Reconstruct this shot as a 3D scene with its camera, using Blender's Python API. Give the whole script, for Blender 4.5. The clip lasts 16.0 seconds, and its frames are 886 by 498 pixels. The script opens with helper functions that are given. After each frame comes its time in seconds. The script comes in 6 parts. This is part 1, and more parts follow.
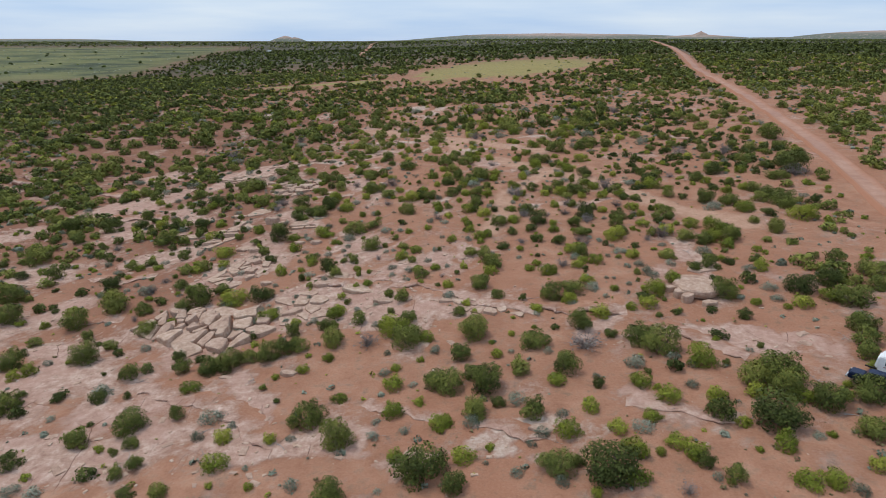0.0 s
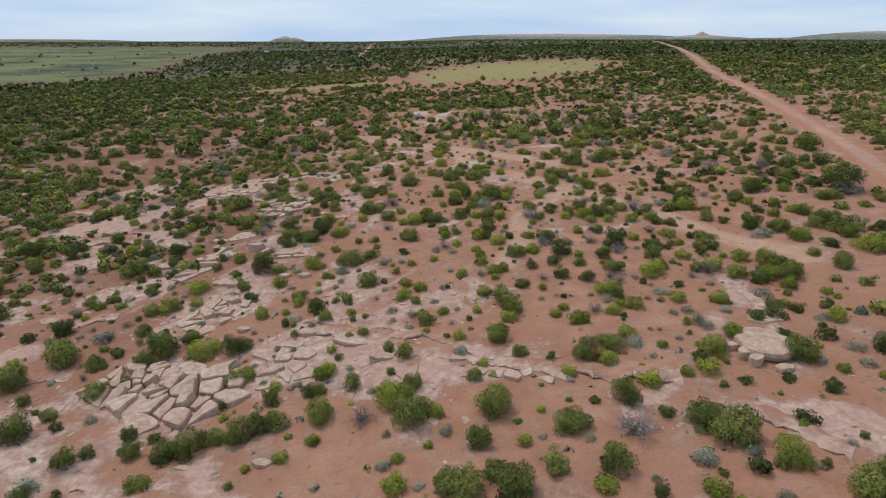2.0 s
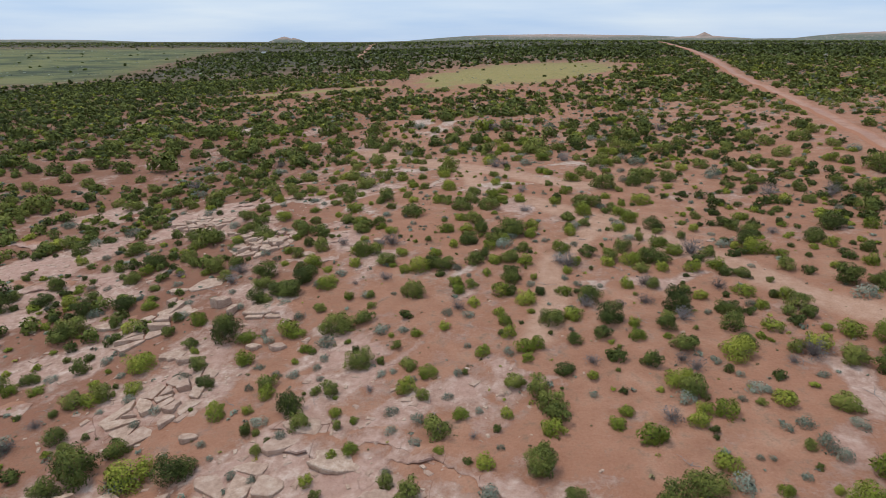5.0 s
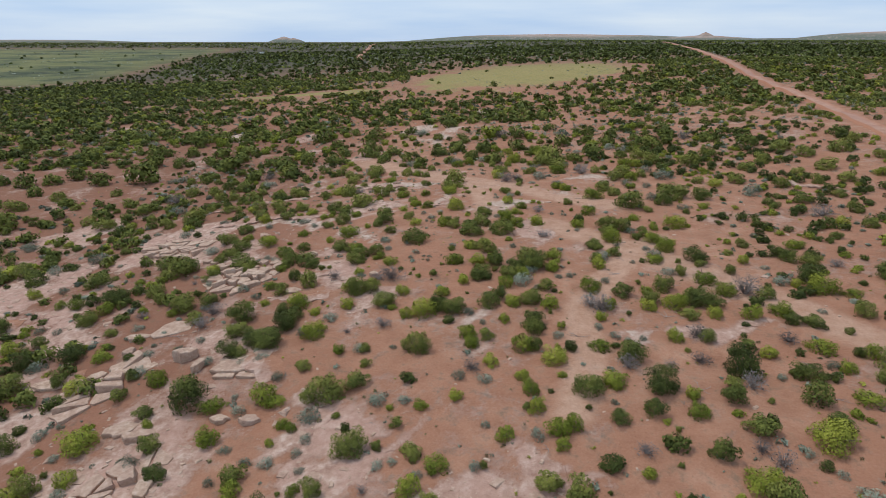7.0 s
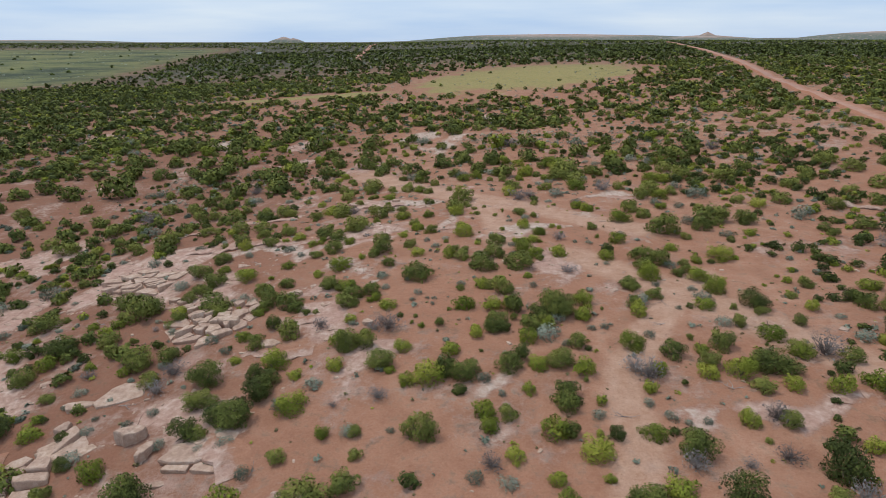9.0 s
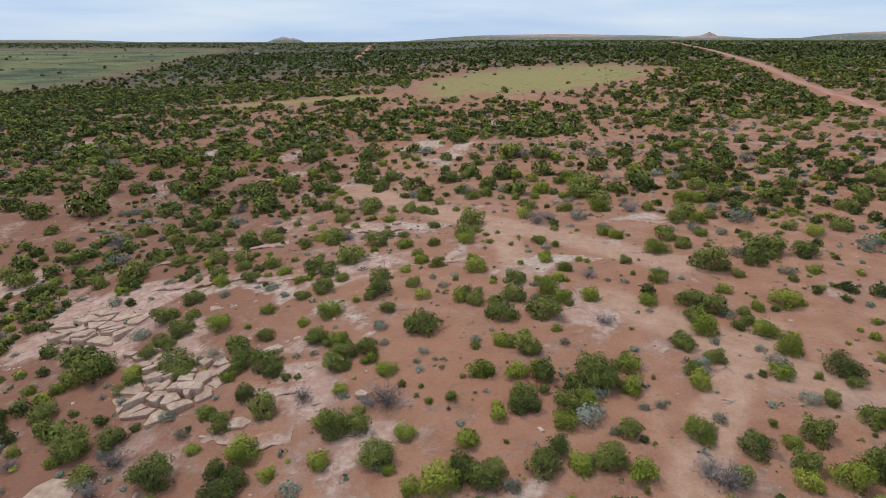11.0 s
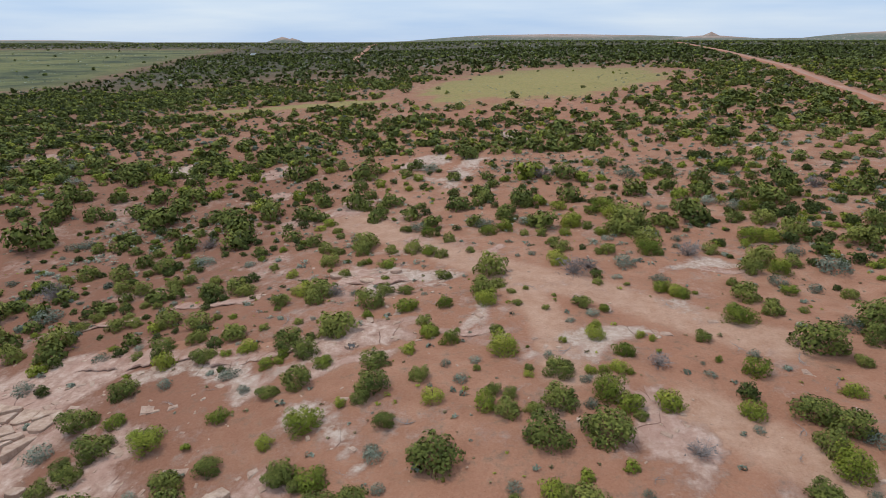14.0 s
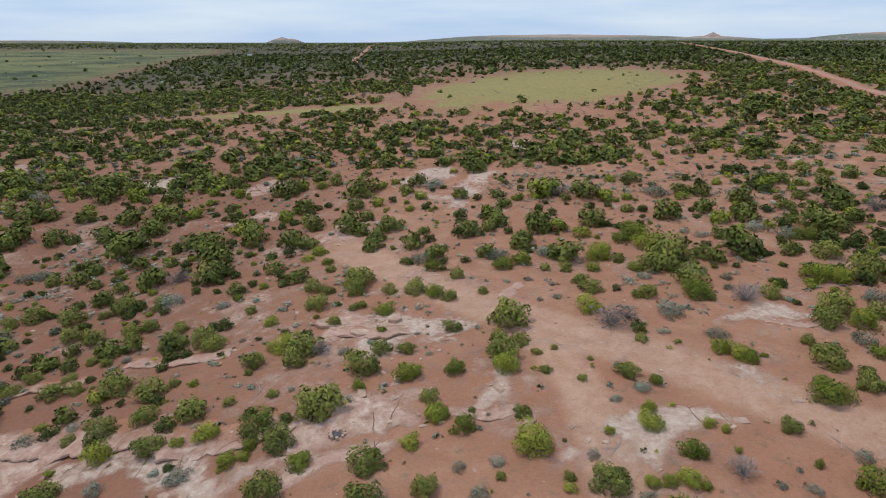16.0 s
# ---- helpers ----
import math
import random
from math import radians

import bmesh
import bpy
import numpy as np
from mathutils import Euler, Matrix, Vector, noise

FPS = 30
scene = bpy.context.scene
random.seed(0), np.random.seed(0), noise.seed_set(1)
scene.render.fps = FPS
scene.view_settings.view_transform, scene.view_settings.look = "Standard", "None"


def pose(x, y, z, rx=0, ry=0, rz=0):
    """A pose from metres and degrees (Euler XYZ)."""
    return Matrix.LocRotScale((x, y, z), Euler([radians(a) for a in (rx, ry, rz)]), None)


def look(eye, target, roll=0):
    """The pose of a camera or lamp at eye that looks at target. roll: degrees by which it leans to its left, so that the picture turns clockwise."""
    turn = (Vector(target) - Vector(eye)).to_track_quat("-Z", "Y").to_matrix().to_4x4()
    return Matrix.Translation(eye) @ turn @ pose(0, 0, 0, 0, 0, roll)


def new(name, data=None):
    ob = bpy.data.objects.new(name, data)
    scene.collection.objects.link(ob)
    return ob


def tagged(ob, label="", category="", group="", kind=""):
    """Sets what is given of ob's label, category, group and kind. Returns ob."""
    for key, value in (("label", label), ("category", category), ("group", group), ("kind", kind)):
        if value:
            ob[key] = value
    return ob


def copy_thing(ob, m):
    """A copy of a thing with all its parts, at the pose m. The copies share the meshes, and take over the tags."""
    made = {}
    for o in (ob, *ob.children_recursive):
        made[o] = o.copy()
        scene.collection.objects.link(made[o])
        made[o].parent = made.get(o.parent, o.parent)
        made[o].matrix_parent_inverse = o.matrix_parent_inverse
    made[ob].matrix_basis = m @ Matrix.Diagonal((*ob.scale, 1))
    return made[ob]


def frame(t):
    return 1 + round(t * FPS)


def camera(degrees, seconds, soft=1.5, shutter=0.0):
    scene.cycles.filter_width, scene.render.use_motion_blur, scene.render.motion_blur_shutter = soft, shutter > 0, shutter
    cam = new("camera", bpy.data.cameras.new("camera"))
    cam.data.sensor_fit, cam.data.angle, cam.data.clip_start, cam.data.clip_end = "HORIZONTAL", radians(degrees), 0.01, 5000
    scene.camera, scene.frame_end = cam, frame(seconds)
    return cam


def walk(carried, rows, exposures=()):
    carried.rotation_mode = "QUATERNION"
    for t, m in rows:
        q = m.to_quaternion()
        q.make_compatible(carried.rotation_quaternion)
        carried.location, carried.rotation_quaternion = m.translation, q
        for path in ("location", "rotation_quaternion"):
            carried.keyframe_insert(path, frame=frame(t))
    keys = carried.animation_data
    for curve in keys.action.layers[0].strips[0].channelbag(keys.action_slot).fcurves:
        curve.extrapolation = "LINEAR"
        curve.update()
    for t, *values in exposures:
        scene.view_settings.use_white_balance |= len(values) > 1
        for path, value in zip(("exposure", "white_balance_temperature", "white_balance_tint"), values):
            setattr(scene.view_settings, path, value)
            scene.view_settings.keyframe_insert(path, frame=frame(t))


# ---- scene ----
cam = camera(74.3, 16.0, soft=0.7)
EYE = 37.5
ROWS = [
    (0, 0, 0, 0, 70.34, -0.01, -0.01),
    (0.5, -0.35, 4.05, 0.03, 70.35, -0.01, -0.01),
    (1, -0.67, 8.1, 0.09, 70.36, -0.01, -0.02),
    (1.5, -1, 12.14, 0.16, 70.37, -0.01, -0.02),
    (2, -1.35, 16.16, 0.27, 70.37, -0.02, -0.02),
    (2.5, -1.68, 20.19, 0.34, 70.38, -0.03, -0.03),
    (3, -1.97, 24.23, 0.39, 70.41, -0.04, -0.03),
    (3.5, -2.25, 28.21, 0.46, 70.42, -0.04, -0.02),
    (4, -2.56, 32.19, 0.54, 70.41, -0.04, -0.02),
    (6.5, -3.94, 51.6, 0.6, 70.41, -0.01, -0.01),
    (7, -4.23, 55.53, 0.64, 70.41, -0.01, -0.01),
    (7.5, -4.51, 59.45, 0.67, 70.41, 0, -0.01),
    (8, -4.72, 63.39, 0.73, 70.4, 0.02, 0.01),
    (8.5, -4.93, 67.31, 0.78, 70.4, 0, 0.01),
    (9, -5.16, 71.24, 0.79, 70.41, 0.04, 0.02),
    (9.5, -5.46, 75.14, 0.8, 70.42, 0.02, 0.03),
    (10, -5.79, 79.05, 0.89, 70.41, 0, 0.03),
    (12.5, -7.35, 98.45, 1.1, 70.41, 0, 0.01),
    (13, -7.65, 102.34, 1.15, 70.4, 0.01, 0.02),
    (13.5, -7.93, 106.24, 1.21, 70.39, 0.01, 0.01),
    (14, -8.13, 110.13, 1.21, 70.42, 0.03, 0.02),
    (14.5, -8.36, 114.05, 1.26, 70.43, 0.02, 0.03),
    (15, -8.61, 117.93, 1.31, 70.42, 0.02, 0.03),
    (15.5, -8.9, 121.8, 1.34, 70.44, 0.01, 0.03),
    (16, -9.14, 125.65, 1.41, 70.44, 0.02, 0.03),
]
walk(cam, [(t, pose(x, y, EYE + z, rx, ry, rz)) for t, x, y, z, rx, ry, rz in ROWS])

# ---- daylight: bright haze, a soft high sun ahead and to the left ----
world = bpy.data.worlds.new("sky")
scene.world = world
world.use_nodes = True
wt = world.node_tree
wt.nodes.clear()
sky = wt.nodes.new("ShaderNodeTexSky")
sky.sky_type, sky.sun_disc = "NISHITA", False
sky.sun_elevation, sky.sun_rotation = radians(64), radians(-60)
sky.air_density, sky.dust_density, sky.ozone_density = 1.0, 0.4, 1.6
veil = wt.nodes.new("ShaderNodeTexNoise")
veil.inputs["Scale"].default_value, veil.inputs["Detail"].default_value = 2.2, 6
coord, stretch = wt.nodes.new("ShaderNodeTexCoord"), wt.nodes.new("ShaderNodeMapping")
stretch.inputs["Scale"].default_value = (1.0, 1.0, 9.0)
ramp = wt.nodes.new("ShaderNodeValToRGB")
ramp.color_ramp.elements[0].position, ramp.color_ramp.elements[1].position = 0.36, 0.66
ramp.color_ramp.elements[0].color, ramp.color_ramp.elements[1].color = (0.46, 0.64, 0.93, 1), (0.73, 0.84, 0.98, 1)
lift = wt.nodes.new("ShaderNodeVectorMath")
lift.operation = "SCALE"
lift.inputs["Scale"].default_value = 9.2
cloud = wt.nodes.new("ShaderNodeMix")
cloud.data_type = "RGBA"
cloud.inputs["Factor"].default_value = 0.86
back, sky_out = wt.nodes.new("ShaderNodeBackground"), wt.nodes.new("ShaderNodeOutputWorld")
back.inputs["Strength"].default_value = 0.105
for a, b in ((coord.outputs["Generated"], stretch.inputs["Vector"]), (stretch.outputs[0], veil.inputs["Vector"]),
             (veil.outputs[0], ramp.inputs[0]), (ramp.outputs[0], lift.inputs[0]), (lift.outputs[0], cloud.inputs["B"]), (sky.outputs[0], cloud.inputs["A"]),
             (cloud.outputs["Result"], back.inputs["Color"]), (back.outputs[0], sky_out.inputs[0])):
    wt.links.new(a, b)

sun = new("sun", bpy.data.lights.new("sun", "SUN"))
sun.data.energy, sun.data.angle, sun.data.color = 1.7, radians(12), (1.0, 0.95, 0.88)
sun.matrix_world = look((-38, 22, 90), (0, 0, 0))
scene.view_settings.exposure = 0.0


def bump(x, y, cx, cy, sx, sy, h, p=2):
    return h * np.exp(-(np.abs((x - cx) / sx) ** p + np.abs((y - cy) / sy) ** p))


def far_hills(x, y):
    """Low swells of the plateau along the horizon."""
    z = bump(x, y, 900, 4300, 1100, 500, 22, 4) + bump(x, y, 2900, 4200, 900, 500, 20, 4)
    return z


# ---- the lie of the land ----
SLOPE = [-0.84, 17.21, 11.66, -2.51, 0.16, 13.05, -3.62, 0.61, -9.54, 12.36]
SWELLS = [(-95, 60, 34, -0.31), (-50, 60, 34, -2.62), (-5, 60, 34, -2.33), (40, 60, 34, -0.36), (-95, 110, 34, -2.16), (-50, 110, 34, -2.62), (-5, 110, 34, 0.59), (40, 110, 34, -1.36), (-95, 160, 34, -3.02), (-50, 160, 34, 0.35), (-5, 160, 34, 1.68), (40, 160, 34, -1.02), (-95, 210, 34, -1.75), (-50, 210, 34, -1.76), (-5, 210, 34, 0.38), (40, 210, 34, -2.18)]
RISES = [(-95, 265, 60, -1.17), (-50, 265, 60, -1.07), (-5, 265, 60, -0.26), (40, 265, 60, 0.61), (80, 200, 34, 1.76), (110, 290, 60, 1.84), (-110, 330, 60, 0.77), (-40, 370, 60, 0.92), (30, 350, 60, 0.87), (110, 380, 60, 1.2), (190, 420, 60, 2.41), (50, 470, 110, 1.45), (-300, 620, 110, -2.3), (280, 520, 110, 1.72)]


def smooth(a, b, v):
    v = np.clip((v - a) / (b - a), 0, 1)
    return v * v * (3 - 2 * v)


def land(x, y):
    """Height of the bare land at plan points x, y (arrays), without the fine relief."""
    x, y = np.asarray(x, float), np.asarray(y, float)
    u, v = np.tanh(x / 300), 1 - np.exp(-np.maximum(y + 100, -200) / 500)
    z = 0
    for k, term in zip(SLOPE, (1, u, v, u * u, u * v, v * v, u ** 3, u * u * v, u * v * v, v ** 3)):
        z = z + k * term
    for cx, cy, s, k in SWELLS + RISES:
        z = z + k * np.exp(-((x - cx) ** 2 + (y - cy) ** 2) / (2 * s * s))
    return z + far_hills(x, y)


# ---- materials ----
class Nodes:
    """A small hand for wiring a material."""

    def __init__(self, name, roughness=0.85):
        self.material = bpy.data.materials.new(name)
        self.material.use_nodes = True
        self.tree = self.material.node_tree
        self.shader = self.tree.nodes["Principled BSDF"]
        self.shader.inputs["Roughness"].default_value = roughness
        self.shader.inputs["Specular IOR Level"].default_value = 0.25

    def add(self, kind, **settings):
        n = self.tree.nodes.new("ShaderNode" + kind)
        if kind == "TexNoise" or kind == "TexVoronoi":
            for k, v in settings.items():
                n.inputs[k].default_value = v
        return n

    def link(self, a, b):
        self.tree.links.new(a, b)

    def place(self):
        return self.add("NewGeometry").outputs["Position"]

    def noise(self, scale, detail=5, rough=0.6, at=None):
        n = self.add("TexNoise", Scale=scale, Detail=detail, Roughness=rough)
        self.link(at or self.place(), n.inputs["Vector"])
        return n.outputs[0]

    def ramp(self, factor, stops):
        n = self.add("ValToRGB")
        els = n.color_ramp.elements
        while len(els) < len(stops):
            els.new(0.5)
        for e, (p, c) in zip(els, stops):
            e.position, e.color = p, (*c, 1) if len(c) == 3 else c
        self.link(factor, n.inputs[0])
        return n.outputs[0]

    def mix(self, factor, a, b, blend="MIX"):
        n = self.add("Mix")
        n.data_type, n.blend_type = "RGBA", blend
        for s, v in (("Factor", factor), ("A", a), ("B", b)):
            i = n.inputs[s] if s == "Factor" else [k for k in n.inputs if k.name == s and k.type == "RGBA"][0]
            if isinstance(v, (int, float)):
                i.default_value = v
            elif isinstance(v, tuple):
                i.default_value = (*v, 1)
            else:
                self.link(v, i)
        return [o for o in n.outputs if o.type == "RGBA"][0]

    def math(self, op, a, b, clamp=False):
        n = self.add("Math")
        n.operation, n.use_clamp = op, clamp
        for i, v in zip(n.inputs, (a, b)):
            if isinstance(v, (int, float)):
                i.default_value = v
            else:
                self.link(v, i)
        return n.outputs[0]

    def attr(self, name):
        n = self.add("Attribute")
        n.attribute_name = name
        return n.outputs["Fac"]

    def edge(self, mask, wobble, lo, hi):
        """A mask with a ragged rim."""
        n = self.add("MapRange")
        n.interpolation_type = "SMOOTHSTEP"
        n.inputs["From Min"].default_value, n.inputs["From Max"].default_value = lo, hi
        self.link(self.math("ADD", mask, wobble), n.inputs["Value"])
        return n.outputs[0]

    def done(self, colour, height=None, strength=0.4, distance=0.1):
        self.link(colour, self.shader.inputs["Base Color"])
        if height is not None:
            b = self.add("Bump")
            b.inputs["Strength"].default_value, b.inputs["Distance"].default_value = strength, distance
            self.link(height, b.inputs["Height"])
            self.link(b.outputs[0], self.shader.inputs["Normal"])
        return self.material


SAND_A, SAND_B, SAND_C = (0.275, 0.127, 0.076), (0.402, 0.204, 0.127), (0.525, 0.315, 0.212)
ROCK_A, ROCK_B, ROCK_C = (0.285, 0.160, 0.116), (0.455, 0.290, 0.218), (0.655, 0.492, 0.398)


def desert_ground():
    n = Nodes("red_sand_and_slickrock", 0.95)
    n.shader.inputs["Specular IOR Level"].default_value = 0.1
    broad, mid, fine = n.noise(0.035, 4), n.noise(0.35, 6, 0.65), n.noise(4.0, 5, 0.7)
    sand = n.ramp(mid, [(0.3, SAND_A), (0.52, SAND_B), (0.72, SAND_C)])
    sand = n.mix(n.ramp(broad, [(0.4, (0, 0, 0)), (0.62, (0.75, 0.75, 0.75))]), sand, (0.355, 0.162, 0.096))
    sand = n.mix(n.math("MULTIPLY", n.attr("track"), 0.85), sand, n.ramp(n.noise(0.5, 6, 0.7), [(0.35, (0.44, 0.255, 0.165)), (0.65, (0.58, 0.385, 0.275))]))
    sand = n.mix(n.math("MULTIPLY", n.attr("gully"), 0.85), sand, (0.200, 0.088, 0.056))
    sand = n.mix(0.22, sand, n.ramp(fine, [(0.32, SAND_A), (0.5, SAND_B), (0.68, SAND_C)]), "MIX")
    streak = n.ramp(n.noise(1.3, 7, 0.8), [(0.56, (0, 0, 0)), (0.70, (0.55, 0.55, 0.55))])
    sand = n.mix(streak, sand, (0.25, 0.122, 0.074))
    stone = n.ramp(n.noise(0.9, 7, 0.7), [(0.28, ROCK_A), (0.48, ROCK_B), (0.7, ROCK_C)])
    stone = n.mix(n.ramp(n.noise(0.12, 4), [(0.42, (0, 0, 0)), (0.6, (0.6, 0.6, 0.6))]), stone, (0.46, 0.27, 0.205))
    white = n.ramp(n.noise(1.4, 7, 0.75), [(0.3, (0.37, 0.235, 0.17)), (0.48, (0.49, 0.355, 0.275)), (0.66, (0.62, 0.49, 0.40))])
    stone = n.mix(n.edge(n.attr("pale"), n.math("ADD", n.math("MULTIPLY", n.noise(0.3, 7, 0.75), 2.2), n.math("MULTIPLY", n.noise(2.2, 6, 0.8), 0.9)), 1.75, 2.35), stone, white)
    cracks = n.add("TexVoronoi", Scale=0.28)
    cracks.feature = "DISTANCE_TO_EDGE"
    warp = n.add("VectorMath")
    n.link(n.place(), warp.inputs[0])
    wob = n.add("TexNoise", Scale=0.25, Detail=3)
    n.link(n.place(), wob.inputs["Vector"])
    n.link(wob.outputs["Color"], warp.inputs[1])
    warp.operation = "MULTIPLY_ADD"
    warp.inputs[1].default_value = (1, 0.45, 1)
    n.link(wob.outputs["Color"], warp.inputs[2])
    n.tree.links.remove(warp.inputs[1].links[0])
    n.link(warp.outputs[0], cracks.inputs["Vector"])
    gap = n.ramp(cracks.outputs["Distance"], [(0.0, (0, 0, 0)), (0.016, (1, 1, 1))])
    gap = n.mix(n.ramp(n.noise(0.1, 3), [(0.40, (0, 0, 0)), (0.48, (1, 1, 1))]), gap, (1.0, 1.0, 1.0))
    stone = n.mix(gap, (0.16, 0.08, 0.055), stone)
    ragged = n.math("ADD", n.math("MULTIPLY", n.noise(0.10, 6, 0.7), 2.2), n.math("MULTIPLY", n.noise(0.7, 7, 0.8), 1.1))
    rock = n.edge(n.attr("rock"), ragged, 1.89, 2.35)
    colour = n.mix(rock, sand, stone)
    grass = n.ramp(n.noise(0.6, 6, 0.7), [(0.3, (0.38, 0.26, 0.115)), (0.5, (0.325, 0.265, 0.10)), (0.7, (0.24, 0.22, 0.08))])
    streaks = n.add("Mapping")
    streaks.inputs["Scale"].default_value = (0.012, 0.016, 0.0)
    n.link(n.place(), streaks.inputs["Vector"])
    flats = n.ramp(n.noise(1.0, 7, 0.7, streaks.outputs[0]), [(0.40, (0.060, 0.075, 0.045)), (0.47, (0.120, 0.132, 0.062)), (0.54, (0.185, 0.190, 0.078)), (0.62, (0.225, 0.210, 0.088))])
    grass = n.mix(n.attr("valley"), grass, flats)
    colour = n.mix(n.edge(n.attr("grass"), n.math("MULTIPLY", n.noise(0.05, 6, 0.65), 1.0), 0.85, 1.1), colour, grass)
    litter = n.ramp(n.noise(0.7, 6, 0.75), [(0.52, (0, 0, 0)), (0.68, (0.7, 0.7, 0.7))])
    colour = n.mix(n.math("MULTIPLY", litter, n.attr("scrub")), colour, (0.135, 0.105, 0.07))
    # Distant woods floor; blue raised in these tones to stand in for haze.
    woods = n.ramp(n.noise(0.05, 7, 0.8), [(0.38, (0.115, 0.105, 0.07)), (0.5, (0.055, 0.066, 0.040)), (0.62, (0.038, 0.05, 0.032))])
    colour = n.mix(n.attr("woods"), colour, woods)
    hill = n.ramp(n.noise(0.01, 6, 0.7), [(0.4, (0.15, 0.17, 0.125)), (0.6, (0.27, 0.25, 0.20))])
    colour = n.mix(n.attr("hill"), colour, hill)
    pebbles = n.ramp(n.noise(7.0, 3, 0.6), [(0.30, (0.16, 0.08, 0.055)), (0.38, (0.5, 0.5, 0.5))])
    colour = n.mix(0.28, colour, pebbles, "OVERLAY")
    height = n.math("ADD", n.math("MULTIPLY", n.noise(0.9, 7, 0.65), 0.8), n.math("MULTIPLY", n.math("MULTIPLY", gap, rock), 0.25))
    return n.done(colour, height, 0.8, 0.5)


def slab_stone():
    n = Nodes("weathered_sandstone", 0.92)
    n.shader.inputs["Specular IOR Level"].default_value = 0.1
    stone = n.ramp(n.noise(1.1, 7, 0.7), [(0.28, (0.32, 0.195, 0.135)), (0.5, (0.53, 0.365, 0.265)), (0.72, (0.70, 0.545, 0.425))])
    info = n.add("ObjectInfo")
    stone = n.mix(n.math("MULTIPLY", info.outputs["Random"], 0.4), stone, (0.38, 0.235, 0.18))
    stain = n.ramp(n.noise(2.6, 6, 0.8), [(0.56, (0, 0, 0)), (0.7, (0.65, 0.65, 0.65))])
    stone = n.mix(stain, stone, (0.22, 0.15, 0.12))
    height = n.math("ADD", n.noise(1.5, 7, 0.7), n.math("MULTIPLY", n.noise(9, 4), 0.3))
    return n.done(stone, height, 0.8, 0.22)


def road_dirt():
    n = Nodes("graded_red_dirt", 0.95)
    n.shader.inputs["Specular IOR Level"].default_value = 0.1
    dirt = n.ramp(n.noise(0.25, 6, 0.7), [(0.3, (0.35, 0.185, 0.125)), (0.5, (0.43, 0.245, 0.172)), (0.7, (0.49, 0.30, 0.22))])
    dirt = n.mix(n.ramp(n.noise(0.03, 4), [(0.45, (0, 0, 0)), (0.6, (0.6, 0.6, 0.6))]), dirt, (0.37, 0.215, 0.165))
    dirt = n.mix(n.math("MULTIPLY", n.attr("verge"), 0.85), dirt, (0.40, 0.185, 0.11))
    return n.done(dirt, n.noise(2.5, 6, 0.7), 0.5, 0.1)


def foliage(name, dark, mid, light):
    n = Nodes(name, 0.8)
    n.shader.inputs["Specular IOR Level"].default_value = 0.12
    geo, info = n.add("NewGeometry"), n.add("ObjectInfo")
    f = n.math("ADD", n.math("MULTIPLY", geo.outputs["Random Per Island"], 0.34), n.math("MULTIPLY", info.outputs["Random"], 0.54))
    f = n.math("ADD", f, n.math("MULTIPLY", n.math("SUBTRACT", n.noise(0.22, 3), 0.5), 1.3))
    f = n.math("ADD", f, n.math("MULTIPLY", n.math("SUBTRACT", n.noise(1.6, 3), 0.5), 0.5))
    return n.done(n.ramp(f, [(0.10, dark), (0.48, mid), (0.9, light)]))


def plain(name, colour, roughness=0.5, metal=0.0, spread=0.12, scale=6):
    n = Nodes(name, roughness)
    n.shader.inputs["Metallic"].default_value = metal
    lo, hi = tuple(c * (1 - spread) for c in colour), tuple(min(1, c * (1 + spread)) for c in colour)
    return n.done(n.ramp(n.noise(scale, 4), [(0.35, lo), (0.65, hi)]), n.noise(scale * 8, 3), 0.05, 0.01)


GROUND, STONE, DIRT = desert_ground(), slab_stone(), road_dirt()
JUNIPER = foliage("juniper_foliage", (0.056, 0.070, 0.019), (0.136, 0.155, 0.035), (0.270, 0.268, 0.060))
FRESH = foliage("fresh_green_foliage", (0.122, 0.150, 0.022), (0.235, 0.262, 0.035), (0.40, 0.390, 0.064))
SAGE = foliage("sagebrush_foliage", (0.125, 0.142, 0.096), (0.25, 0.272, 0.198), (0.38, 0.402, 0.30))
DRY = foliage("dry_grass", (0.16, 0.125, 0.06), (0.24, 0.19, 0.09), (0.34, 0.28, 0.15))
TWIGS = foliage("dead_grey_twigs", (0.14, 0.112, 0.098), (0.24, 0.20, 0.178), (0.36, 0.315, 0.285))
BARK = plain("juniper_bark", (0.16, 0.115, 0.085), 0.95, 0, 0.4, 9)


def scrubby_hill():
    n = Nodes("far_hill_stone_and_scrub", 0.95)
    n.shader.inputs["Specular IOR Level"].default_value = 0.0
    stone = n.ramp(n.noise(0.02, 6, 0.7), [(0.35, (0.40, 0.27, 0.215)), (0.65, (0.56, 0.43, 0.37))])
    scrub = n.ramp(n.noise(0.05, 7, 0.8), [(0.38, (0, 0, 0)), (0.46, (1, 1, 1))])
    low = n.math("SUBTRACT", 1.0, n.attr("bare"), True)
    # Scrub colour lightened towards grey: air haze over the distance, painted in.
    return n.done(n.mix(n.math("MULTIPLY", scrub, low), stone, (0.165, 0.18, 0.145)), n.noise(0.05, 6), 0.6, 8)


HILL = scrubby_hill()


# ---- plan masks: where rock, grass and woods lie ----
def blob(x, y, cx, cy, a, b, turn=0.0):
    c, s = math.cos(radians(turn)), math.sin(radians(turn))
    u, v = ((x - cx) * c + (y - cy) * s) / a, (-(x - cx) * s + (y - cy) * c) / b
    return np.clip(1.35 - np.sqrt(u * u + v * v), 0, 1)


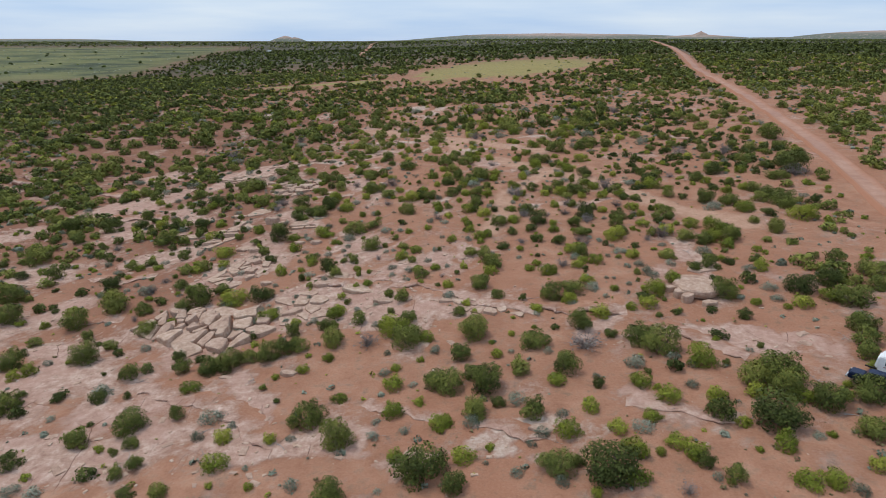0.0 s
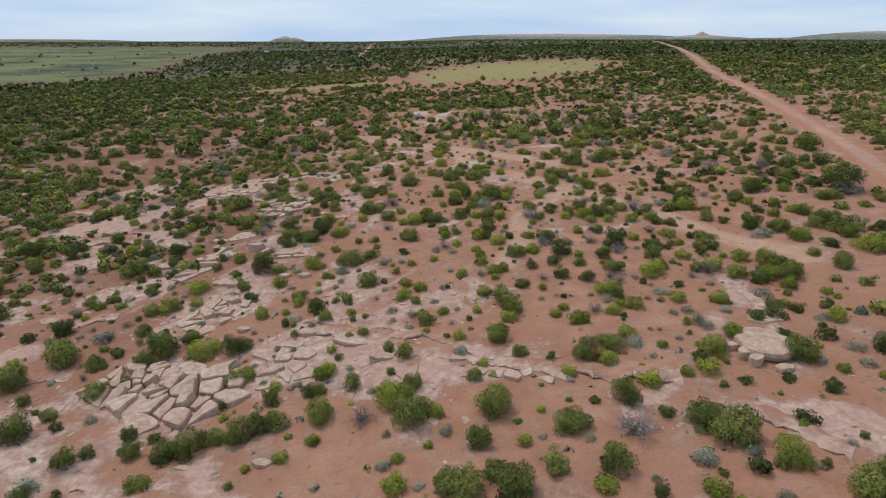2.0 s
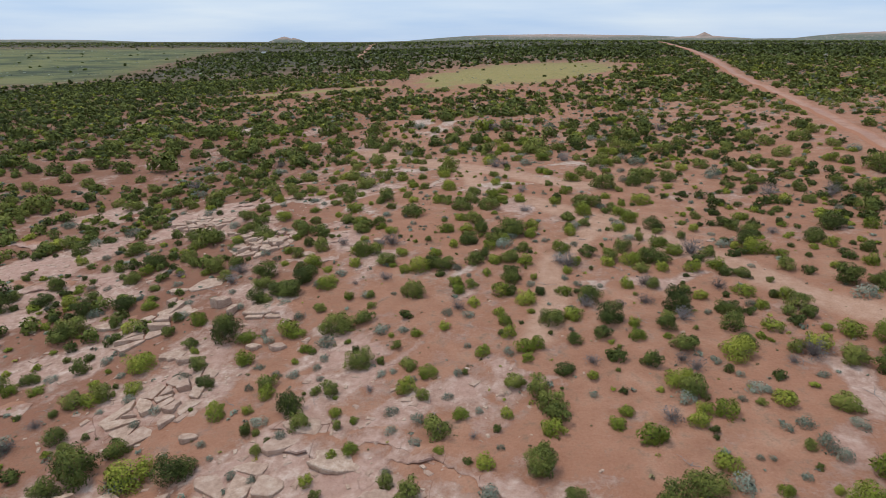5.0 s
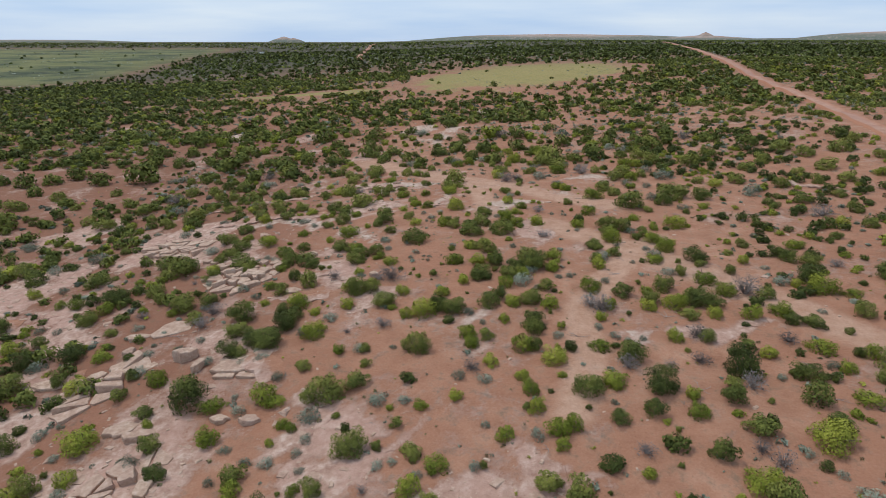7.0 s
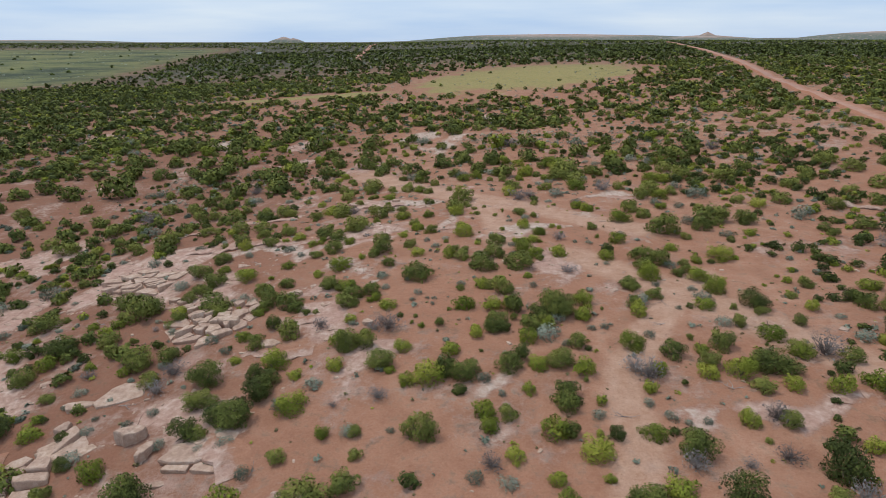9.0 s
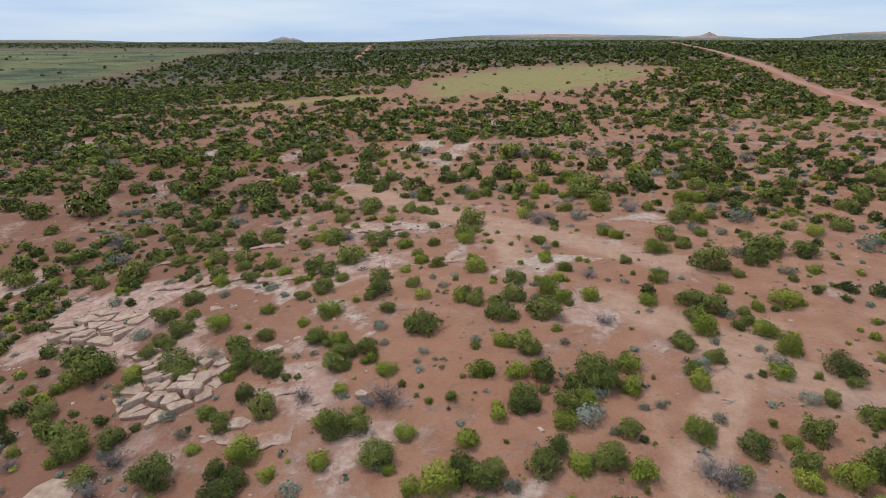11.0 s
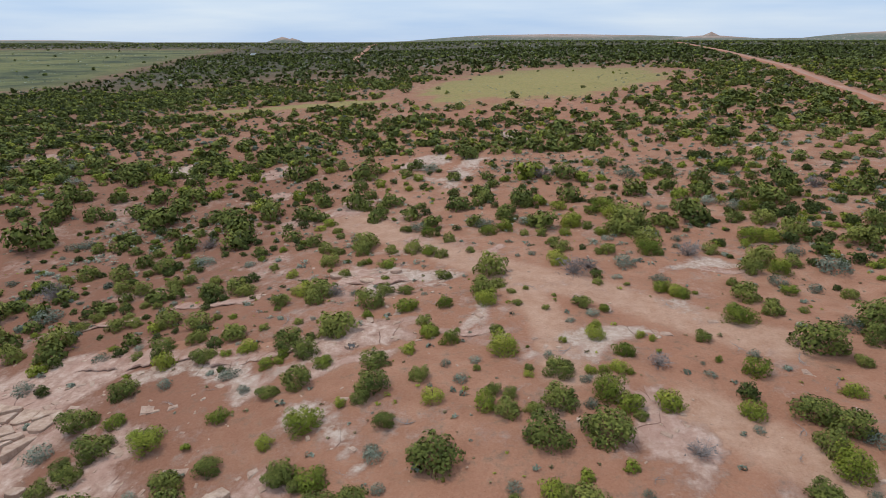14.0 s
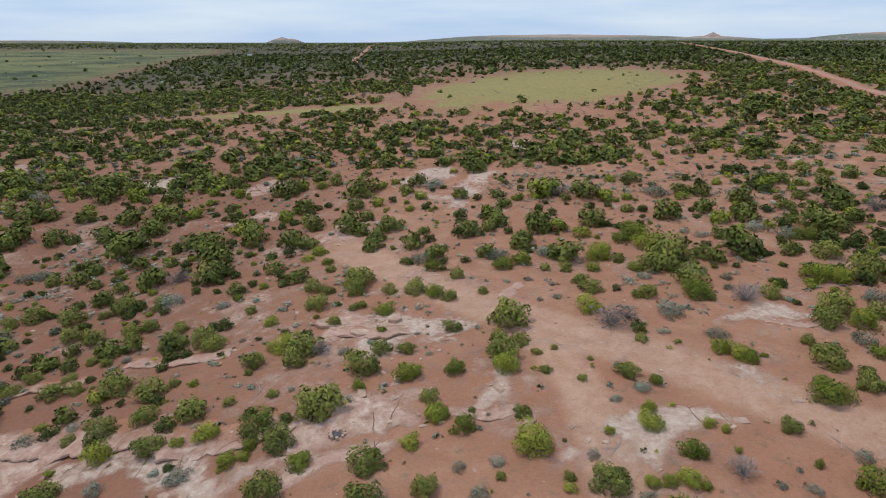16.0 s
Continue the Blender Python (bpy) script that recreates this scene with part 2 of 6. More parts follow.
def along(x, y, path):
    """Distance from plan points to a line of points."""
    best = np.full(np.shape(x), 1e9)
    for (ax, ay), (bx, by) in zip(path, path[1:]):
        dx, dy = bx - ax, by - ay
        t = np.clip(((x - ax) * dx + (y - ay) * dy) / (dx * dx + dy * dy), 0, 1)
        best = np.minimum(best, np.hypot(x - ax - t * dx, y - ay - t * dy))
    return best


ROAD = ((66, 20), (81, 98), (96.5, 146), (111, 205), (121.5, 245), (140, 334), (163, 410), (196, 505), (260, 700), (325, 930), (420, 1250))
SLICKROCK_A = [(-38.9, 50.8, 12.5, 9.2, -3.9), (-18.5, 52.7, 8.3, 5.3, -6.6), (-51.1, 73.7, 10.3, 7.7, -4.7), (-5, 45, 6.5, 2.4, -6.4), (36.8, 61.9, 14.3, 5.6, -9.6), (38.9, 83.9, 4.9, 9.9, -10.6), (9.4, 49.1, 3.3, 3.6, -7.8), (22.8, 50.5, 3.8, 2.4, -8.2), (-7, 79, 10.5, 5.2, -10.8), (-21.2, 81.8, 5.6, 8.5, -11), (-36, 76.7, 8.1, 8.4, -8.3), (-36.8, 100.4, 7, 12.1, -13.6), (-81.4, 146.2, 8.0, 7.5, 30), (-53.9, 164.5, 9.3, 12.5, -30.4), (-13.6, 90.6, 8, 4.2, -12.2), (6.3, 77.4, 7.4, 2.7, -10.5), (20.3, 71.2, 6.6, 2.2, -10.3), (-97.4, 125.2, 6.4, 11.5, -0.3)]
SLICKROCK_B = [(-55.8, 107.3, 7.6, 6.5, -11.7), (-75, 102, 5.7, 9.9, -4.3), (-13.1, 99.9, 4.6, 4.6, -9.5), (-2.1, 92.9, 5.4, 4.4, -7.8), (-17.9, 87.9, 3.3, 3, -8), (38.7, 91.5, 4.2, 7.3, -6.8), (-21.1, 85.6, 3.9, 5.8, -7.6), (-70.8, 134.3, 9.0, 6.5, 38), (4.3, 97.9, 4.3, 1.8, -7.3), (-12.7, 127.8, 3.1, 3.3, -11.9), (-32.4, 123.6, 6, 7.4, -10.7), (-38.4, 149.7, 6.4, 9.8, -17.2), (-17.2, 106.3, 3.7, 2.7, -6.7), (-62.8, 137.3, 6.8, 6.2, -11.5), (19.1, 119.4, 3.3, 2, -3.1), (30.5, 117.8, 3.5, 2.5, -3.3), (13.1, 122.5, 1.9, 2.3, -3.4), (9.6, 153.6, 2.7, 7.7, -3)]
SLICKROCK_C = [(-19.5, 139.3, 3.4, 5.2, -11.8), (1.1, 126.4, 2.7, 1.7, -5.4), (-83.1, 176.7, 8.2, 8.4, -11), (-57.3, 164.5, 8.0, 6.5, -19.7), (-50.6, 155.6, 7.1, 5.8, -12.2), (-39.5, 166.6, 9.0, 1.7, -12.0), (-17.3, 153.2, 4.4, 3.7, -8.5), (-25.7, 146.6, 2.4, 3.1, -9), (-11.3, 185.6, 3.7, 3.8, -12.1), (-16.9, 171.2, 4.8, 5.7, -11.5), (-59.2, 163.4, 5.4, 7.5, -13), (-32.4, 142.7, 4, 5, -8.9), (-30.5, 166.2, 8.5, 2.4, -8.5), (-15.6, 163.1, 5.5, 1.9, -5.7), (-13.3, 190.1, 2.6, 7.3, -9.6), (-3.9, 175.3, 2.8, 2, -4.6), (9.8, 176.5, 1.7, 2.6, -2.2), (9.7, 166.9, 4.2, 4.7, -1.5)]
SLICKROCK_D = [(-64.3, 85.3, 9, 5, 20), (-51.9, 65.0, 11, 6, 10), (-38.4, 61.5, 10, 5, -10), (-38.4, 49.0, 9, 5, 0), (-23.1, 57.5, 7, 3.5, -25), (-15.0, 48.6, 7, 4, -15), (-19.6, 82.4, 6, 4, 10), (-78.5, 142.6, 9.5, 8.5, 10), (-70.0, 120.5, 8.0, 6.0, 20), (-74.0, 152.0, 13.0, 6.0, 30), (-63.0, 128.0, 9.0, 5.0, 25), (-88.0, 141.0, 9.0, 5.0, 15), (29.8, 187.9, 3.8, 5.3, -4.8), (-1.2, 196.9, 3, 2.9, -7.1), (20.3, 176.2, 3.3, 3.8, -1.8), (-12.8, 203.7, 3.4, 3, -11.5), (-20.5, 190, 4.4, 4.8, -11.5), (3.2, 165.7, 2.3, 2.8, -2.2), (-12.4, 262, 5.6, 9.6, -16.6), (-5.5, 247.1, 4.9, 11.9, -14.7), (-52.1, 263.8, 4.5, 6.7, -12.7), (-82.1, 269.2, 9.2, 5.2, -7.6), (-130.4, 289.9, 10.5, 7.8, -6), (-28.6, 229.3, 6.9, 5.1, -15.7), (-0.6, 258.5, 5.3, 5.5, -15.8), (12.7, 281.2, 6.1, 4.9, -19), (-47.9, 240.7, 7.8, 5, -13.4), (3.2, 183.9, 3.7, 2.1, -4.1)]
SLICKROCK = SLICKROCK_A + SLICKROCK_B + SLICKROCK_C + SLICKROCK_D
WHITE_ROCK_A = [(9.4, 49.1, 3.3, 3.6, -7.8), (19.1, 119.4, 3.3, 2, -3.1), (1.1, 126.4, 2.7, 1.7, -5.4), (-39.5, 166.6, 9.0, 1.7, -12.0), (-17.3, 153.2, 4.4, 3.7, -8.5), (-11.3, 185.6, 3.7, 3.8, -12.1), (-30.5, 166.2, 8.5, 2.4, -8.5), (-13.3, 190.1, 2.6, 7.3, -9.6), (-3.9, 175.3, 2.8, 2, -4.6), (9.8, 176.5, 1.7, 2.6, -2.2), (9.7, 166.9, 4.2, 4.7, -1.5), (29.8, 187.9, 3.8, 5.3, -4.8), (20.3, 176.2, 3.3, 3.8, -1.8), (3.2, 165.7, 2.3, 2.8, -2.2), (-12.4, 262, 5.6, 9.6, -16.6), (-5.5, 247.1, 4.9, 11.9, -14.7), (-82.1, 269.2, 9.2, 5.2, -7.6), (-0.6, 258.5, 5.3, 5.5, -15.8)]
WHITE_ROCK_B = [(12.7, 281.2, 6.1, 4.9, -19)]
WHITE_ROCK = WHITE_ROCK_A + WHITE_ROCK_B
TRACKS = ((((27.9, 166.5), (22.4, 171.0), (15.0, 178.5), (4.7, 185.2), (-8.0, 197.9), (-18.3, 210.6), (-27.1, 220.5)), 4.5), (((8.7, 104.5), (12.4, 114.0), (13.5, 124.3), (21.9, 136.7), (31.5, 148.0)), 2.6), (((55.0, 102.2), (47.8, 110.4), (40.5, 122.1), (30.7, 136.5), (15.3, 155.2)), 4.0), (((4.3, 161.2), (4.5, 171.0), (2.0, 184.0)), 3.0))


def frayed(x, y):
    """Plan points pushed about, so that the rims of the patches run in bays and tongues."""
    x, y = np.asarray(x, float), np.asarray(y, float)
    for wave, push, a in ((23, 2.4, 0.4), (11, 1.5, 1.9), (6.1, 0.9, 3.1), (3.4, 0.5, 5.2)):
        k = 2 * math.pi / wave
        c, q = math.cos(a), math.sin(a)
        x, y = (x + push * np.sin(k * (c * x + q * y) + 2.1 * np.sin(0.41 * k * (q * x - c * y) + a)),
                y + push * np.sin(k * (q * x - 0.8 * c * y) + 1.7 * np.sin(0.53 * k * (c * x + q * y) + 2 * a)))
    return x, y


def rock_mask(x, y):
    m = np.zeros(np.shape(x))
    x, y = frayed(x, y)
    for cx, cy, a, b, turn in SLICKROCK:
        m = np.maximum(m, blob(x, y, cx, cy, a, b, turn))
    return m


def pale_mask(x, y):
    m = np.zeros(np.shape(x))
    x, y = frayed(x, y)
    for cx, cy, a, b, turn in WHITE_ROCK:
        m = np.maximum(m, blob(x, y, cx, cy, a, b, turn))
    return m


def grass_mask(x, y):
    m = np.maximum(blob(x, y, 45, 420, 62, 92, -28), 0.72 * blob(x, y, -70, 366, 60, 9, 4))
    return np.maximum(m, valley_mask(x, y))


def valley_mask(x, y):
    return smooth(0, 1, (-x - 150 - 0.16 * y) / 90) * smooth(420, 560, y - 0.12 * (x + 300)) * (1 - smooth(1050, 1400, y))


def woods_mask(x, y):
    return smooth(260, 800, np.hypot(x, y) - 0.5 * np.minimum(x, 0)) * (1 - 0.85 * grass_mask(x, y)) * 0.9


def bare_mask(x, y):
    """The sandy two-track and the bare clearings beside it."""
    m = np.zeros(np.shape(x))
    for path, w in TRACKS:
        m = np.maximum(m, 1 - smooth(w * 0.6, w, along(x, y, path)))
    return m


def relief(x, y):
    z = np.zeros(len(x))
    r = np.hypot(x, y - 120)
    for i in np.nonzero(r < 420)[0]:
        p = Vector((x[i], y[i], 0))
        z[i] = 0.55 * noise.noise(p * 0.07) + 0.22 * noise.noise(p * 0.23) + 0.07 * noise.noise(p * 0.7)
    return z * (1 - smooth(300, 420, r))


def steps(lo, a, b, hi, fine, growth):
    """Grid lines: even between a and b, wider and wider outside."""
    inner = np.arange(a, b + fine / 2, fine)
    up, down, d = [b], [a], fine
    while up[-1] < hi or down[-1] > lo:
        d *= growth
        if up[-1] < hi:
            up.append(up[-1] + d)
        if down[-1] > lo:
            down.append(down[-1] - d)
    return np.array(down[:0:-1] + list(inner) + up[1:])


xs, ys = steps(-4700, -100, 100, 4700, 1.1, 1.05), steps(-900, 35, 260, 4850, 1.1, 1.033)
gx, gy = np.meshgrid(xs, ys)
gx, gy = gx.ravel(), gy.ravel()
gz = land(gx, gy) + relief(gx, gy)
nx, ny = len(xs), len(ys)
corner = (np.arange(ny - 1)[:, None] * nx + np.arange(nx - 1)[None, :]).ravel()
quads = np.stack([corner, corner + 1, corner + nx + 1, corner + nx], 1)


def mesh_of(name, verts, faces, material, shade=False, normals=None):
    """A mesh from arrays of vertices and faces of one size; normals, one a vertex, where leaves shade softly as one crown."""
    me = bpy.data.meshes.new(name)
    verts, faces = np.asarray(verts, np.float32), np.asarray(faces, np.int32)
    me.vertices.add(len(verts))
    me.vertices.foreach_set("co", verts.ravel())
    k = faces.shape[1]
    me.loops.add(faces.size)
    me.loops.foreach_set("vertex_index", faces.ravel())
    me.polygons.add(len(faces))
    me.polygons.foreach_set("loop_start", np.arange(0, faces.size, k, dtype=np.int32))
    me.polygons.foreach_set("use_smooth", np.full(len(faces), shade))
    me.update(calc_edges=True)
    if normals is not None:
        me.attributes.new("custom_normal", "FLOAT_VECTOR", "POINT").data.foreach_set("vector", np.asarray(normals, np.float32).ravel())
    me.materials.append(material)
    return me


def give(me, name, values):
    me.attributes.new(name, "FLOAT", "POINT").data.foreach_set("value", np.asarray(values, np.float32))


me = mesh_of("ground", np.stack([gx, gy, gz], 1), quads, GROUND, True)
give(me, "rock", np.maximum(rock_mask(gx, gy), (0.19 + 0.07 * (1 - smooth(-30, 20, gx))) * (1 - smooth(230, 300, gy))) * (1 - bare_mask(gx, gy) * 0.5))
give(me, "pale", pale_mask(gx, gy))
give(me, "grass", grass_mask(gx, gy))
give(me, "track", bare_mask(gx, gy))
give(me, "gully", np.maximum(blob(gx, gy, -58, 135, 17, 62, 8), np.maximum(blob(gx, gy, -62, 200, 34, 22, 0), 0.95 * smooth(10, 42, -gx - 0.06 * gy + 6) * smooth(92, 122, gy) * (1 - smooth(250, 330, gy)))))
give(me, "valley", valley_mask(gx, gy))
give(me, "woods", woods_mask(gx, gy))
give(me, "scrub", (1 - bare_mask(gx, gy)) * (1 - np.clip(rock_mask(gx, gy) * 1.3, 0, 1)) * 0.8)
# This tint follows distance alone, at half strength at most.
give(me, "hill", smooth(2900, 3600, gy) * 0.5)
tagged(new("ground", me), "rolling red sand with bare pale slickrock", "ground", kind="structure")


def floor(x, y):
    """Height of the ground with its fine relief, at one plan point."""
    p = Vector((x, y, 0))
    r = math.hypot(x, y - 120)
    fine = 0.55 * noise.noise(p * 0.07) + 0.22 * noise.noise(p * 0.23) + 0.07 * noise.noise(p * 0.7)
    return float(land(x, y)) + fine * float(1 - smooth(300, 420, r))


def road_mesh(path):
    pts = []
    for (ax, ay), (bx, by) in zip(path, path[1:]):
        k = max(2, int(math.hypot(bx - ax, by - ay) / 4))
        pts += [(ax + (bx - ax) * i / k, ay + (by - ay) * i / k) for i in range(k)]
    p = np.array(pts)
    for _ in range(14):
        p[1:-1] = (p[:-2] + 2 * p[1:-1] + p[2:]) / 4
    d = np.gradient(p, axis=0)
    side = np.stack([d[:, 1], -d[:, 0]], 1) / np.hypot(d[:, 0], d[:, 1])[:, None]
    across = ((-4.6, -0.5, 1), (-3.6, 0.34, 1), (-3.0, 0.45, 0.8), (-2.4, 0.12, 0.3), (-1.2, 0.07, 0), (0, 0.15, 0), (1.2, 0.07, 0), (2.4, 0.12, 0.3), (3.0, 0.4, 0.8), (3.6, 0.3, 1), (4.6, -0.5, 1))
    verts, verge = [], []
    for i, (q, s) in enumerate(zip(p, side)):
        wob = 0.9 * noise.noise(Vector((i * 0.13, 3, 0)))
        base = max(floor(*(q + s * o)) for o in (-3, 0, 3))
        lift = 0.05 + 0.0012 * max(0, q[1] - 150)
        for o, h, g in across:
            o2 = 0.64 * o + (wob if abs(o) > 2.8 else 0.3 * wob)
            x, y = q + s * o2
            h2 = h + 0.12 * noise.noise(Vector((x * 0.3, y * 0.3, 5)))
            z = (0.55 * base + 0.45 * floor(x, y)) if h > 0 else floor(x, y)
            verts.append((x, y, z + lift + h2))
            verge.append(g)
    w = len(across)
    i, j = np.meshgrid(np.arange(len(p) - 1), np.arange(w - 1), indexing="ij")
    c = (i * w + j).ravel()
    me = mesh_of("road", verts, np.stack([c, c + 1, c + w + 1, c + w], 1), DIRT, True)
    give(me, "verge", verge)
    return me


FAR_ROAD = ((-90, 690), (-101, 760), (-122, 1030), (-150, 1300), (-172, 1620))
tagged(new("road", road_mesh(ROAD)), "graded red dirt road with low earth berms", "road", kind="structure")
tagged(new("road", road_mesh(FAR_ROAD)), "distant red dirt road climbing a low rise", "road", kind="structure")


def butte(cx, cy, rx, ry, high, sharp, seed, label, name="butte"):
    """A far hill of rings, steep near the top, with gullied flanks."""
    rings, around, verts, bare = 14, 64, [], []
    for k in range(rings + 1):
        f = k / rings
        for i in range(around):
            a = 2 * math.pi * i / around
            wob = 1 + 0.14 * noise.noise(Vector((2.2 * math.cos(a), 2.2 * math.sin(a), seed + f)))
            gully = 0.10 * noise.noise(Vector((7 * math.cos(a), 7 * math.sin(a), seed + 3)))
            z = high * (1 - f ** sharp) * (1 + gully * (1 - f)) + 0.05 * high * noise.noise(Vector((5 * f * math.cos(a), 5 * f * math.sin(a), seed)))
            px, py = cx + rx * f * wob * math.cos(a), cy + ry * f * wob * math.sin(a)
            verts.append((px, py, float(land(px, py)) + z - 6 * (k == rings)))
            bare.append(smooth(0.25, 0.75, 1 - f) * 0.8)
    i, j = np.meshgrid(np.arange(rings), np.arange(around), indexing="ij")
    a, b = (i * around + j).ravel(), (i * around + (j + 1) % around).ravel()
    me = mesh_of(name, verts, np.stack([a, a + around, b + around, b], 1), HILL, True)
    give(me, "bare", bare)
    return tagged(new(name, me), label, name)


butte(-985, 3900, 110, 90, 32, 1.2, 1, "small pinkish sandstone butte on the horizon")
butte(-925, 3880, 70, 60, 24, 1.3, 2, "small pinkish sandstone butte on the horizon")
butte(1395, 3400, 420, 260, 28, 1.2, 3, "low grey-green hill with a rocky peak")
butte(1400, 3380, 95, 80, 44, 1.1, 4, "pointed rocky peak on a low hill")
butte(2500, 3500, 600, 300, 48, 2.2, 5, "long flat mesa with pale pink banded rock", "mesa")
butte(750, 4000, 1000, 350, 20, 1.6, 6, "long low green ridge on the horizon", "ridge")
butte(-2900, 4350, 800, 300, 15, 2.5, 7, "far blue-grey mesa on the horizon", "mesa")


# ---- plants ----
rng = np.random.default_rng(7)


def tufts(n, lobes, size, seed, ring=5, low=0.0):
    """Leaf tufts, each a small jagged cone, over the lobes of a crown about 1 across. Gives vertices and triangles."""
    r = np.random.default_rng(seed)
    lobes = np.asarray(lobes)
    share = lobes[:, 3] ** 2
    which = r.choice(len(lobes), n, p=share / share.sum())
    d = r.normal(size=(n, 3))
    d[:, 2] = np.where(d[:, 2] < -0.9, -d[:, 2], d[:, 2])
    d /= np.linalg.norm(d, axis=1)[:, None]
    depth = 1 - (0.45 if n > 250 else 0.15) * r.random(n) ** 2.2
    c = lobes[which, :3] + d * (lobes[which, 3] * depth)[:, None] * np.array([1, 1, 0.85])
    c[:, 2] = np.maximum(c[:, 2], low + 0.03 * r.random(n))
    up = d * 0.7 + r.normal(size=(n, 3)) * 0.5 + np.array([0, 0, 0.35])
    up /= np.linalg.norm(up, axis=1)[:, None]
    a = np.cross(up, r.normal(size=(n, 3)))
    a /= np.linalg.norm(a, axis=1)[:, None]
    b = np.cross(up, a)
    s = size * (0.45 + 1.25 * r.random(n) ** 1.6)
    core = c - np.array([0, 0, 0.12])
    soft = d * 0.45 + core / (np.linalg.norm(core, axis=1)[:, None] + 0.05) * 0.6 + np.array([0, 0, 0.15]) + r.normal(size=(n, 3)) * 0.25
    soft /= np.linalg.norm(soft, axis=1)[:, None]
    if ring == 1:
        face = d + r.normal(size=(n, 3)) * (0.42 if n > 250 else 0.28) + np.array([0, 0, 0.25 if n > 250 else 0.5])
        face /= np.linalg.norm(face, axis=1)[:, None]
        e = np.cross(face, r.normal(size=(n, 3)))
        e /= np.linalg.norm(e, axis=1)[:, None]
        side = np.cross(face, e) * (s * r.uniform(0.5, 0.9, n))[:, None]
        foot, tip = c - e * (0.6 * s)[:, None], c + e * (s * r.uniform(0.6, 1.2, n))[:, None]
        return np.stack([foot + side, tip, foot - side * 0.8], 1)[:, ::-1].reshape(-1, 3), np.arange(3 * n).reshape(-1, 3), np.repeat(soft, 3, 0)
    verts = np.zeros((n, ring + 1, 3))
    for k in range(ring):
        ang = 2 * math.pi * (k + 0.5 * r.random(n)) / ring
        rad = s * np.where(k % 2 == 0, 0.75 + 0.6 * r.random(n), 0.30 + 0.35 * r.random(n))
        verts[:, k] = c + (a * np.cos(ang)[:, None] + b * np.sin(ang)[:, None]) * rad[:, None] + up * (s * r.uniform(-0.35, 0.35, n))[:, None]
    verts[:, ring] = c + up * (s * (0.5 + 0.5 * r.random(n)))[:, None]
    faces = [(k, (k + 1) % ring, ring) for k in range(ring)]
    tris = (np.arange(n)[:, None, None] * (ring + 1) + np.array(faces)[None]).reshape(-1, 3)
    return verts.reshape(-1, 3), tris, np.repeat(soft, ring + 1, 0)


def crown_lobes(seed, spread, height, count):
    """A low dome with lobes bulging out of it; the crown is about 1 across."""
    r = np.random.default_rng(seed)
    ox, oy = r.uniform(-0.13, 0.13), r.uniform(-0.13, 0.13)
    lobes = [(ox, oy, height * 0.38, r.uniform(0.27, 0.33)), (-0.6 * ox, -0.6 * oy, height * 0.16, r.uniform(0.34, 0.40))]
    for i in range(count + 3):
        ang, out = 2.4 * i + r.uniform(-0.7, 0.7), r.uniform(0.17, 0.39) * spread
        rad = r.uniform(0.11, 0.21)
        lobes.append((out * math.cos(ang), out * math.sin(ang), max(rad * 0.4, height * r.uniform(0.05, 0.72) * (1.15 - 1.3 * out)), rad))
    return lobes


def sticks(seed, n, reach, thick, rise, forks=3):
    """Bare tapering branches with forks, from one root. Vertices and triangles."""
    r = np.random.default_rng(seed)
    verts, tris = [], []

    def rod(p, q, w0, w1):
        d = (q - p) / (np.linalg.norm(q - p) + 1e-9)
        a = np.cross(d, (0.3, 0.5, 0.81))
        a /= np.linalg.norm(a) + 1e-9
        b, base = np.cross(d, a), len(verts)
        for e, w in ((p, w0), (q, w1)):
            for k in range(3):
                ang = 2 * math.pi * k / 3
                verts.append(e + (a * math.cos(ang) + b * math.sin(ang)) * w)
        for k in range(3):
            m = (k + 1) % 3
            tris.extend([(base + k, base + m, base + 3 + m), (base + k, base + 3 + m, base + 3 + k)])

    for i in range(n):
        ang = 2 * math.pi * (i + r.random()) / n
        d = np.array([math.cos(ang), math.sin(ang), rise * r.uniform(0.5, 1.6)])
        p, w, step = np.array([0, 0, 0.0]), thick, reach * r.uniform(0.24, 0.36)
        for j in range(forks):
            d = d / np.linalg.norm(d) + r.normal(size=3) * 0.28
            q = p + d / np.linalg.norm(d) * step
            q[2] = max(q[2], 0.02)
            rod(p, q, w, w * 0.62)
            for _ in range(2):
                e = d + r.normal(size=3) * 0.75
                t = q + e / np.linalg.norm(e) * step * 0.7
                t[2] = max(t[2], 0.02)
                rod(q, t, w * 0.5, w * 0.15)
            p, w, step = q, w * 0.62, step * 0.85
    return np.array(verts), np.array(tris)


def part(name, me, parent, label=""):
    ob = new(name, me)
    ob.parent = parent
    return tagged(ob, label)


def trunk_mesh(seed, height, wide):
    v, t = sticks(seed, 4, height * 1.5, wide, 1.5, 2)
    return mesh_of("trunk", v, t, BARK)


def plant_kind(name, label, category, group, variants, leaf, n, size, lobes_of, bark=True):
    """Some model plants about 1 m across, that the loops below copy."""
    made = []
    for i in range(variants):
        root = tagged(new(name), label, category, group)
        v, t, soft = tufts(n, lobes_of(i), size, 100 + 17 * i + n, 1)
        part("crown", mesh_of("crown", v, t, leaf, True, soft), root)
        if bark:
            part("trunk", trunk_mesh(i + 5, 0.45, 0.028), root)
        made.append(root)
    return made


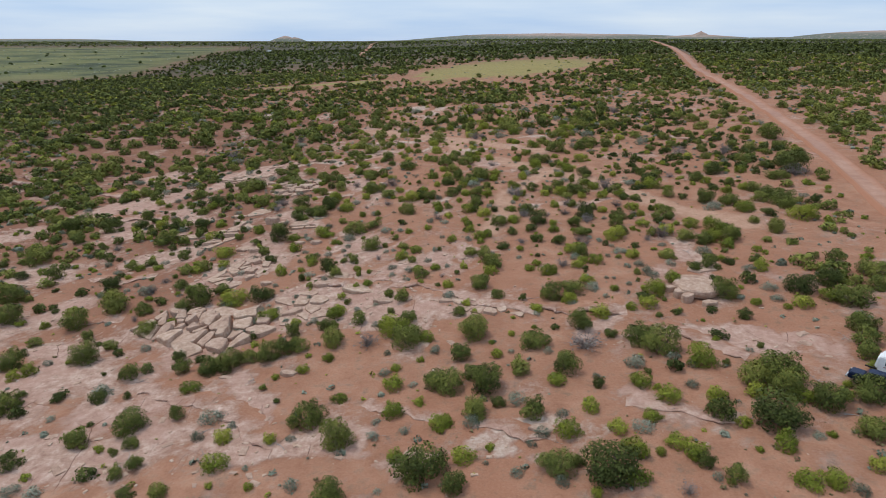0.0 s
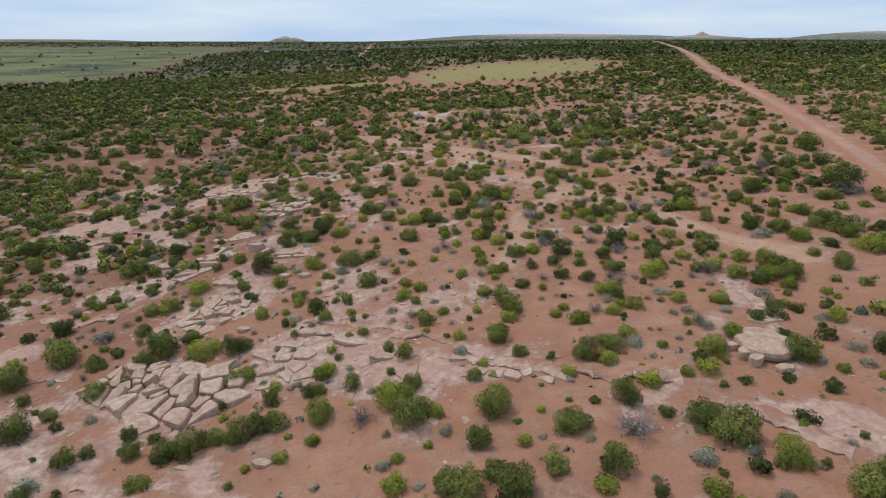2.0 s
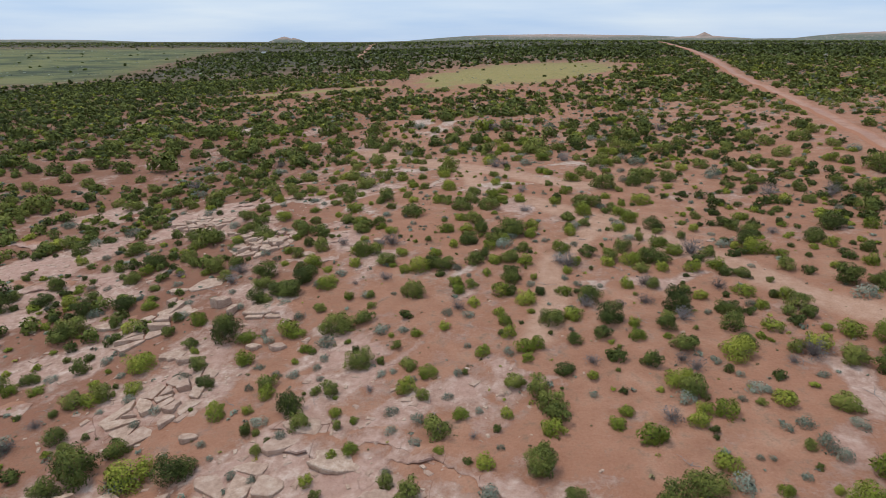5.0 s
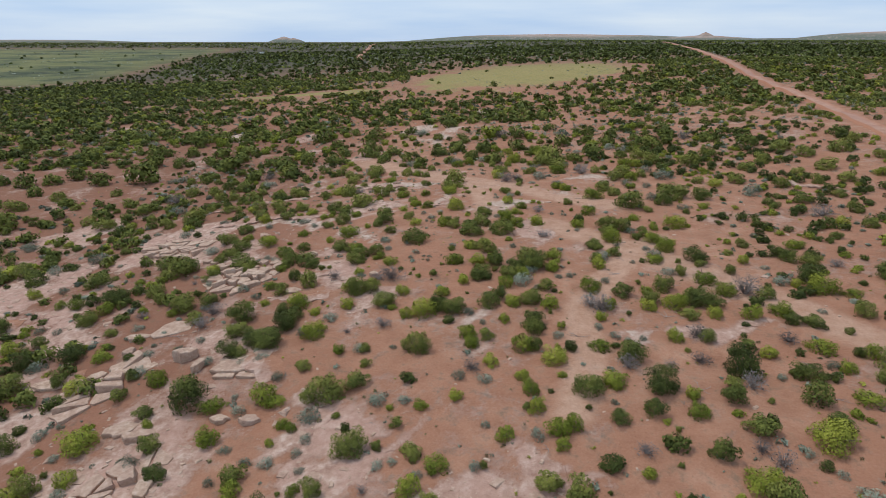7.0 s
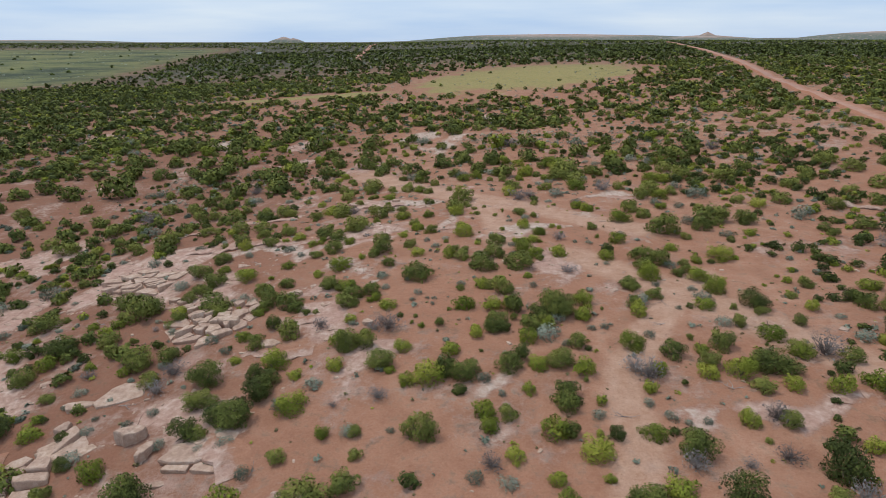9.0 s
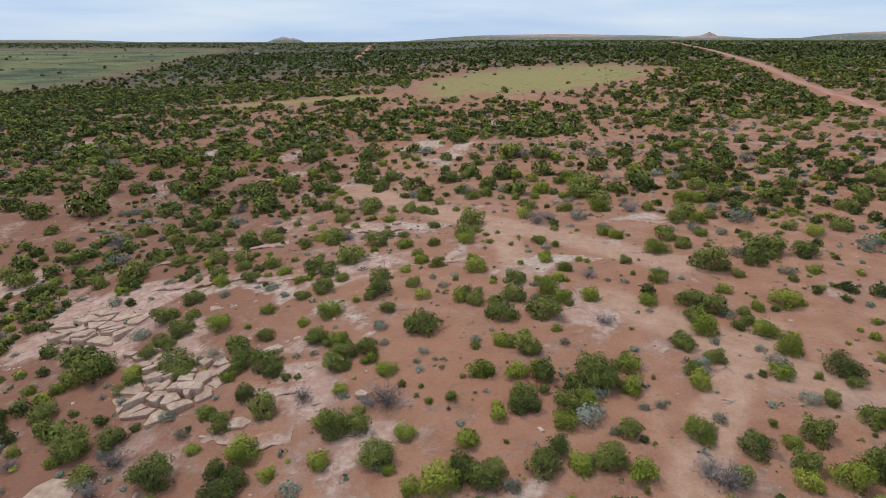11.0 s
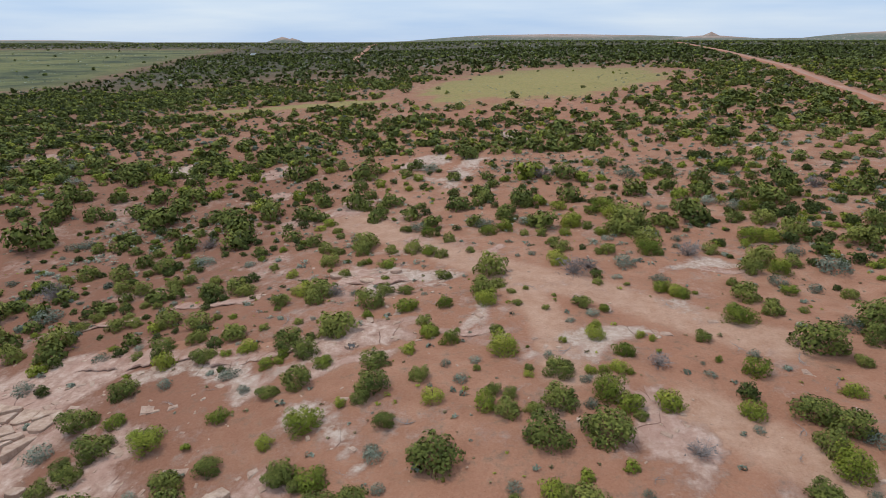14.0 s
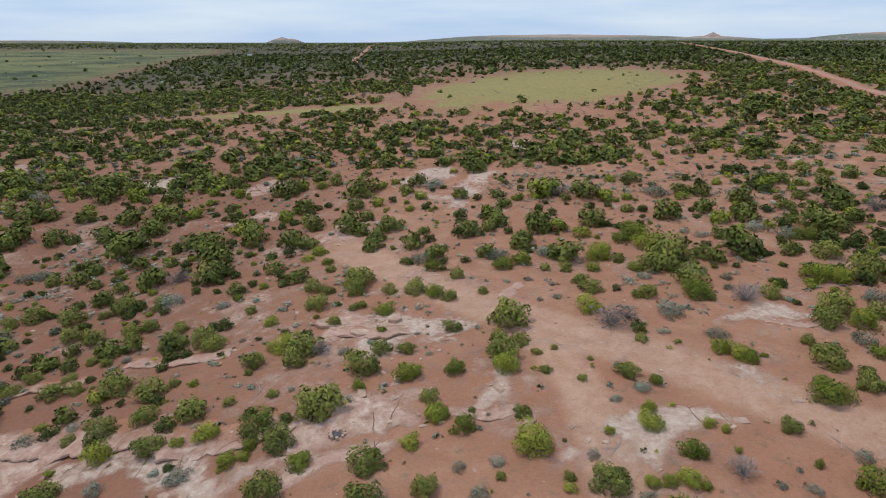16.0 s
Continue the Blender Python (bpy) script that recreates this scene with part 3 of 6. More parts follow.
def dead_kind(variants):
    made = []
    for i in range(variants):
        root = tagged(new("dead_bush"), "leafless grey dead juniper bush on red sand", "dead bush", "dead bushes")
        v, t = sticks(40 + i, 44, 0.62, 0.013, 1.5, 4)
        w, q, _ = tufts(150, crown_lobes(44 + i, 1.0, 0.75, 8), 0.035, 60 + i, 3)
        part("crown", mesh_of("crown", np.concatenate([v, w]), np.concatenate([t, q + len(v)]), TWIGS), root)
        v, t = sticks(90 + i, 4, 0.3, 0.035, 1.2, 2)
        part("trunk", mesh_of("trunk", v, t, TWIGS), root)
        made.append(root)
    return made


juniper_models = plant_kind("juniper", "dark green bushy juniper standing in red sand", "juniper tree", "junipers", 8, JUNIPER, 2300, 0.031,
                            lambda i: crown_lobes(11 + i, 1.0, 0.72 + 0.05 * (i % 4), 8 + i % 4))
broad_models = plant_kind("juniper", "broad old dark green juniper with many lobes", "juniper tree", "junipers", 5, JUNIPER, 5200, 0.0215,
                          lambda i: crown_lobes(31 + i, 1.0, 0.70 + 0.05 * (i % 3), 13 + i % 4))
green_models = plant_kind("green_bush", "rounded fresh green desert bush in red sand", "bush", "green bushes", 6, FRESH, 1800, 0.031,
                          lambda i: crown_lobes(51 + i, 1.0, 0.6 + 0.05 * (i % 3), 6 + i % 3))
wide_models = plant_kind("green_bush", "wide fresh green desert bush in red sand", "bush", "green bushes", 4, FRESH, 3800, 0.022,
                         lambda i: crown_lobes(71 + i, 1.0, 0.6 + 0.05 * (i % 3), 11 + i % 3))
sage_models = plant_kind("sagebrush", "low grey-green sagebrush on red sand", "sagebrush", "sagebrush plants", 5, SAGE, 1000, 0.029,
                         lambda i: crown_lobes(81 + i, 1.0, 0.42, 7), False)
dead_models = dead_kind(5)
LIMIT = 330


def stand(models, rows, bury, tall, broad=(), limit=3.3):
    """Copies of the models at plan places; returns the rows past the limit."""
    small, spare = models, list(models) + list(broad)
    for k, (x, y, w) in enumerate(rows[:LIMIT]):
        models = broad if broad and w > limit else small
        i = int(rng.integers(len(models)))
        h = w * tall * rng.uniform(0.78, 1.22) * (1.12 if w < 2 else 1.0)
        m = pose(x, y, floor(x, y) - bury * w, 0, 0, rng.uniform(0, 360)) @ Matrix.Diagonal((w * rng.uniform(0.95, 1.15), w * rng.uniform(0.9, 1.1), h, 1))
        if models[i] in spare:
            spare.remove(models[i])
            models[i].matrix_basis = m
        else:
            copy_plant(models[i], m)
    return rows[LIMIT:]


def copy_plant(model, m):
    old = model.scale.copy()
    model.scale = (1, 1, 1)
    made = copy_thing(model, m)
    model.scale = old
    return made


# each: plan x, y and breadth
JUNIPERS_A = [(24.7, 40.1, 2.1), (0.8, 41.4, 2.6), (-10.3, 41.6, 3.4), (14.7, 41.8, 5.1), (23.2, 42.1, 1.7), (10.3, 42.9, 3.6), (-26.3, 43.2, 2), (-29.6, 43.4, 2), (12.2, 43.6, 1.7), (-2, 43.9, 4.7), (39.4, 44.5, 3.5), (-32.1, 46.6, 1.9), (31.8, 47.2, 5.5), (-30.9, 47.8, 1.8), (-44, 48.6, 2.7), (27.4, 48.9, 3.2), (37.9, 49, 3.8), (-10.8, 49.2, 3.9), (42.3, 49.4, 3.7), (-34.4, 50.3, 1.2), (9.4, 51.1, 2.9), (-33, 51.3, 2), (35.1, 51.4, 3.9), (-39.3, 52.1, 3.1), (3.4, 52.3, 3.4), (-14.6, 53.1, 3.8), (5.9, 53.7, 1.8), (35.7, 54.1, 4.8), (33.6, 54.2, 4.1), (-34.7, 54.6, 3.9), (17.2, 55.7, 1.4), (-30.2, 56.3, 1.9)]
JUNIPERS_B = [(46.9, 56.9, 2.8), (4.9, 57, 4.3), (31.8, 57.4, 1), (0.4, 57.7, 4.4), (-19.3, 57.9, 0.9), (-0.9, 58.6, 3), (-51.8, 59.2, 3.8), (14.2, 59.4, 3.6), (48.5, 59.6, 3.2), (3.4, 59.7, 3), (9.1, 59.9, 3.2), (-41.7, 60.6, 2.5), (37.2, 60.7, 1), (-21.7, 60.8, 1.2), (-38.4, 60.9, 1.1), (-51.9, 61.8, 1.4), (26.2, 62, 4.6), (50.4, 63.1, 4), (2.2, 64.5, 2.9), (24.4, 64.8, 4), (11.5, 65.3, 4.2), (-40.4, 65.4, 2.8), (-30.2, 65.9, 3.6), (-33.7, 66.1, 2.5), (-44.2, 66.3, 0.8), (-27.8, 66.4, 4.2), (21.3, 66.4, 2.1), (-22.8, 67.7, 3.4), (-25.3, 67.8, 2.5), (39.1, 68.2, 2), (4.2, 68.9, 4.6), (-58.4, 69, 3.9)]
JUNIPERS_C = [(-21.1, 69, 3), (-4.8, 69.2, 4.3), (18.2, 69.2, 3.4), (-35.6, 69.4, 2.2), (53.5, 69.4, 4.6), (-19.3, 69.5, 3), (-14.9, 70.4, 3.5), (-49.1, 70.5, 3.9), (-59.2, 72.5, 1.6), (59, 72.7, 3.5), (-21.1, 73.8, 2.5), (49.2, 73.9, 4.4), (30.8, 74.1, 0.7), (30.7, 74.1, 0.6), (-47.7, 74.3, 2.7), (38.9, 74.3, 4), (-16.9, 74.9, 2.3), (-4.8, 74.9, 2.3), (2.3, 74.9, 2), (-15.7, 75.3, 1.8), (-12.1, 75.7, 2.4), (-59.6, 75.8, 2.3), (54.1, 75.8, 3.9), (-52.7, 77.3, 2.1), (61.4, 77.4, 4.6), (15.8, 77.6, 3.6), (-7.6, 77.7, 1.2), (11.6, 77.7, 1.3), (-44.2, 78.1, 3.5), (8.1, 79.2, 2.3), (19, 79.2, 3.7), (-6.1, 80.9, 2.6)]
JUNIPERS_D = [(29.2, 80.9, 0.8), (-56.6, 81.2, 4.9), (-14.7, 82.1, 1.3), (-8.3, 82.7, 1.6), (38.4, 82.9, 2.2), (5.7, 83, 3.4), (59.4, 83.2, 3.3), (29.9, 83.4, 1.2), (40.8, 83.6, 3.3), (-68.7, 83.8, 4.6), (-46.7, 84.4, 1.4), (-0.8, 84.4, 1.1), (-48, 84.5, 2.8), (57.2, 84.5, 1.6), (6.2, 84.8, 2), (44.5, 84.9, 2), (-41.5, 85.1, 3.1), (22.4, 85.4, 0.7), (-53, 85.9, 5), (-29.4, 86.4, 4.1), (22.7, 86.4, 1.1), (-39.6, 87.4, 5), (-21.8, 88.1, 1.4), (36.1, 88.5, 3.2), (2.3, 88.9, 1), (-3.7, 89, 3.3), (-21, 89.5, 0.9), (28.8, 90, 1.2), (-37.1, 90.3, 3.3), (8.5, 90.4, 3.2), (-42.6, 90.5, 1.9), (-14.1, 90.8, 1.2)]
JUNIPERS_E = [(-22.6, 90.9, 1), (-23.8, 91.1, 1.6), (-18.1, 91.3, 2.4), (-73.7, 91.7, 4.4), (-71.1, 91.8, 1.5), (8, 92, 3.1), (-59.1, 92.4, 1.3), (23.1, 92.6, 3.3), (-45.1, 92.6, 2.6), (16.2, 93.6, 1.1), (-19.7, 94.1, 3.5), (7.2, 94.4, 2.9), (44.6, 94.4, 3), (-58.1, 94.5, 3.9), (-5.4, 94.7, 1.8), (9.8, 94.7, 0.5), (49.1, 94.7, 3.8), (4.8, 95.8, 2.6), (28.2, 95.8, 1.3), (42.2, 96.5, 3.6), (-15.9, 96.8, 2.2), (-47.9, 96.8, 1.3), (-59, 96.9, 1.6), (-18.9, 97, 0.6), (16.5, 97, 0.7), (58, 97.1, 3.4), (10.7, 97.5, 2.5), (20.4, 97.9, 2.5), (-0.6, 98.3, 0.9), (-46.5, 98.7, 2.8), (37.1, 99, 2.4), (-23.8, 99.5, 2.5)]
JUNIPERS_F = [(-43.8, 100.1, 2.8), (-7.2, 100.5, 2.5), (-31.6, 100.6, 2.6), (25, 100.6, 3.1), (32.5, 100.7, 2.5), (-78.6, 101.1, 2.6), (-72.3, 101.2, 3.3), (17.8, 101.3, 0.8), (-13.1, 101.6, 3.8), (-10.6, 101.6, 1.4), (56.5, 101.7, 2.2), (-43.3, 102, 0.8), (12.9, 102.9, 2.1), (16.4, 103.8, 2.6), (-59.1, 103.8, 2.5), (60.5, 104.1, 2.9), (32.3, 104.3, 3.1), (-8.9, 104.4, 1.4), (-34, 104.7, 2.5), (10.2, 104.7, 0.7), (28.1, 104.7, 0.8), (24.7, 105.1, 2.7), (-56.1, 105.1, 2.7), (4.1, 105.2, 1), (42.6, 106.2, 2.7), (-50.3, 106.5, 2.6), (40.5, 106.7, 2.1), (18.3, 107.1, 3.9), (10.7, 107.4, 3.5), (25.7, 107.4, 2.1), (7, 107.6, 0.7), (65.5, 107.7, 3.8)]
JUNIPERS_G = [(-87.2, 108, 2.5), (33.8, 108.3, 3.5), (32.6, 108.8, 1.4), (42.8, 108.8, 3.3), (-66.4, 109.1, 2.3), (-50.8, 109.4, 1.8), (-54, 109.5, 1.2), (71.8, 109.6, 3.1), (65.8, 109.7, 4.6), (-17.1, 109.8, 4.5), (-81.1, 109.9, 5.8), (-37.1, 110.1, 2.1), (27.8, 110.1, 4.3), (-13.8, 111.3, 3), (-32.9, 111.4, 4.8), (41.1, 111.7, 1.5), (57.2, 112.6, 3.8), (63, 113, 3.2), (16.7, 113.1, 3.6), (-41.8, 113.6, 2.2), (23.5, 114, 0.8), (65.6, 114.1, 4.8), (56.7, 114.4, 2.9), (-58.2, 114.6, 3.2), (-13.2, 114.8, 1.4), (-70.8, 114.9, 2.4), (53.4, 115.4, 3.9), (10.6, 115.5, 2), (-20.6, 115.5, 1.9), (6.5, 115.9, 2), (26.4, 115.9, 2), (43.1, 116.3, 1.3)]
JUNIPERS_H = [(-7.4, 116.7, 3.6), (-57.5, 116.8, 4.9), (26.7, 117.1, 1), (-41.8, 117.2, 1.8), (-13.7, 117.7, 1.6), (-51.6, 117.9, 2.5), (40.1, 118.4, 3), (1.1, 118.8, 2.3), (38, 118.9, 2.3), (-29.4, 119.3, 2.2), (-30.9, 119.8, 3.1), (-78.8, 119.8, 3.5), (7, 119.9, 2.7), (65.1, 120, 3.7), (47.8, 120.8, 2.9), (26.4, 120.9, 2.4), (-85.1, 120.9, 2.7), (7, 121, 3.3), (-26.3, 121.1, 4), (-44.5, 121.5, 1.7), (-28.4, 121.9, 3.5), (-58.7, 122.2, 3.5), (19.3, 122.5, 0.8), (-3.5, 123, 1.7), (-26.5, 123.1, 2.3), (-53, 123.3, 3.9), (9.6, 123.7, 0.7), (52.9, 124, 1.2), (-82.3, 124.2, 3.6), (82.3, 124.2, 2.1), (29.8, 124.6, 4.1), (-31.2, 124.7, 3.6)]
JUNIPERS_I = [(28.1, 124.7, 2.9), (-25, 125, 3.4), (62.5, 125, 2.7), (37.8, 125.4, 2.7), (23, 125.5, 2.6), (-2.8, 125.7, 3.4), (2, 126.3, 3), (-4.9, 126.5, 3.1), (-75.4, 126.5, 4.5), (-24.3, 127, 2.7), (7.6, 127, 3.4), (19.7, 127.6, 2.8), (74.4, 127.8, 4.5), (-69.2, 128, 3.9), (-26.3, 128.2, 2.5), (-31.8, 128.2, 3.8), (-60.7, 128.2, 2.4), (-85, 128.2, 4.7), (-50.4, 128.3, 2), (3.4, 128.5, 2.5), (-12.2, 128.7, 3.6), (30.8, 128.9, 0.5), (25.9, 129.1, 3.2), (11.1, 129.2, 0.9), (-39.1, 129.5, 2.6), (-0.9, 129.6, 0.6), (9.9, 130, 2.3), (46.6, 130.4, 4), (57.4, 130.4, 4.1), (-76, 130.6, 2.8), (23, 130.7, 0.9), (79.5, 131.7, 7.5)]
JUNIPERS_J = [(-16.5, 132.5, 3.4), (-14.4, 132.5, 2.7), (-85, 132.9, 4.9), (-56.6, 133.2, 3.5), (36.9, 133.3, 1.8), (-42.1, 133.4, 4.2), (-70.1, 133.5, 3.6), (30, 133.7, 1.9), (0.7, 134, 2.4), (5.2, 134.1, 2.7), (-93, 134.1, 4.3), (2, 134.2, 2.4), (-38.7, 134.2, 3.1), (-28, 134.3, 2.5), (-31.3, 134.7, 0.7), (7, 135.4, 2.5), (1.3, 135.5, 3), (-5.7, 135.9, 1.3), (-24.2, 136, 3.1), (11.5, 136.2, 1.5), (33.8, 136.2, 1.8), (49.9, 136.2, 3.6), (3.5, 136.3, 1.2), (63.7, 136.3, 4.8), (6.5, 136.5, 2.9), (-9.1, 136.7, 0.6), (-47, 136.8, 2.9), (75.8, 137.1, 2.9), (9.7, 137.3, 3.6), (47.2, 137.4, 3), (31.1, 137.6, 1), (-78.5, 137.9, 2)]
JUNIPERS_K = [(-8.7, 138.1, 0.7), (8.8, 138.1, 4.2), (14.8, 138.1, 0.6), (34, 138.3, 3.6), (3.7, 138.4, 3.2), (25.9, 138.4, 1.1), (-27, 138.7, 2.4), (-55.4, 138.9, 4.6), (46.6, 138.9, 2.7), (19.2, 139, 2.1), (-4.4, 139.4, 0.8), (-45.8, 139.6, 1.3), (-49.4, 139.9, 3.4), (39.7, 140.3, 1.8), (-55.6, 140.7, 3.1), (22.3, 141.2, 2.6), (-23.3, 141.5, 1.4), (-22.1, 141.5, 1), (73.9, 142.3, 5), (-42.3, 142.6, 1.7), (-25.1, 142.8, 2.6), (-18.1, 142.9, 3.5), (43.2, 143.2, 2.3), (2.8, 143.8, 3.5), (20.1, 143.9, 2.9), (-41.5, 144, 2.4), (-35.9, 144.3, 3), (-29.6, 144.3, 2.4), (-26.2, 144.6, 4.2), (58.9, 144.6, 2.3), (20.2, 144.7, 3), (-2.9, 144.7, 1.4)]
JUNIPERS_L = [(1.1, 144.9, 2), (-17.7, 145.2, 3.6), (-15.1, 145.5, 3), (77, 145.7, 3.1), (-37.1, 145.8, 4.9), (-29.2, 146.1, 3.7), (-48.3, 146.7, 5.7), (89, 146.9, 3.5), (-97.2, 147, 4.7), (-51.1, 147.1, 1.9), (-62.9, 147.1, 4.7), (27.9, 147.6, 2.1), (-19.9, 147.9, 1.9), (-47.4, 148.1, 3.9), (-60.4, 148.5, 1.5), (67, 148.5, 3.2), (29.3, 148.6, 1.9), (-21.8, 148.8, 2.6), (82.6, 149, 3.2), (-21.3, 149.1, 2.8), (-31.2, 149.2, 3.2), (23.6, 149.6, 3.2), (-9, 149.7, 5.2), (-42.5, 149.8, 2.6), (29.8, 150.6, 2), (-75.9, 150.6, 4.6), (-28.2, 150.8, 2.7), (-52.9, 151.3, 4.1), (-40.8, 151.4, 2.7), (26.5, 151.8, 4), (-96.3, 151.9, 3.8), (-42.5, 152.8, 2.4)]
JUNIPERS_M = [(80.5, 153.5, 4.4), (24.8, 153.9, 4.4), (9.4, 154, 1.5), (88.5, 154.6, 3.7), (-40.3, 154.7, 4.1), (-13.5, 154.8, 2.4), (-2.3, 155.1, 2.8), (-80.7, 155.2, 4.5), (0.1, 155.3, 2.1), (-86.5, 155.4, 3.2), (33.6, 155.5, 0.7), (-105.6, 155.5, 3.4), (68.9, 155.5, 3.3), (2.8, 156.6, 4), (-3.8, 156.8, 1), (-1.9, 157.5, 1.7), (-110.7, 157.9, 4.6), (78.2, 158, 3.4), (-3.4, 158.2, 1.8), (-16.1, 158.3, 2.2), (-44.4, 159.1, 4.2), (40.7, 159.7, 1.6), (-15.3, 160, 3.8), (57.2, 160.2, 2.3), (-25.8, 160.6, 2.6), (-79.6, 161, 3.5), (-10.6, 161.4, 2.4), (3.5, 161.4, 3.7), (-65.3, 161.6, 2.5), (-23.2, 162, 3.5), (0.6, 162.1, 1.2), (34.5, 162.1, 2)]
JUNIPERS_N = [(63.5, 162.2, 3.9), (-4.7, 162.4, 1), (57.3, 162.6, 2.8), (71, 163.3, 3.3), (-42.6, 164.2, 3.7), (-106.3, 164.4, 4.1), (-15.3, 164.5, 3.6), (91.5, 164.8, 7), (32, 165.3, 5.9), (38.7, 166, 4), (1, 166.4, 0.5), (110.7, 166.8, 4.7), (20.4, 167.3, 2.1), (46.7, 167.4, 4.4), (-23.8, 168.2, 3.4), (-35.5, 169, 3.3), (41.4, 169.3, 6.7), (-2, 170.5, 2), (-26.3, 170.7, 4.1), (-114, 171.6, 3), (64.3, 171.6, 3.7), (-6.5, 171.7, 0.9), (-41.6, 171.9, 4), (-21.9, 172.2, 3), (-45.1, 172.2, 1.8), (72, 172.2, 3.4), (78, 172.3, 4.2), (-20.6, 172.8, 5.4), (31, 173.1, 2.9), (-10.5, 173.4, 2.1), (34.9, 173.5, 1.4), (-33.8, 173.7, 3.5)]
JUNIPERS_O = [(-38.1, 173.7, 3.1), (-30.4, 175.1, 1.5), (4.4, 175.2, 1.1), (-26.3, 176, 1.5), (-63.4, 176.1, 3.8), (9.1, 176.2, 2.8), (-105.5, 176.8, 3.9), (57.9, 176.9, 4.3), (42.6, 177, 2.4), (1.2, 177.2, 1.6), (-58.1, 177.3, 5.2), (30.1, 177.6, 3.9), (-39.9, 178.1, 4), (-73.2, 178.3, 2.9), (116.3, 178.5, 6.3), (50.4, 178.6, 2.8), (6.1, 179, 0.8), (-17.7, 179.2, 4), (72, 179.5, 3.1), (110.8, 179.5, 3.1), (-38, 179.9, 1.6), (-44.7, 180.2, 4.2), (30.5, 180.2, 2), (-113.2, 180.3, 5.8), (-52, 180.6, 3.1), (-30.2, 180.7, 1.2), (0.8, 180.8, 1.4), (-80, 180.8, 5.3), (-2.8, 180.9, 4.1), (-49.6, 181, 2.4), (79, 181.3, 5.2), (-47.9, 181.4, 0.7)]
JUNIPERS_P = [(2.8, 181.5, 1), (-25.5, 181.7, 3.1), (30.4, 182.1, 1.8), (-58.2, 182.6, 2.9), (-30.2, 182.7, 3.1), (16.6, 182.7, 1), (-67.7, 182.9, 1.2), (-13.2, 183, 2.5), (12.7, 183.1, 1.7), (-70.5, 183.2, 2.8), (-105.9, 183.2, 9.4), (-16, 183.3, 2.8), (-0.6, 183.5, 2.6), (-52.2, 184.1, 1.9), (-3, 184.6, 2.2), (-86, 184.9, 4.1), (-25.4, 185.1, 5.1), (34.5, 185.4, 3.6), (-57.5, 185.5, 2.6), (93.7, 185.5, 4), (-122.2, 185.6, 5.4), (64.1, 185.8, 4), (40.7, 186.5, 2.9), (-49.6, 187.2, 1.8), (-51.7, 187.8, 1.7), (-8.1, 187.8, 2.6), (-115.2, 187.8, 4.1), (36.9, 188.2, 4.5), (-1.4, 188.4, 5.3), (-37, 188.7, 3.6), (-131, 188.9, 4.1), (-55.3, 189.2, 1.9)]
JUNIPERS_Q = [(-75, 189.2, 5.4), (-129.2, 189.9, 3.3), (69.8, 190.2, 4.6), (-38.7, 190.4, 4), (-83, 191.8, 2.2), (-23, 191.9, 2.1), (53.9, 192.4, 6.1), (80.6, 192.4, 5.5), (-44.3, 192.6, 2.8), (24.2, 192.6, 1.9), (32.1, 193, 2.7), (-49.5, 193.3, 2.5), (89.4, 193.3, 5.5), (-55.3, 194.2, 3.4), (15.6, 194.4, 1.5), (-25.7, 194.5, 1), (17.1, 194.7, 3), (-43.9, 195, 2.5), (-59, 195.7, 3.4), (-50.8, 195.7, 2.9), (-21, 195.8, 1.5), (-95.5, 195.9, 2.9), (-48.7, 196.2, 2.6), (-110.7, 196.3, 5.8), (-8.4, 196.4, 2.4), (123.4, 196.6, 5.6), (10.4, 197, 3.7), (46.8, 197.2, 5.1), (-26.3, 197.6, 3.5), (-3.8, 197.6, 1.7), (-82.6, 197.6, 4.4), (23.7, 197.7, 5.1)]
JUNIPERS_R = [(77.9, 198, 5.7), (-35.4, 198.2, 1.9), (61.1, 199.2, 4.8), (-13, 199.3, 3.5), (-16.5, 199.8, 2.5), (9.5, 199.8, 2.6), (-119.1, 200.3, 4.4), (-62.2, 201.1, 4), (-21.4, 201.2, 3.6), (129.9, 201.2, 5.7), (-71.9, 201.8, 2.8), (-25.6, 201.9, 2.5), (97.9, 202, 4.3), (-58.2, 202.1, 2.2), (-27.9, 203.1, 3.1), (-69, 203.2, 4.1), (21.5, 203.3, 6.4), (-55.7, 203.7, 4.7), (45.3, 203.9, 4.6), (-7.1, 204.1, 2.6), (-21.5, 204.3, 5.2), (8.5, 204.3, 2.2), (-50.6, 204.5, 2.8), (23.2, 204.5, 7.4), (-105.2, 204.7, 4.5), (5.7, 204.9, 1.9), (73.6, 205, 5.9), (30.3, 205.1, 3.7), (-39.8, 205.4, 3.2), (25.1, 205.4, 2.8), (41.2, 205.8, 3.2), (42.6, 206.1, 2.2)]
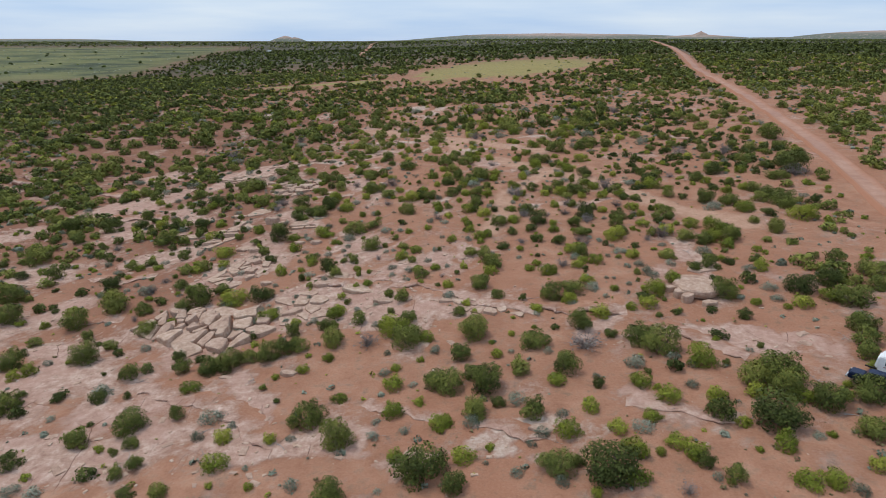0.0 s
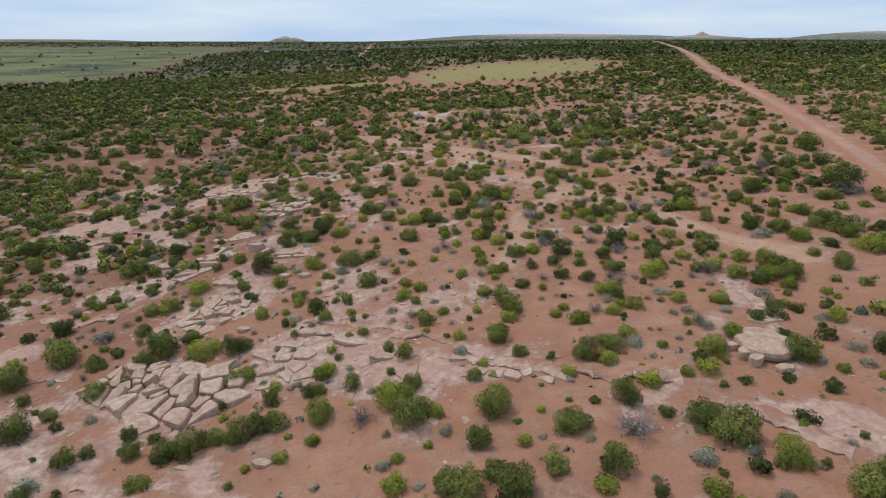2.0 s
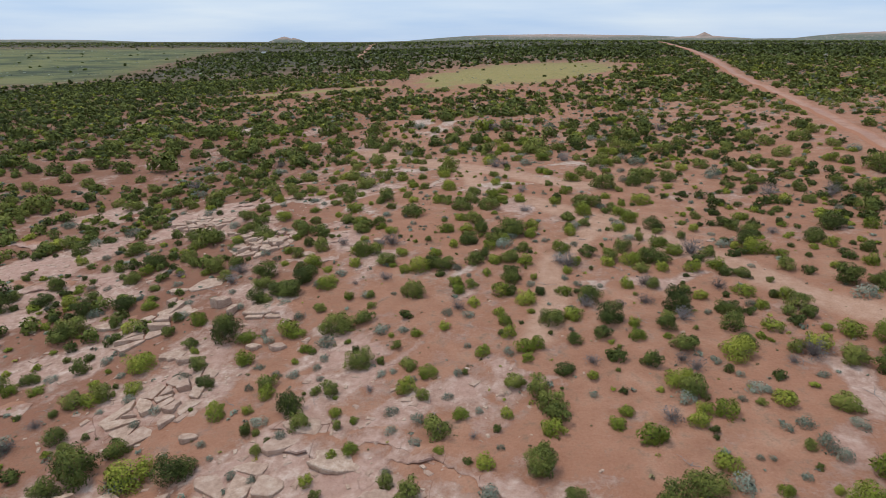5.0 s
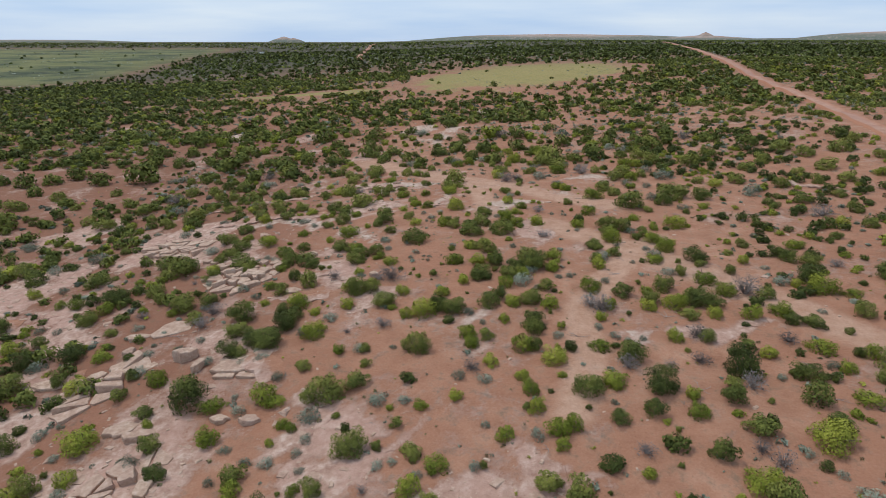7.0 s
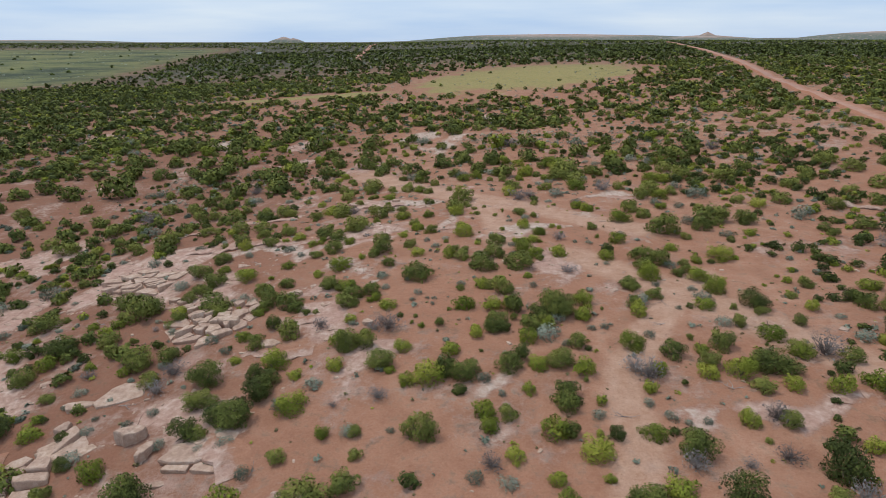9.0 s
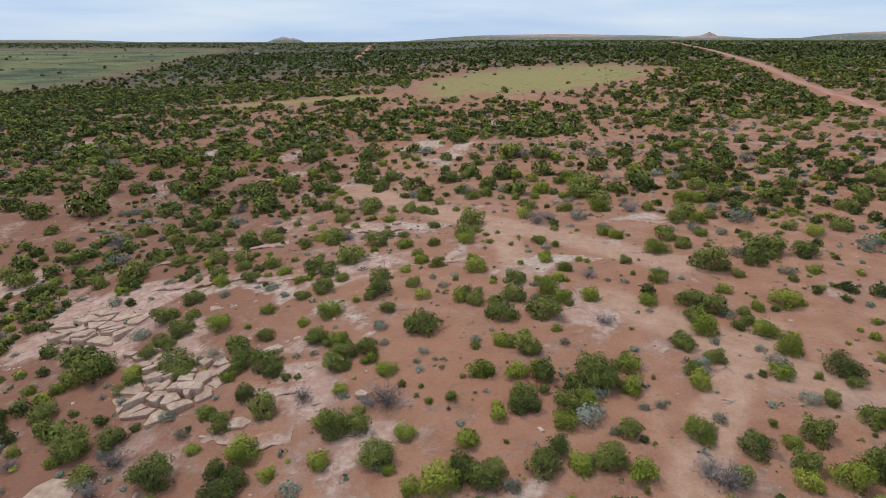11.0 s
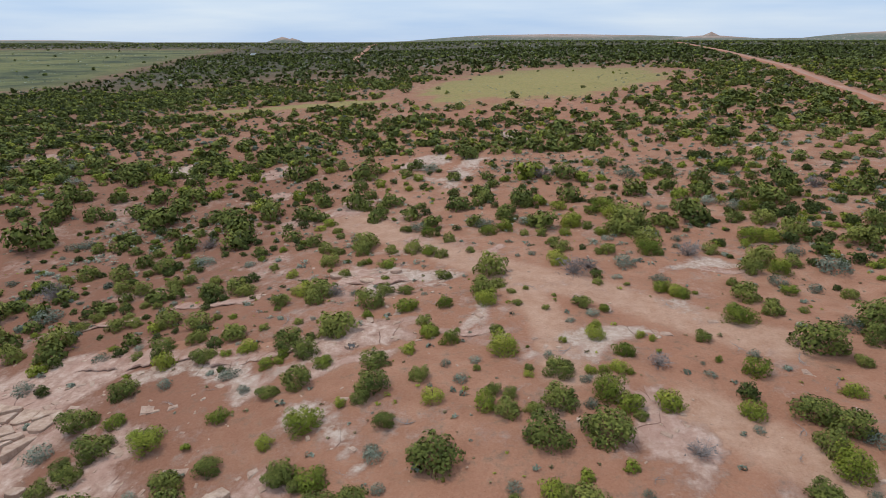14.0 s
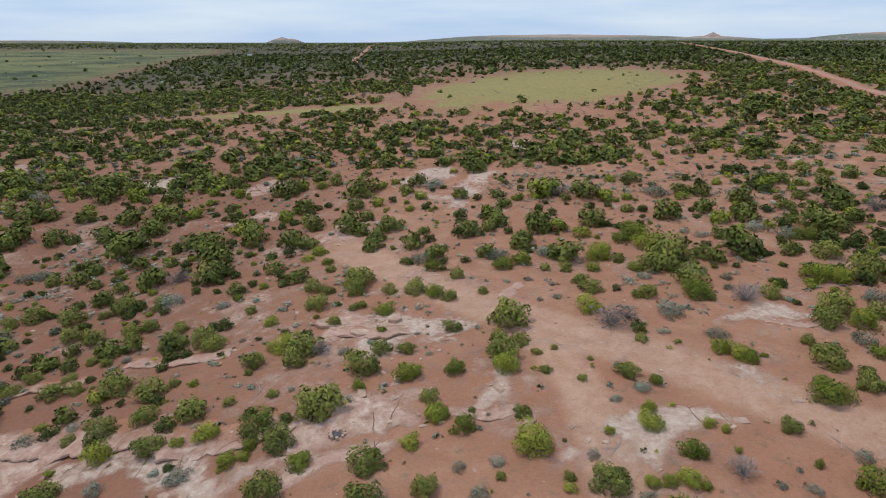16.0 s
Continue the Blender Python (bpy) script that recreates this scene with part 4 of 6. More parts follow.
JUNIPERS_S = [(16.8, 206.7, 2.3), (-91.1, 207.1, 3.5), (29.1, 207.2, 4.2), (-138.9, 207.2, 6.1), (-61.1, 207.3, 3.9), (-9.1, 207.6, 1.3), (-31, 207.8, 3.9), (35.2, 207.8, 6.7), (-113.3, 207.8, 4.6), (9.3, 208.5, 5.8), (125.9, 208.9, 4.5), (118.8, 209.3, 4.5), (99.1, 209.9, 6), (7.8, 210.1, 3.9), (-26.7, 210.2, 2), (-14.8, 210.4, 2.4), (-46, 211.7, 6.1), (-60.9, 211.9, 2.9), (-2.4, 212.1, 3.4), (-55.9, 212.3, 5.8), (-35.8, 212.5, 4.1), (-10.5, 212.8, 4.5), (3.1, 213.7, 3.5), (67.5, 213.7, 6.1), (-66.1, 213.9, 3.1), (35, 214, 3.5), (52.6, 214, 6.1), (-44.6, 214.2, 3.5), (56.7, 215.7, 4.1), (-51.9, 215.8, 2.1), (50.6, 215.9, 6.2), (-70.3, 216.3, 3.9)]
JUNIPERS_T = [(-74.7, 216.4, 3), (-121.8, 216.6, 6.3), (3.9, 216.9, 4.2), (-128.8, 217, 5.4), (-14.3, 217.9, 4.3), (-21, 218.3, 4.3), (-101.3, 218.5, 7), (-115.1, 218.7, 6.4), (-38.5, 219.2, 2.6), (48.9, 219.3, 2.6), (-69.2, 219.5, 3.8), (-90, 219.8, 9.6), (-56, 219.9, 2.9), (-48.3, 220.4, 6.6), (7.7, 220.4, 2.6), (-61.8, 220.5, 3.8), (7.4, 221, 5.5), (-136.2, 221.1, 7.1), (-153, 221.2, 6.5), (-142.3, 221.5, 6.5), (42.5, 221.6, 5.5), (-5.2, 221.9, 5.5), (-20.5, 222.7, 3.8), (-1.2, 222.8, 3.3), (-33, 222.9, 4.5), (-50.4, 223.4, 6.8), (-110.6, 223.6, 6.5), (17.1, 223.8, 5.6), (-12.6, 224.4, 2.7), (30.1, 224.4, 5.6), (59.5, 224.7, 6.7), (-36.5, 224.9, 5.1)]
JUNIPERS_U = [(50.9, 224.9, 4), (7, 225.4, 3.9), (55.6, 225.5, 1.6), (0.5, 225.7, 5), (37.4, 226.7, 4.6), (-24, 226.9, 3.5), (-44.1, 227.9, 5.9), (-68, 228, 9.5), (55, 228, 2.8), (-19, 228.2, 5.9), (-55, 228.7, 6.7), (-0.2, 229.3, 4.7), (24.6, 229.3, 2.8), (45.2, 229.4, 4.7), (-26.5, 229.7, 6.7), (-33.2, 231.5, 2.9), (-5.9, 232.1, 2.9), (-93.4, 232.3, 4.9), (-34.2, 233.3, 4.9), (62.3, 233.6, 3.6), (-85.3, 234.4, 5), (-23.9, 234.5, 3.7), (40.1, 234.6, 4.2), (-82.3, 235, 3.8), (-75.7, 235.4, 6.3), (-93.3, 235.5, 6.3), (-47.8, 236.3, 3.8), (2.5, 236.3, 3.7), (14.7, 236.5, 2.5), (37.2, 236.9, 4.5), (-67.4, 237, 6.4), (56.2, 237, 4.2)]
JUNIPERS_V = [(-122.6, 237.4, 6.9), (18.8, 237.8, 6.3), (-27.1, 241.8, 4.5), (1.9, 242, 3.7), (-147.7, 242, 7.1), (-117.3, 242, 7.1), (-52, 242.2, 4.5), (-37.8, 242.4, 5.3), (-5.6, 243.6, 4), (-75.5, 244.2, 6.8), (-67.2, 244.6, 6.8), (-85.7, 246.2, 5.5), (30.1, 246.3, 4.6), (-99, 247.8, 7), (-55.2, 248.2, 3.3), (-95.1, 248.6, 5.6), (-171.9, 248.8, 7.3), (-17, 248.9, 3.9), (-134.1, 249.1, 5.5), (-104.4, 249.4, 2.8), (-27.3, 252, 8.5), (-102, 253.5, 4.3), (-14.8, 254.5, 4.9), (-77.4, 256, 2.9), (-44.1, 256.5, 6.5), (-71.1, 256.6, 5.9), (-46.8, 256.8, 4.4), (-148.2, 258.3, 7.5), (-88.5, 259.5, 7.5), (-34.2, 259.7, 3.6), (-121.4, 260.5, 4.6), (-1.7, 262.6, 6.1)]
JUNIPERS_W = [(-83.8, 263.7, 6.8), (-74, 265, 6.2), (-59.4, 265.1, 5.6), (-92.4, 266.9, 9.5), (-111.4, 268, 4.8), (-135, 269.1, 7.9), (-117.7, 271, 7.3), (-167.9, 271.4, 8.7), (-105.3, 274.5, 5), (-157.8, 286.6, 7.1), (-205.3, 295.3, 6.5), (-205.8, 308.1, 9)]
JUNIPERS_Y = [(5.9, 152.0, 5.2), (0.6, 151.2, 4.5)]
JUNIPERS = JUNIPERS_A + JUNIPERS_B + JUNIPERS_C + JUNIPERS_D + JUNIPERS_E + JUNIPERS_F + JUNIPERS_G + JUNIPERS_H + JUNIPERS_I + JUNIPERS_J + JUNIPERS_K + JUNIPERS_L + JUNIPERS_M + JUNIPERS_N + JUNIPERS_O + JUNIPERS_P + JUNIPERS_Q + JUNIPERS_R + JUNIPERS_S + JUNIPERS_T + JUNIPERS_U + JUNIPERS_V + JUNIPERS_W + JUNIPERS_Y
GREEN_BUSHES_A = [(32.3, 38.7, 2.3), (30.2, 39, 2.9), (13, 39.5, 1.3), (36.7, 40.1, 1.8), (16.8, 41.3, 2.8), (28.5, 43.3, 0.9), (-18, 43.4, 1.1), (30.8, 43.5, 2.6), (22.9, 43.7, 2.7), (-21.8, 43.8, 1), (20, 44.2, 1.2), (17.7, 44.3, 2.6), (35.8, 44.7, 1.2), (1.9, 45.5, 2.7), (22, 45.5, 2.4), (-4.6, 46.5, 2.2), (-22.3, 46.7, 2.8), (29, 47.5, 1.6), (12.3, 47.9, 2.9), (17.2, 48, 2.3), (21, 49.4, 1.9), (-17.9, 50.2, 1.7), (36.3, 50.5, 3.2), (-0.5, 50.7, 2.6), (-23.1, 51, 2.3), (0.2, 51.2, 2.3), (15.3, 51.5, 2.4), (41.5, 51.7, 1.3), (28.2, 52, 2.6), (32.3, 52, 2.4), (23.8, 52.6, 2.7), (-5.4, 53.7, 3)]
GREEN_BUSHES_B = [(46.2, 54.4, 2), (23.3, 54.6, 1), (-2.7, 55.2, 1.7), (21.8, 55.7, 2.7), (12.8, 56.9, 2.4), (-11.9, 57.2, 2.2), (29.4, 58.5, 4), (-5.7, 59.1, 3), (-30.9, 61.6, 2.7), (-20.8, 62.9, 1.1), (-5.8, 63.1, 1.7), (6.7, 63.6, 1.7), (-17.6, 64.2, 1.9), (-2.8, 64.8, 1.3), (-55.8, 65.8, 2.1), (-14.7, 66.4, 1.8), (6.3, 66.8, 1), (-54.7, 67.3, 2.5), (8.9, 68.1, 1.2), (45.2, 69.5, 1.3), (-2.2, 69.6, 2.6), (12.1, 69.6, 1), (47.4, 70.2, 2.9), (51.6, 71, 3.1), (18.5, 71.2, 2.1), (41.9, 71.2, 1.7), (21.5, 71.5, 3), (-6.9, 72.3, 4.4), (9.7, 72.6, 0.8), (25.8, 72.8, 1.9), (28.3, 72.9, 2.7), (-5.7, 73.7, 2.3)]
GREEN_BUSHES_C = [(-8, 74.2, 2.5), (13.2, 74.7, 2.3), (21.5, 75, 0.8), (4.5, 75.1, 1.2), (30.2, 76.4, 3.5), (-21.4, 76.6, 1.8), (18.1, 76.8, 2.9), (3.4, 77.4, 1.7), (29.2, 78.2, 1.2), (-16.1, 78.4, 3.1), (25, 78.4, 1.6), (-15.5, 79.3, 2.5), (-26.1, 79.3, 3.8), (34, 79.8, 3.1), (21.9, 81.9, 2.6), (47.8, 81.9, 2.7), (-62.2, 82.1, 1.8), (-15.8, 83.8, 1.6), (0.8, 84, 2.3), (16.6, 85.8, 3), (-3.5, 86.1, 1.2), (-33.9, 86.3, 4.7), (44, 86.6, 1.6), (-14, 86.6, 1.5), (-60.6, 86.9, 1.9), (-12.2, 87.5, 2), (21.8, 87.8, 2.4), (7.8, 88.2, 2.8), (14, 88.3, 2.1), (24.8, 89, 2.6), (23, 89.3, 2.1), (31.1, 90, 2.6)]
GREEN_BUSHES_D = [(15.5, 90.2, 1.9), (3.5, 91, 1.6), (-12.4, 91.4, 1.2), (-1.2, 91.6, 2.2), (47.4, 92, 2.9), (-14.6, 92.9, 1.6), (20, 93.3, 1.1), (-28.1, 94.4, 2.7), (22.4, 94.4, 3.4), (-24.6, 94.6, 1.4), (46.5, 95.7, 3.9), (-15.1, 95.8, 0.8), (-31.5, 95.9, 0.7), (-7.3, 96.1, 2.4), (13.5, 96.2, 1.5), (-28.1, 96.3, 0.8), (-17.6, 97.1, 1.5), (-23.3, 97.4, 2.2), (-5, 98.7, 2.5), (30.6, 98.8, 4.3), (-44.8, 99.1, 2.6), (-57.5, 99.1, 1.5), (39.9, 99.2, 3.2), (48.3, 99.6, 4.6), (6.8, 100, 1.8), (-40.7, 101.1, 2.4), (44.8, 101.6, 3.3), (65.1, 101.6, 5), (1.6, 101.7, 2.2), (6.7, 101.9, 2.6), (-53.3, 102.2, 2.3), (8.2, 102.3, 2.3)]
GREEN_BUSHES_E = [(17.1, 102.4, 1), (-57, 102.7, 2.3), (42.9, 102.8, 1.7), (20.6, 103.5, 2.6), (-21.5, 103.8, 1.1), (37.1, 104.1, 2.6), (-28.2, 105, 3), (5.1, 105, 2.2), (-45.9, 105.2, 1), (-19.7, 105.5, 1.4), (20.8, 105.7, 2), (-42, 106.1, 4.2), (-20.8, 106.2, 1.7), (-6.5, 106.5, 1.7), (-15.3, 106.6, 1), (-9.7, 106.7, 1), (-2.9, 107.7, 2), (4.9, 107.9, 2.3), (-35.9, 108.2, 1.4), (58, 108.2, 4), (13.7, 108.3, 3.1), (38.3, 109.1, 2.1), (-22.4, 109.8, 2.2), (-29.4, 110, 3), (8.6, 110.2, 1.2), (4.3, 110.3, 1.8), (-23.9, 110.4, 3.3), (42.4, 111.6, 2.6), (31.9, 112.7, 2.2), (37.7, 113, 3.1), (8.2, 113.2, 3.5), (1.2, 113.3, 2.3)]
GREEN_BUSHES_F = [(17.9, 115.3, 1.5), (13.8, 115.4, 2.5), (9.1, 115.6, 1), (-38.2, 115.6, 3.2), (5.2, 116, 3), (23, 116.5, 2.3), (-48.9, 116.7, 3.3), (-0.9, 117.2, 2.3), (-16.8, 117.9, 1.8), (-1.2, 119.2, 2.7), (10.4, 120.2, 1.3), (60, 120.2, 2.9), (33.8, 120.6, 2.8), (37.7, 120.8, 3.1), (63.7, 121.3, 2.6), (29.6, 121.4, 2.4), (15.6, 121.8, 2), (-20.8, 122.2, 3.6), (-48.6, 122.4, 3.1), (3.6, 122.5, 1.7), (22.1, 123.6, 2.3), (25.6, 123.8, 3.5), (17.4, 124.6, 2.4), (-9.2, 124.9, 2.1), (-6.8, 125.2, 3.6), (9.9, 125.4, 3), (49.4, 125.8, 2.7), (5, 126.5, 3), (-63.8, 126.8, 3.3), (33.4, 126.9, 3.4), (-11, 127.3, 1.5), (46.3, 127.4, 4.2)]
GREEN_BUSHES_G = [(58.4, 127.6, 2.7), (-21.7, 127.7, 1.9), (23.3, 128.3, 2.1), (-17.3, 128.5, 2.5), (43.9, 128.9, 1.9), (16, 129.7, 3.6), (-4.3, 130, 2.6), (-24.7, 130.5, 3.7), (32.2, 130.8, 3.2), (-9.9, 131.4, 2.4), (-29.6, 131.6, 1.7), (4.5, 131.6, 2.6), (-43.4, 132.3, 1.8), (-1.3, 132.8, 2), (-17.6, 133.5, 2.7), (-1.3, 134.2, 1.5), (-48.7, 134.2, 1.8), (7.2, 134.3, 2.4), (69.1, 134.3, 3.2), (-14.6, 134.9, 1.5), (-7.8, 135.6, 1), (-55.4, 135.9, 2.9), (12, 136.3, 2.8), (-30.2, 136.5, 2.1), (19, 136.9, 2.6), (40.4, 136.9, 2.1), (-17, 138.5, 1.9), (27.8, 138.5, 3), (-61.9, 139.1, 2.8), (1.3, 139.3, 2.9), (3.5, 139.6, 2.7), (-64.9, 139.8, 2.1)]
GREEN_BUSHES_H = [(-2.5, 140, 3.3), (12.8, 140.1, 3.1), (-12.5, 141.2, 2.6), (50.8, 142.1, 3.1), (30.8, 142.3, 3.4), (-30, 142.6, 2), (-15, 143.1, 1.2), (-14.3, 143.5, 1.8), (-72, 144.4, 2.4), (-42, 144.5, 1.5), (-50.4, 144.7, 2.4), (32.6, 144.9, 1.8), (-54.4, 145.1, 2.1), (0.1, 145.2, 2.4), (-42.3, 145.9, 2.9), (30.1, 146.3, 3.8), (23.7, 147, 3.7), (-18.8, 148.1, 3.2), (63, 149.6, 3.2), (32.2, 152.1, 1.9), (-24.1, 153.4, 1.9), (36.4, 153.6, 4.2), (19.5, 154.3, 2.8), (-35.4, 154.6, 4.2), (-21.1, 155.4, 3.7), (12.5, 155.4, 3.2), (8.9, 155.5, 3.1), (-4.3, 156.1, 2.4), (7.3, 157.2, 3.6), (30.2, 157.2, 2.4), (-29.7, 157.7, 2.4), (-18, 157.7, 1.5)]
GREEN_BUSHES_I = [(-9.2, 157.8, 2.5), (-40.3, 158.3, 2.5), (10.4, 160.6, 1.1), (22.8, 160.7, 2.8), (0.4, 160.9, 1.2), (7.9, 161.2, 1.4), (6.6, 161.2, 1.4), (9.4, 161.4, 2.4), (44.7, 161.8, 2.3), (20.2, 163, 0.9), (10.8, 164.2, 2.4), (14.5, 164.4, 0.8), (84.5, 164.9, 3.3), (-21.1, 165.3, 2.6), (-1.6, 165.8, 3.8), (-27.6, 166.3, 2.2), (-26.3, 166.8, 1.3), (-12, 166.9, 2.1), (14.7, 167, 1), (5, 167.2, 1), (8.6, 167.8, 2.5), (13.6, 167.8, 1.3), (-26.2, 168.1, 1.7), (-80.8, 168.5, 2.5), (-39.9, 168.7, 3.2), (-7.4, 169, 2.5), (-33, 169.3, 1.6), (9.3, 170.1, 1.7), (-30.8, 170.7, 2.9), (-9.9, 170.9, 2.6), (-9.4, 171.1, 2), (26.3, 171.9, 4.6)]
GREEN_BUSHES_J = [(86, 173.5, 3.7), (11.4, 174.6, 1.7), (-49.4, 174.9, 1.5), (-33.8, 175, 2.5), (-69.2, 175.2, 2.2), (52.8, 175.5, 3.6), (-17.6, 176, 1.8), (-12.9, 177.8, 3.3), (-2.7, 178.3, 3.4), (-7.9, 178.6, 2.6), (22.7, 178.8, 2.2), (36.4, 179, 2.4), (24.4, 179.4, 0.9), (22, 179.7, 2.7), (-73.9, 180.7, 2.4), (20.5, 181.1, 2.5), (38.1, 185, 3.6), (-28, 186.5, 3.8), (-16.5, 187.9, 1.7), (8.6, 190.8, 3.9), (-31.4, 193.6, 2.1), (-16.7, 193.7, 3.3), (23, 193.9, 4.1), (-20, 196.2, 1.9), (43.1, 196.6, 4.2), (40.6, 197.9, 4.3), (-10.3, 198.1, 3.1), (18.2, 203, 2.7), (12.4, 203.8, 2.4), (-0.3, 206.6, 3.8), (2.8, 207.7, 3.3), (-10.8, 208, 2.9)]
GREEN_BUSHES_K = [(14.3, 208.2, 3.8), (-76.8, 208.3, 2), (14.6, 209.3, 3.9), (46.5, 211, 3.9), (22.4, 211.2, 5), (-27.8, 213.9, 2.3), (19.4, 214.3, 3.1), (-31.5, 216, 2.5), (21.8, 216.2, 5.2), (13.8, 217.6, 3.2), (-30.2, 219, 3.3), (37.9, 220.8, 4.3), (10.3, 221.4, 4.4), (35.9, 233.3, 2.9), (-48, 233.6, 5.5), (-0.9, 234.2, 3), (22, 235.3, 4.2), (26.4, 235.4, 3), (52.4, 235.7, 4.9), (-40.1, 237.4, 3.8), (-15.9, 238.6, 2.3), (5.7, 239.8, 3.1), (10.8, 240.2, 7.7), (-22.5, 242.6, 3.2), (-13.8, 244.6, 3.2), (-62.1, 245.2, 4.6), (26, 246.5, 3.2), (-70.6, 248.1, 5), (-88, 251.4, 3.4), (-61, 252.3, 2.9), (-23.2, 255.2, 3.5), (-20.1, 257, 2.9)]
GREEN_BUSHES_L = [(-56.2, 257.2, 4.1), (-37.2, 257.9, 3.6), (-41.9, 258.3, 3.6), (-80.6, 258.6, 5.1), (-62.7, 258.9, 3.6), (-99.6, 263.7, 3.7), (-113, 265.1, 4.7)]
GREEN_BUSHES_Y = []
GREEN_BUSHES = GREEN_BUSHES_A + GREEN_BUSHES_B + GREEN_BUSHES_C + GREEN_BUSHES_D + GREEN_BUSHES_E + GREEN_BUSHES_F + GREEN_BUSHES_G + GREEN_BUSHES_H + GREEN_BUSHES_I + GREEN_BUSHES_J + GREEN_BUSHES_K + GREEN_BUSHES_L + GREEN_BUSHES_Y
SAGEBRUSH_A = [(33.6, 37.5, 1.7), (23.5, 40.4, 1.3), (10.4, 41.1, 1.7), (-5.9, 42, 1), (6.7, 42.8, 1.6), (-14, 43.4, 2), (-38.9, 44.2, 2.4), (4, 44.6, 0.7), (34.5, 44.7, 1.4), (-41.5, 44.8, 2.1), (38, 45, 0.7), (-19.1, 46.1, 1), (8.5, 46.5, 1.3), (19.7, 48, 2.5), (9.8, 48.1, 2.1), (-7.1, 49.7, 1.6), (-4, 50.3, 1.3), (-15.8, 50.5, 1.2), (3, 50.7, 2.6), (12.3, 50.8, 1.6), (-26.1, 51.8, 1.9), (-7.1, 52.2, 1.2), (-23.1, 53.8, 1.5), (8, 54, 2.8), (26.8, 54.2, 1.8), (-25.8, 55.3, 3), (-45.1, 56.7, 1.3), (17.4, 57.5, 1.2), (28.3, 58, 1.7), (-3.5, 58.9, 1.3), (22.4, 59.6, 3), (35.5, 59.8, 1.2)]
SAGEBRUSH_B = [(26.8, 59.9, 2.1), (-7.1, 62, 1.9), (-42.1, 62.1, 3.2), (12.9, 63.3, 1.4), (8.5, 64.2, 1.1), (52.8, 65.2, 0.9), (-1, 66.6, 2), (-7.2, 66.9, 1.3), (-54, 70, 1.6), (44.9, 71.7, 2.1), (-42, 73.1, 1.8), (13, 73.3, 1.3), (-9.6, 74.4, 1.4), (45.5, 74.9, 2.5), (18.5, 75.7, 1.7), (-29.2, 76.1, 2), (23.3, 76.5, 1.2), (-18.7, 76.8, 1.4), (-30.3, 77.1, 1.8), (-23.1, 77.7, 1.2), (34.2, 78.4, 1.4), (-28.2, 78.8, 1.8), (-12.8, 79.4, 1.4), (22.1, 79.5, 3.1), (27.6, 79.9, 1.2), (-29.1, 80, 2.8), (-45.3, 80.1, 1.5), (0.9, 80.2, 2.3), (-10.1, 80.3, 1.1), (-25.4, 81.7, 1.3), (31.9, 81.9, 1.9), (46.2, 82.1, 2.3)]
SAGEBRUSH_C = [(-28.2, 82.2, 2), (26, 82.3, 0.8), (24.9, 82.4, 0.9), (31.4, 83.5, 2.6), (-8.4, 84.2, 1.3), (-21.1, 84.4, 1.2), (-34.6, 85.3, 2.8), (-23.4, 85.3, 1.4), (35.8, 85.8, 2), (29.2, 86.1, 1.5), (2.4, 86.2, 1), (31.1, 86.4, 2), (-5.9, 87.7, 1.7), (-26.4, 87.9, 1), (-31.5, 89, 0.9), (-8.4, 89.4, 1.5), (42.6, 89.6, 2.9), (-19.7, 89.9, 1.8), (-28, 90, 1.3), (27.3, 90.8, 1.1), (-5.7, 91, 1.8), (-50.5, 91.3, 3.5), (22.1, 91.6, 2.7), (30.4, 91.8, 1.3), (0.7, 91.9, 1.2), (-58.7, 92, 2), (29.6, 92.4, 2.5), (-8.6, 92.5, 1.7), (-54.5, 92.6, 1.4), (-22.7, 92.6, 2.3), (13, 93.5, 1.3), (37.4, 94.1, 1.5)]
SAGEBRUSH_D = [(-37.2, 94.2, 1.6), (-2.6, 94.5, 1.4), (-53.7, 94.5, 1.4), (29, 94.9, 1.3), (-75.4, 95.6, 2.8), (-35.8, 96.3, 1.5), (-42.7, 97.2, 1.2), (27.7, 97.7, 1.4), (-6.6, 97.8, 1.2), (-1.4, 98.3, 1.5), (-25.9, 99.1, 1.3), (-40.3, 99.2, 1.9), (-10.3, 99.3, 1.6), (-17.5, 99.6, 1.1), (-8.9, 99.6, 1.3), (-21, 100.9, 1.9), (-23.2, 101.4, 1.6), (4.7, 101.5, 1.9), (-18.4, 102, 1.3), (-61, 102, 2.4), (-35.3, 102.8, 2.4), (-25.9, 103.4, 1.6), (-0.1, 103.4, 1.1), (-17.8, 103.7, 1.5), (-43.8, 104.3, 1.4), (-53.3, 105, 2.3), (12.9, 105.3, 0.9), (-65.3, 106.6, 2.2), (-18.1, 106.7, 2.8), (-8.2, 107.7, 1.7), (-11.1, 108.1, 2.9), (-47.8, 108.3, 2.2)]
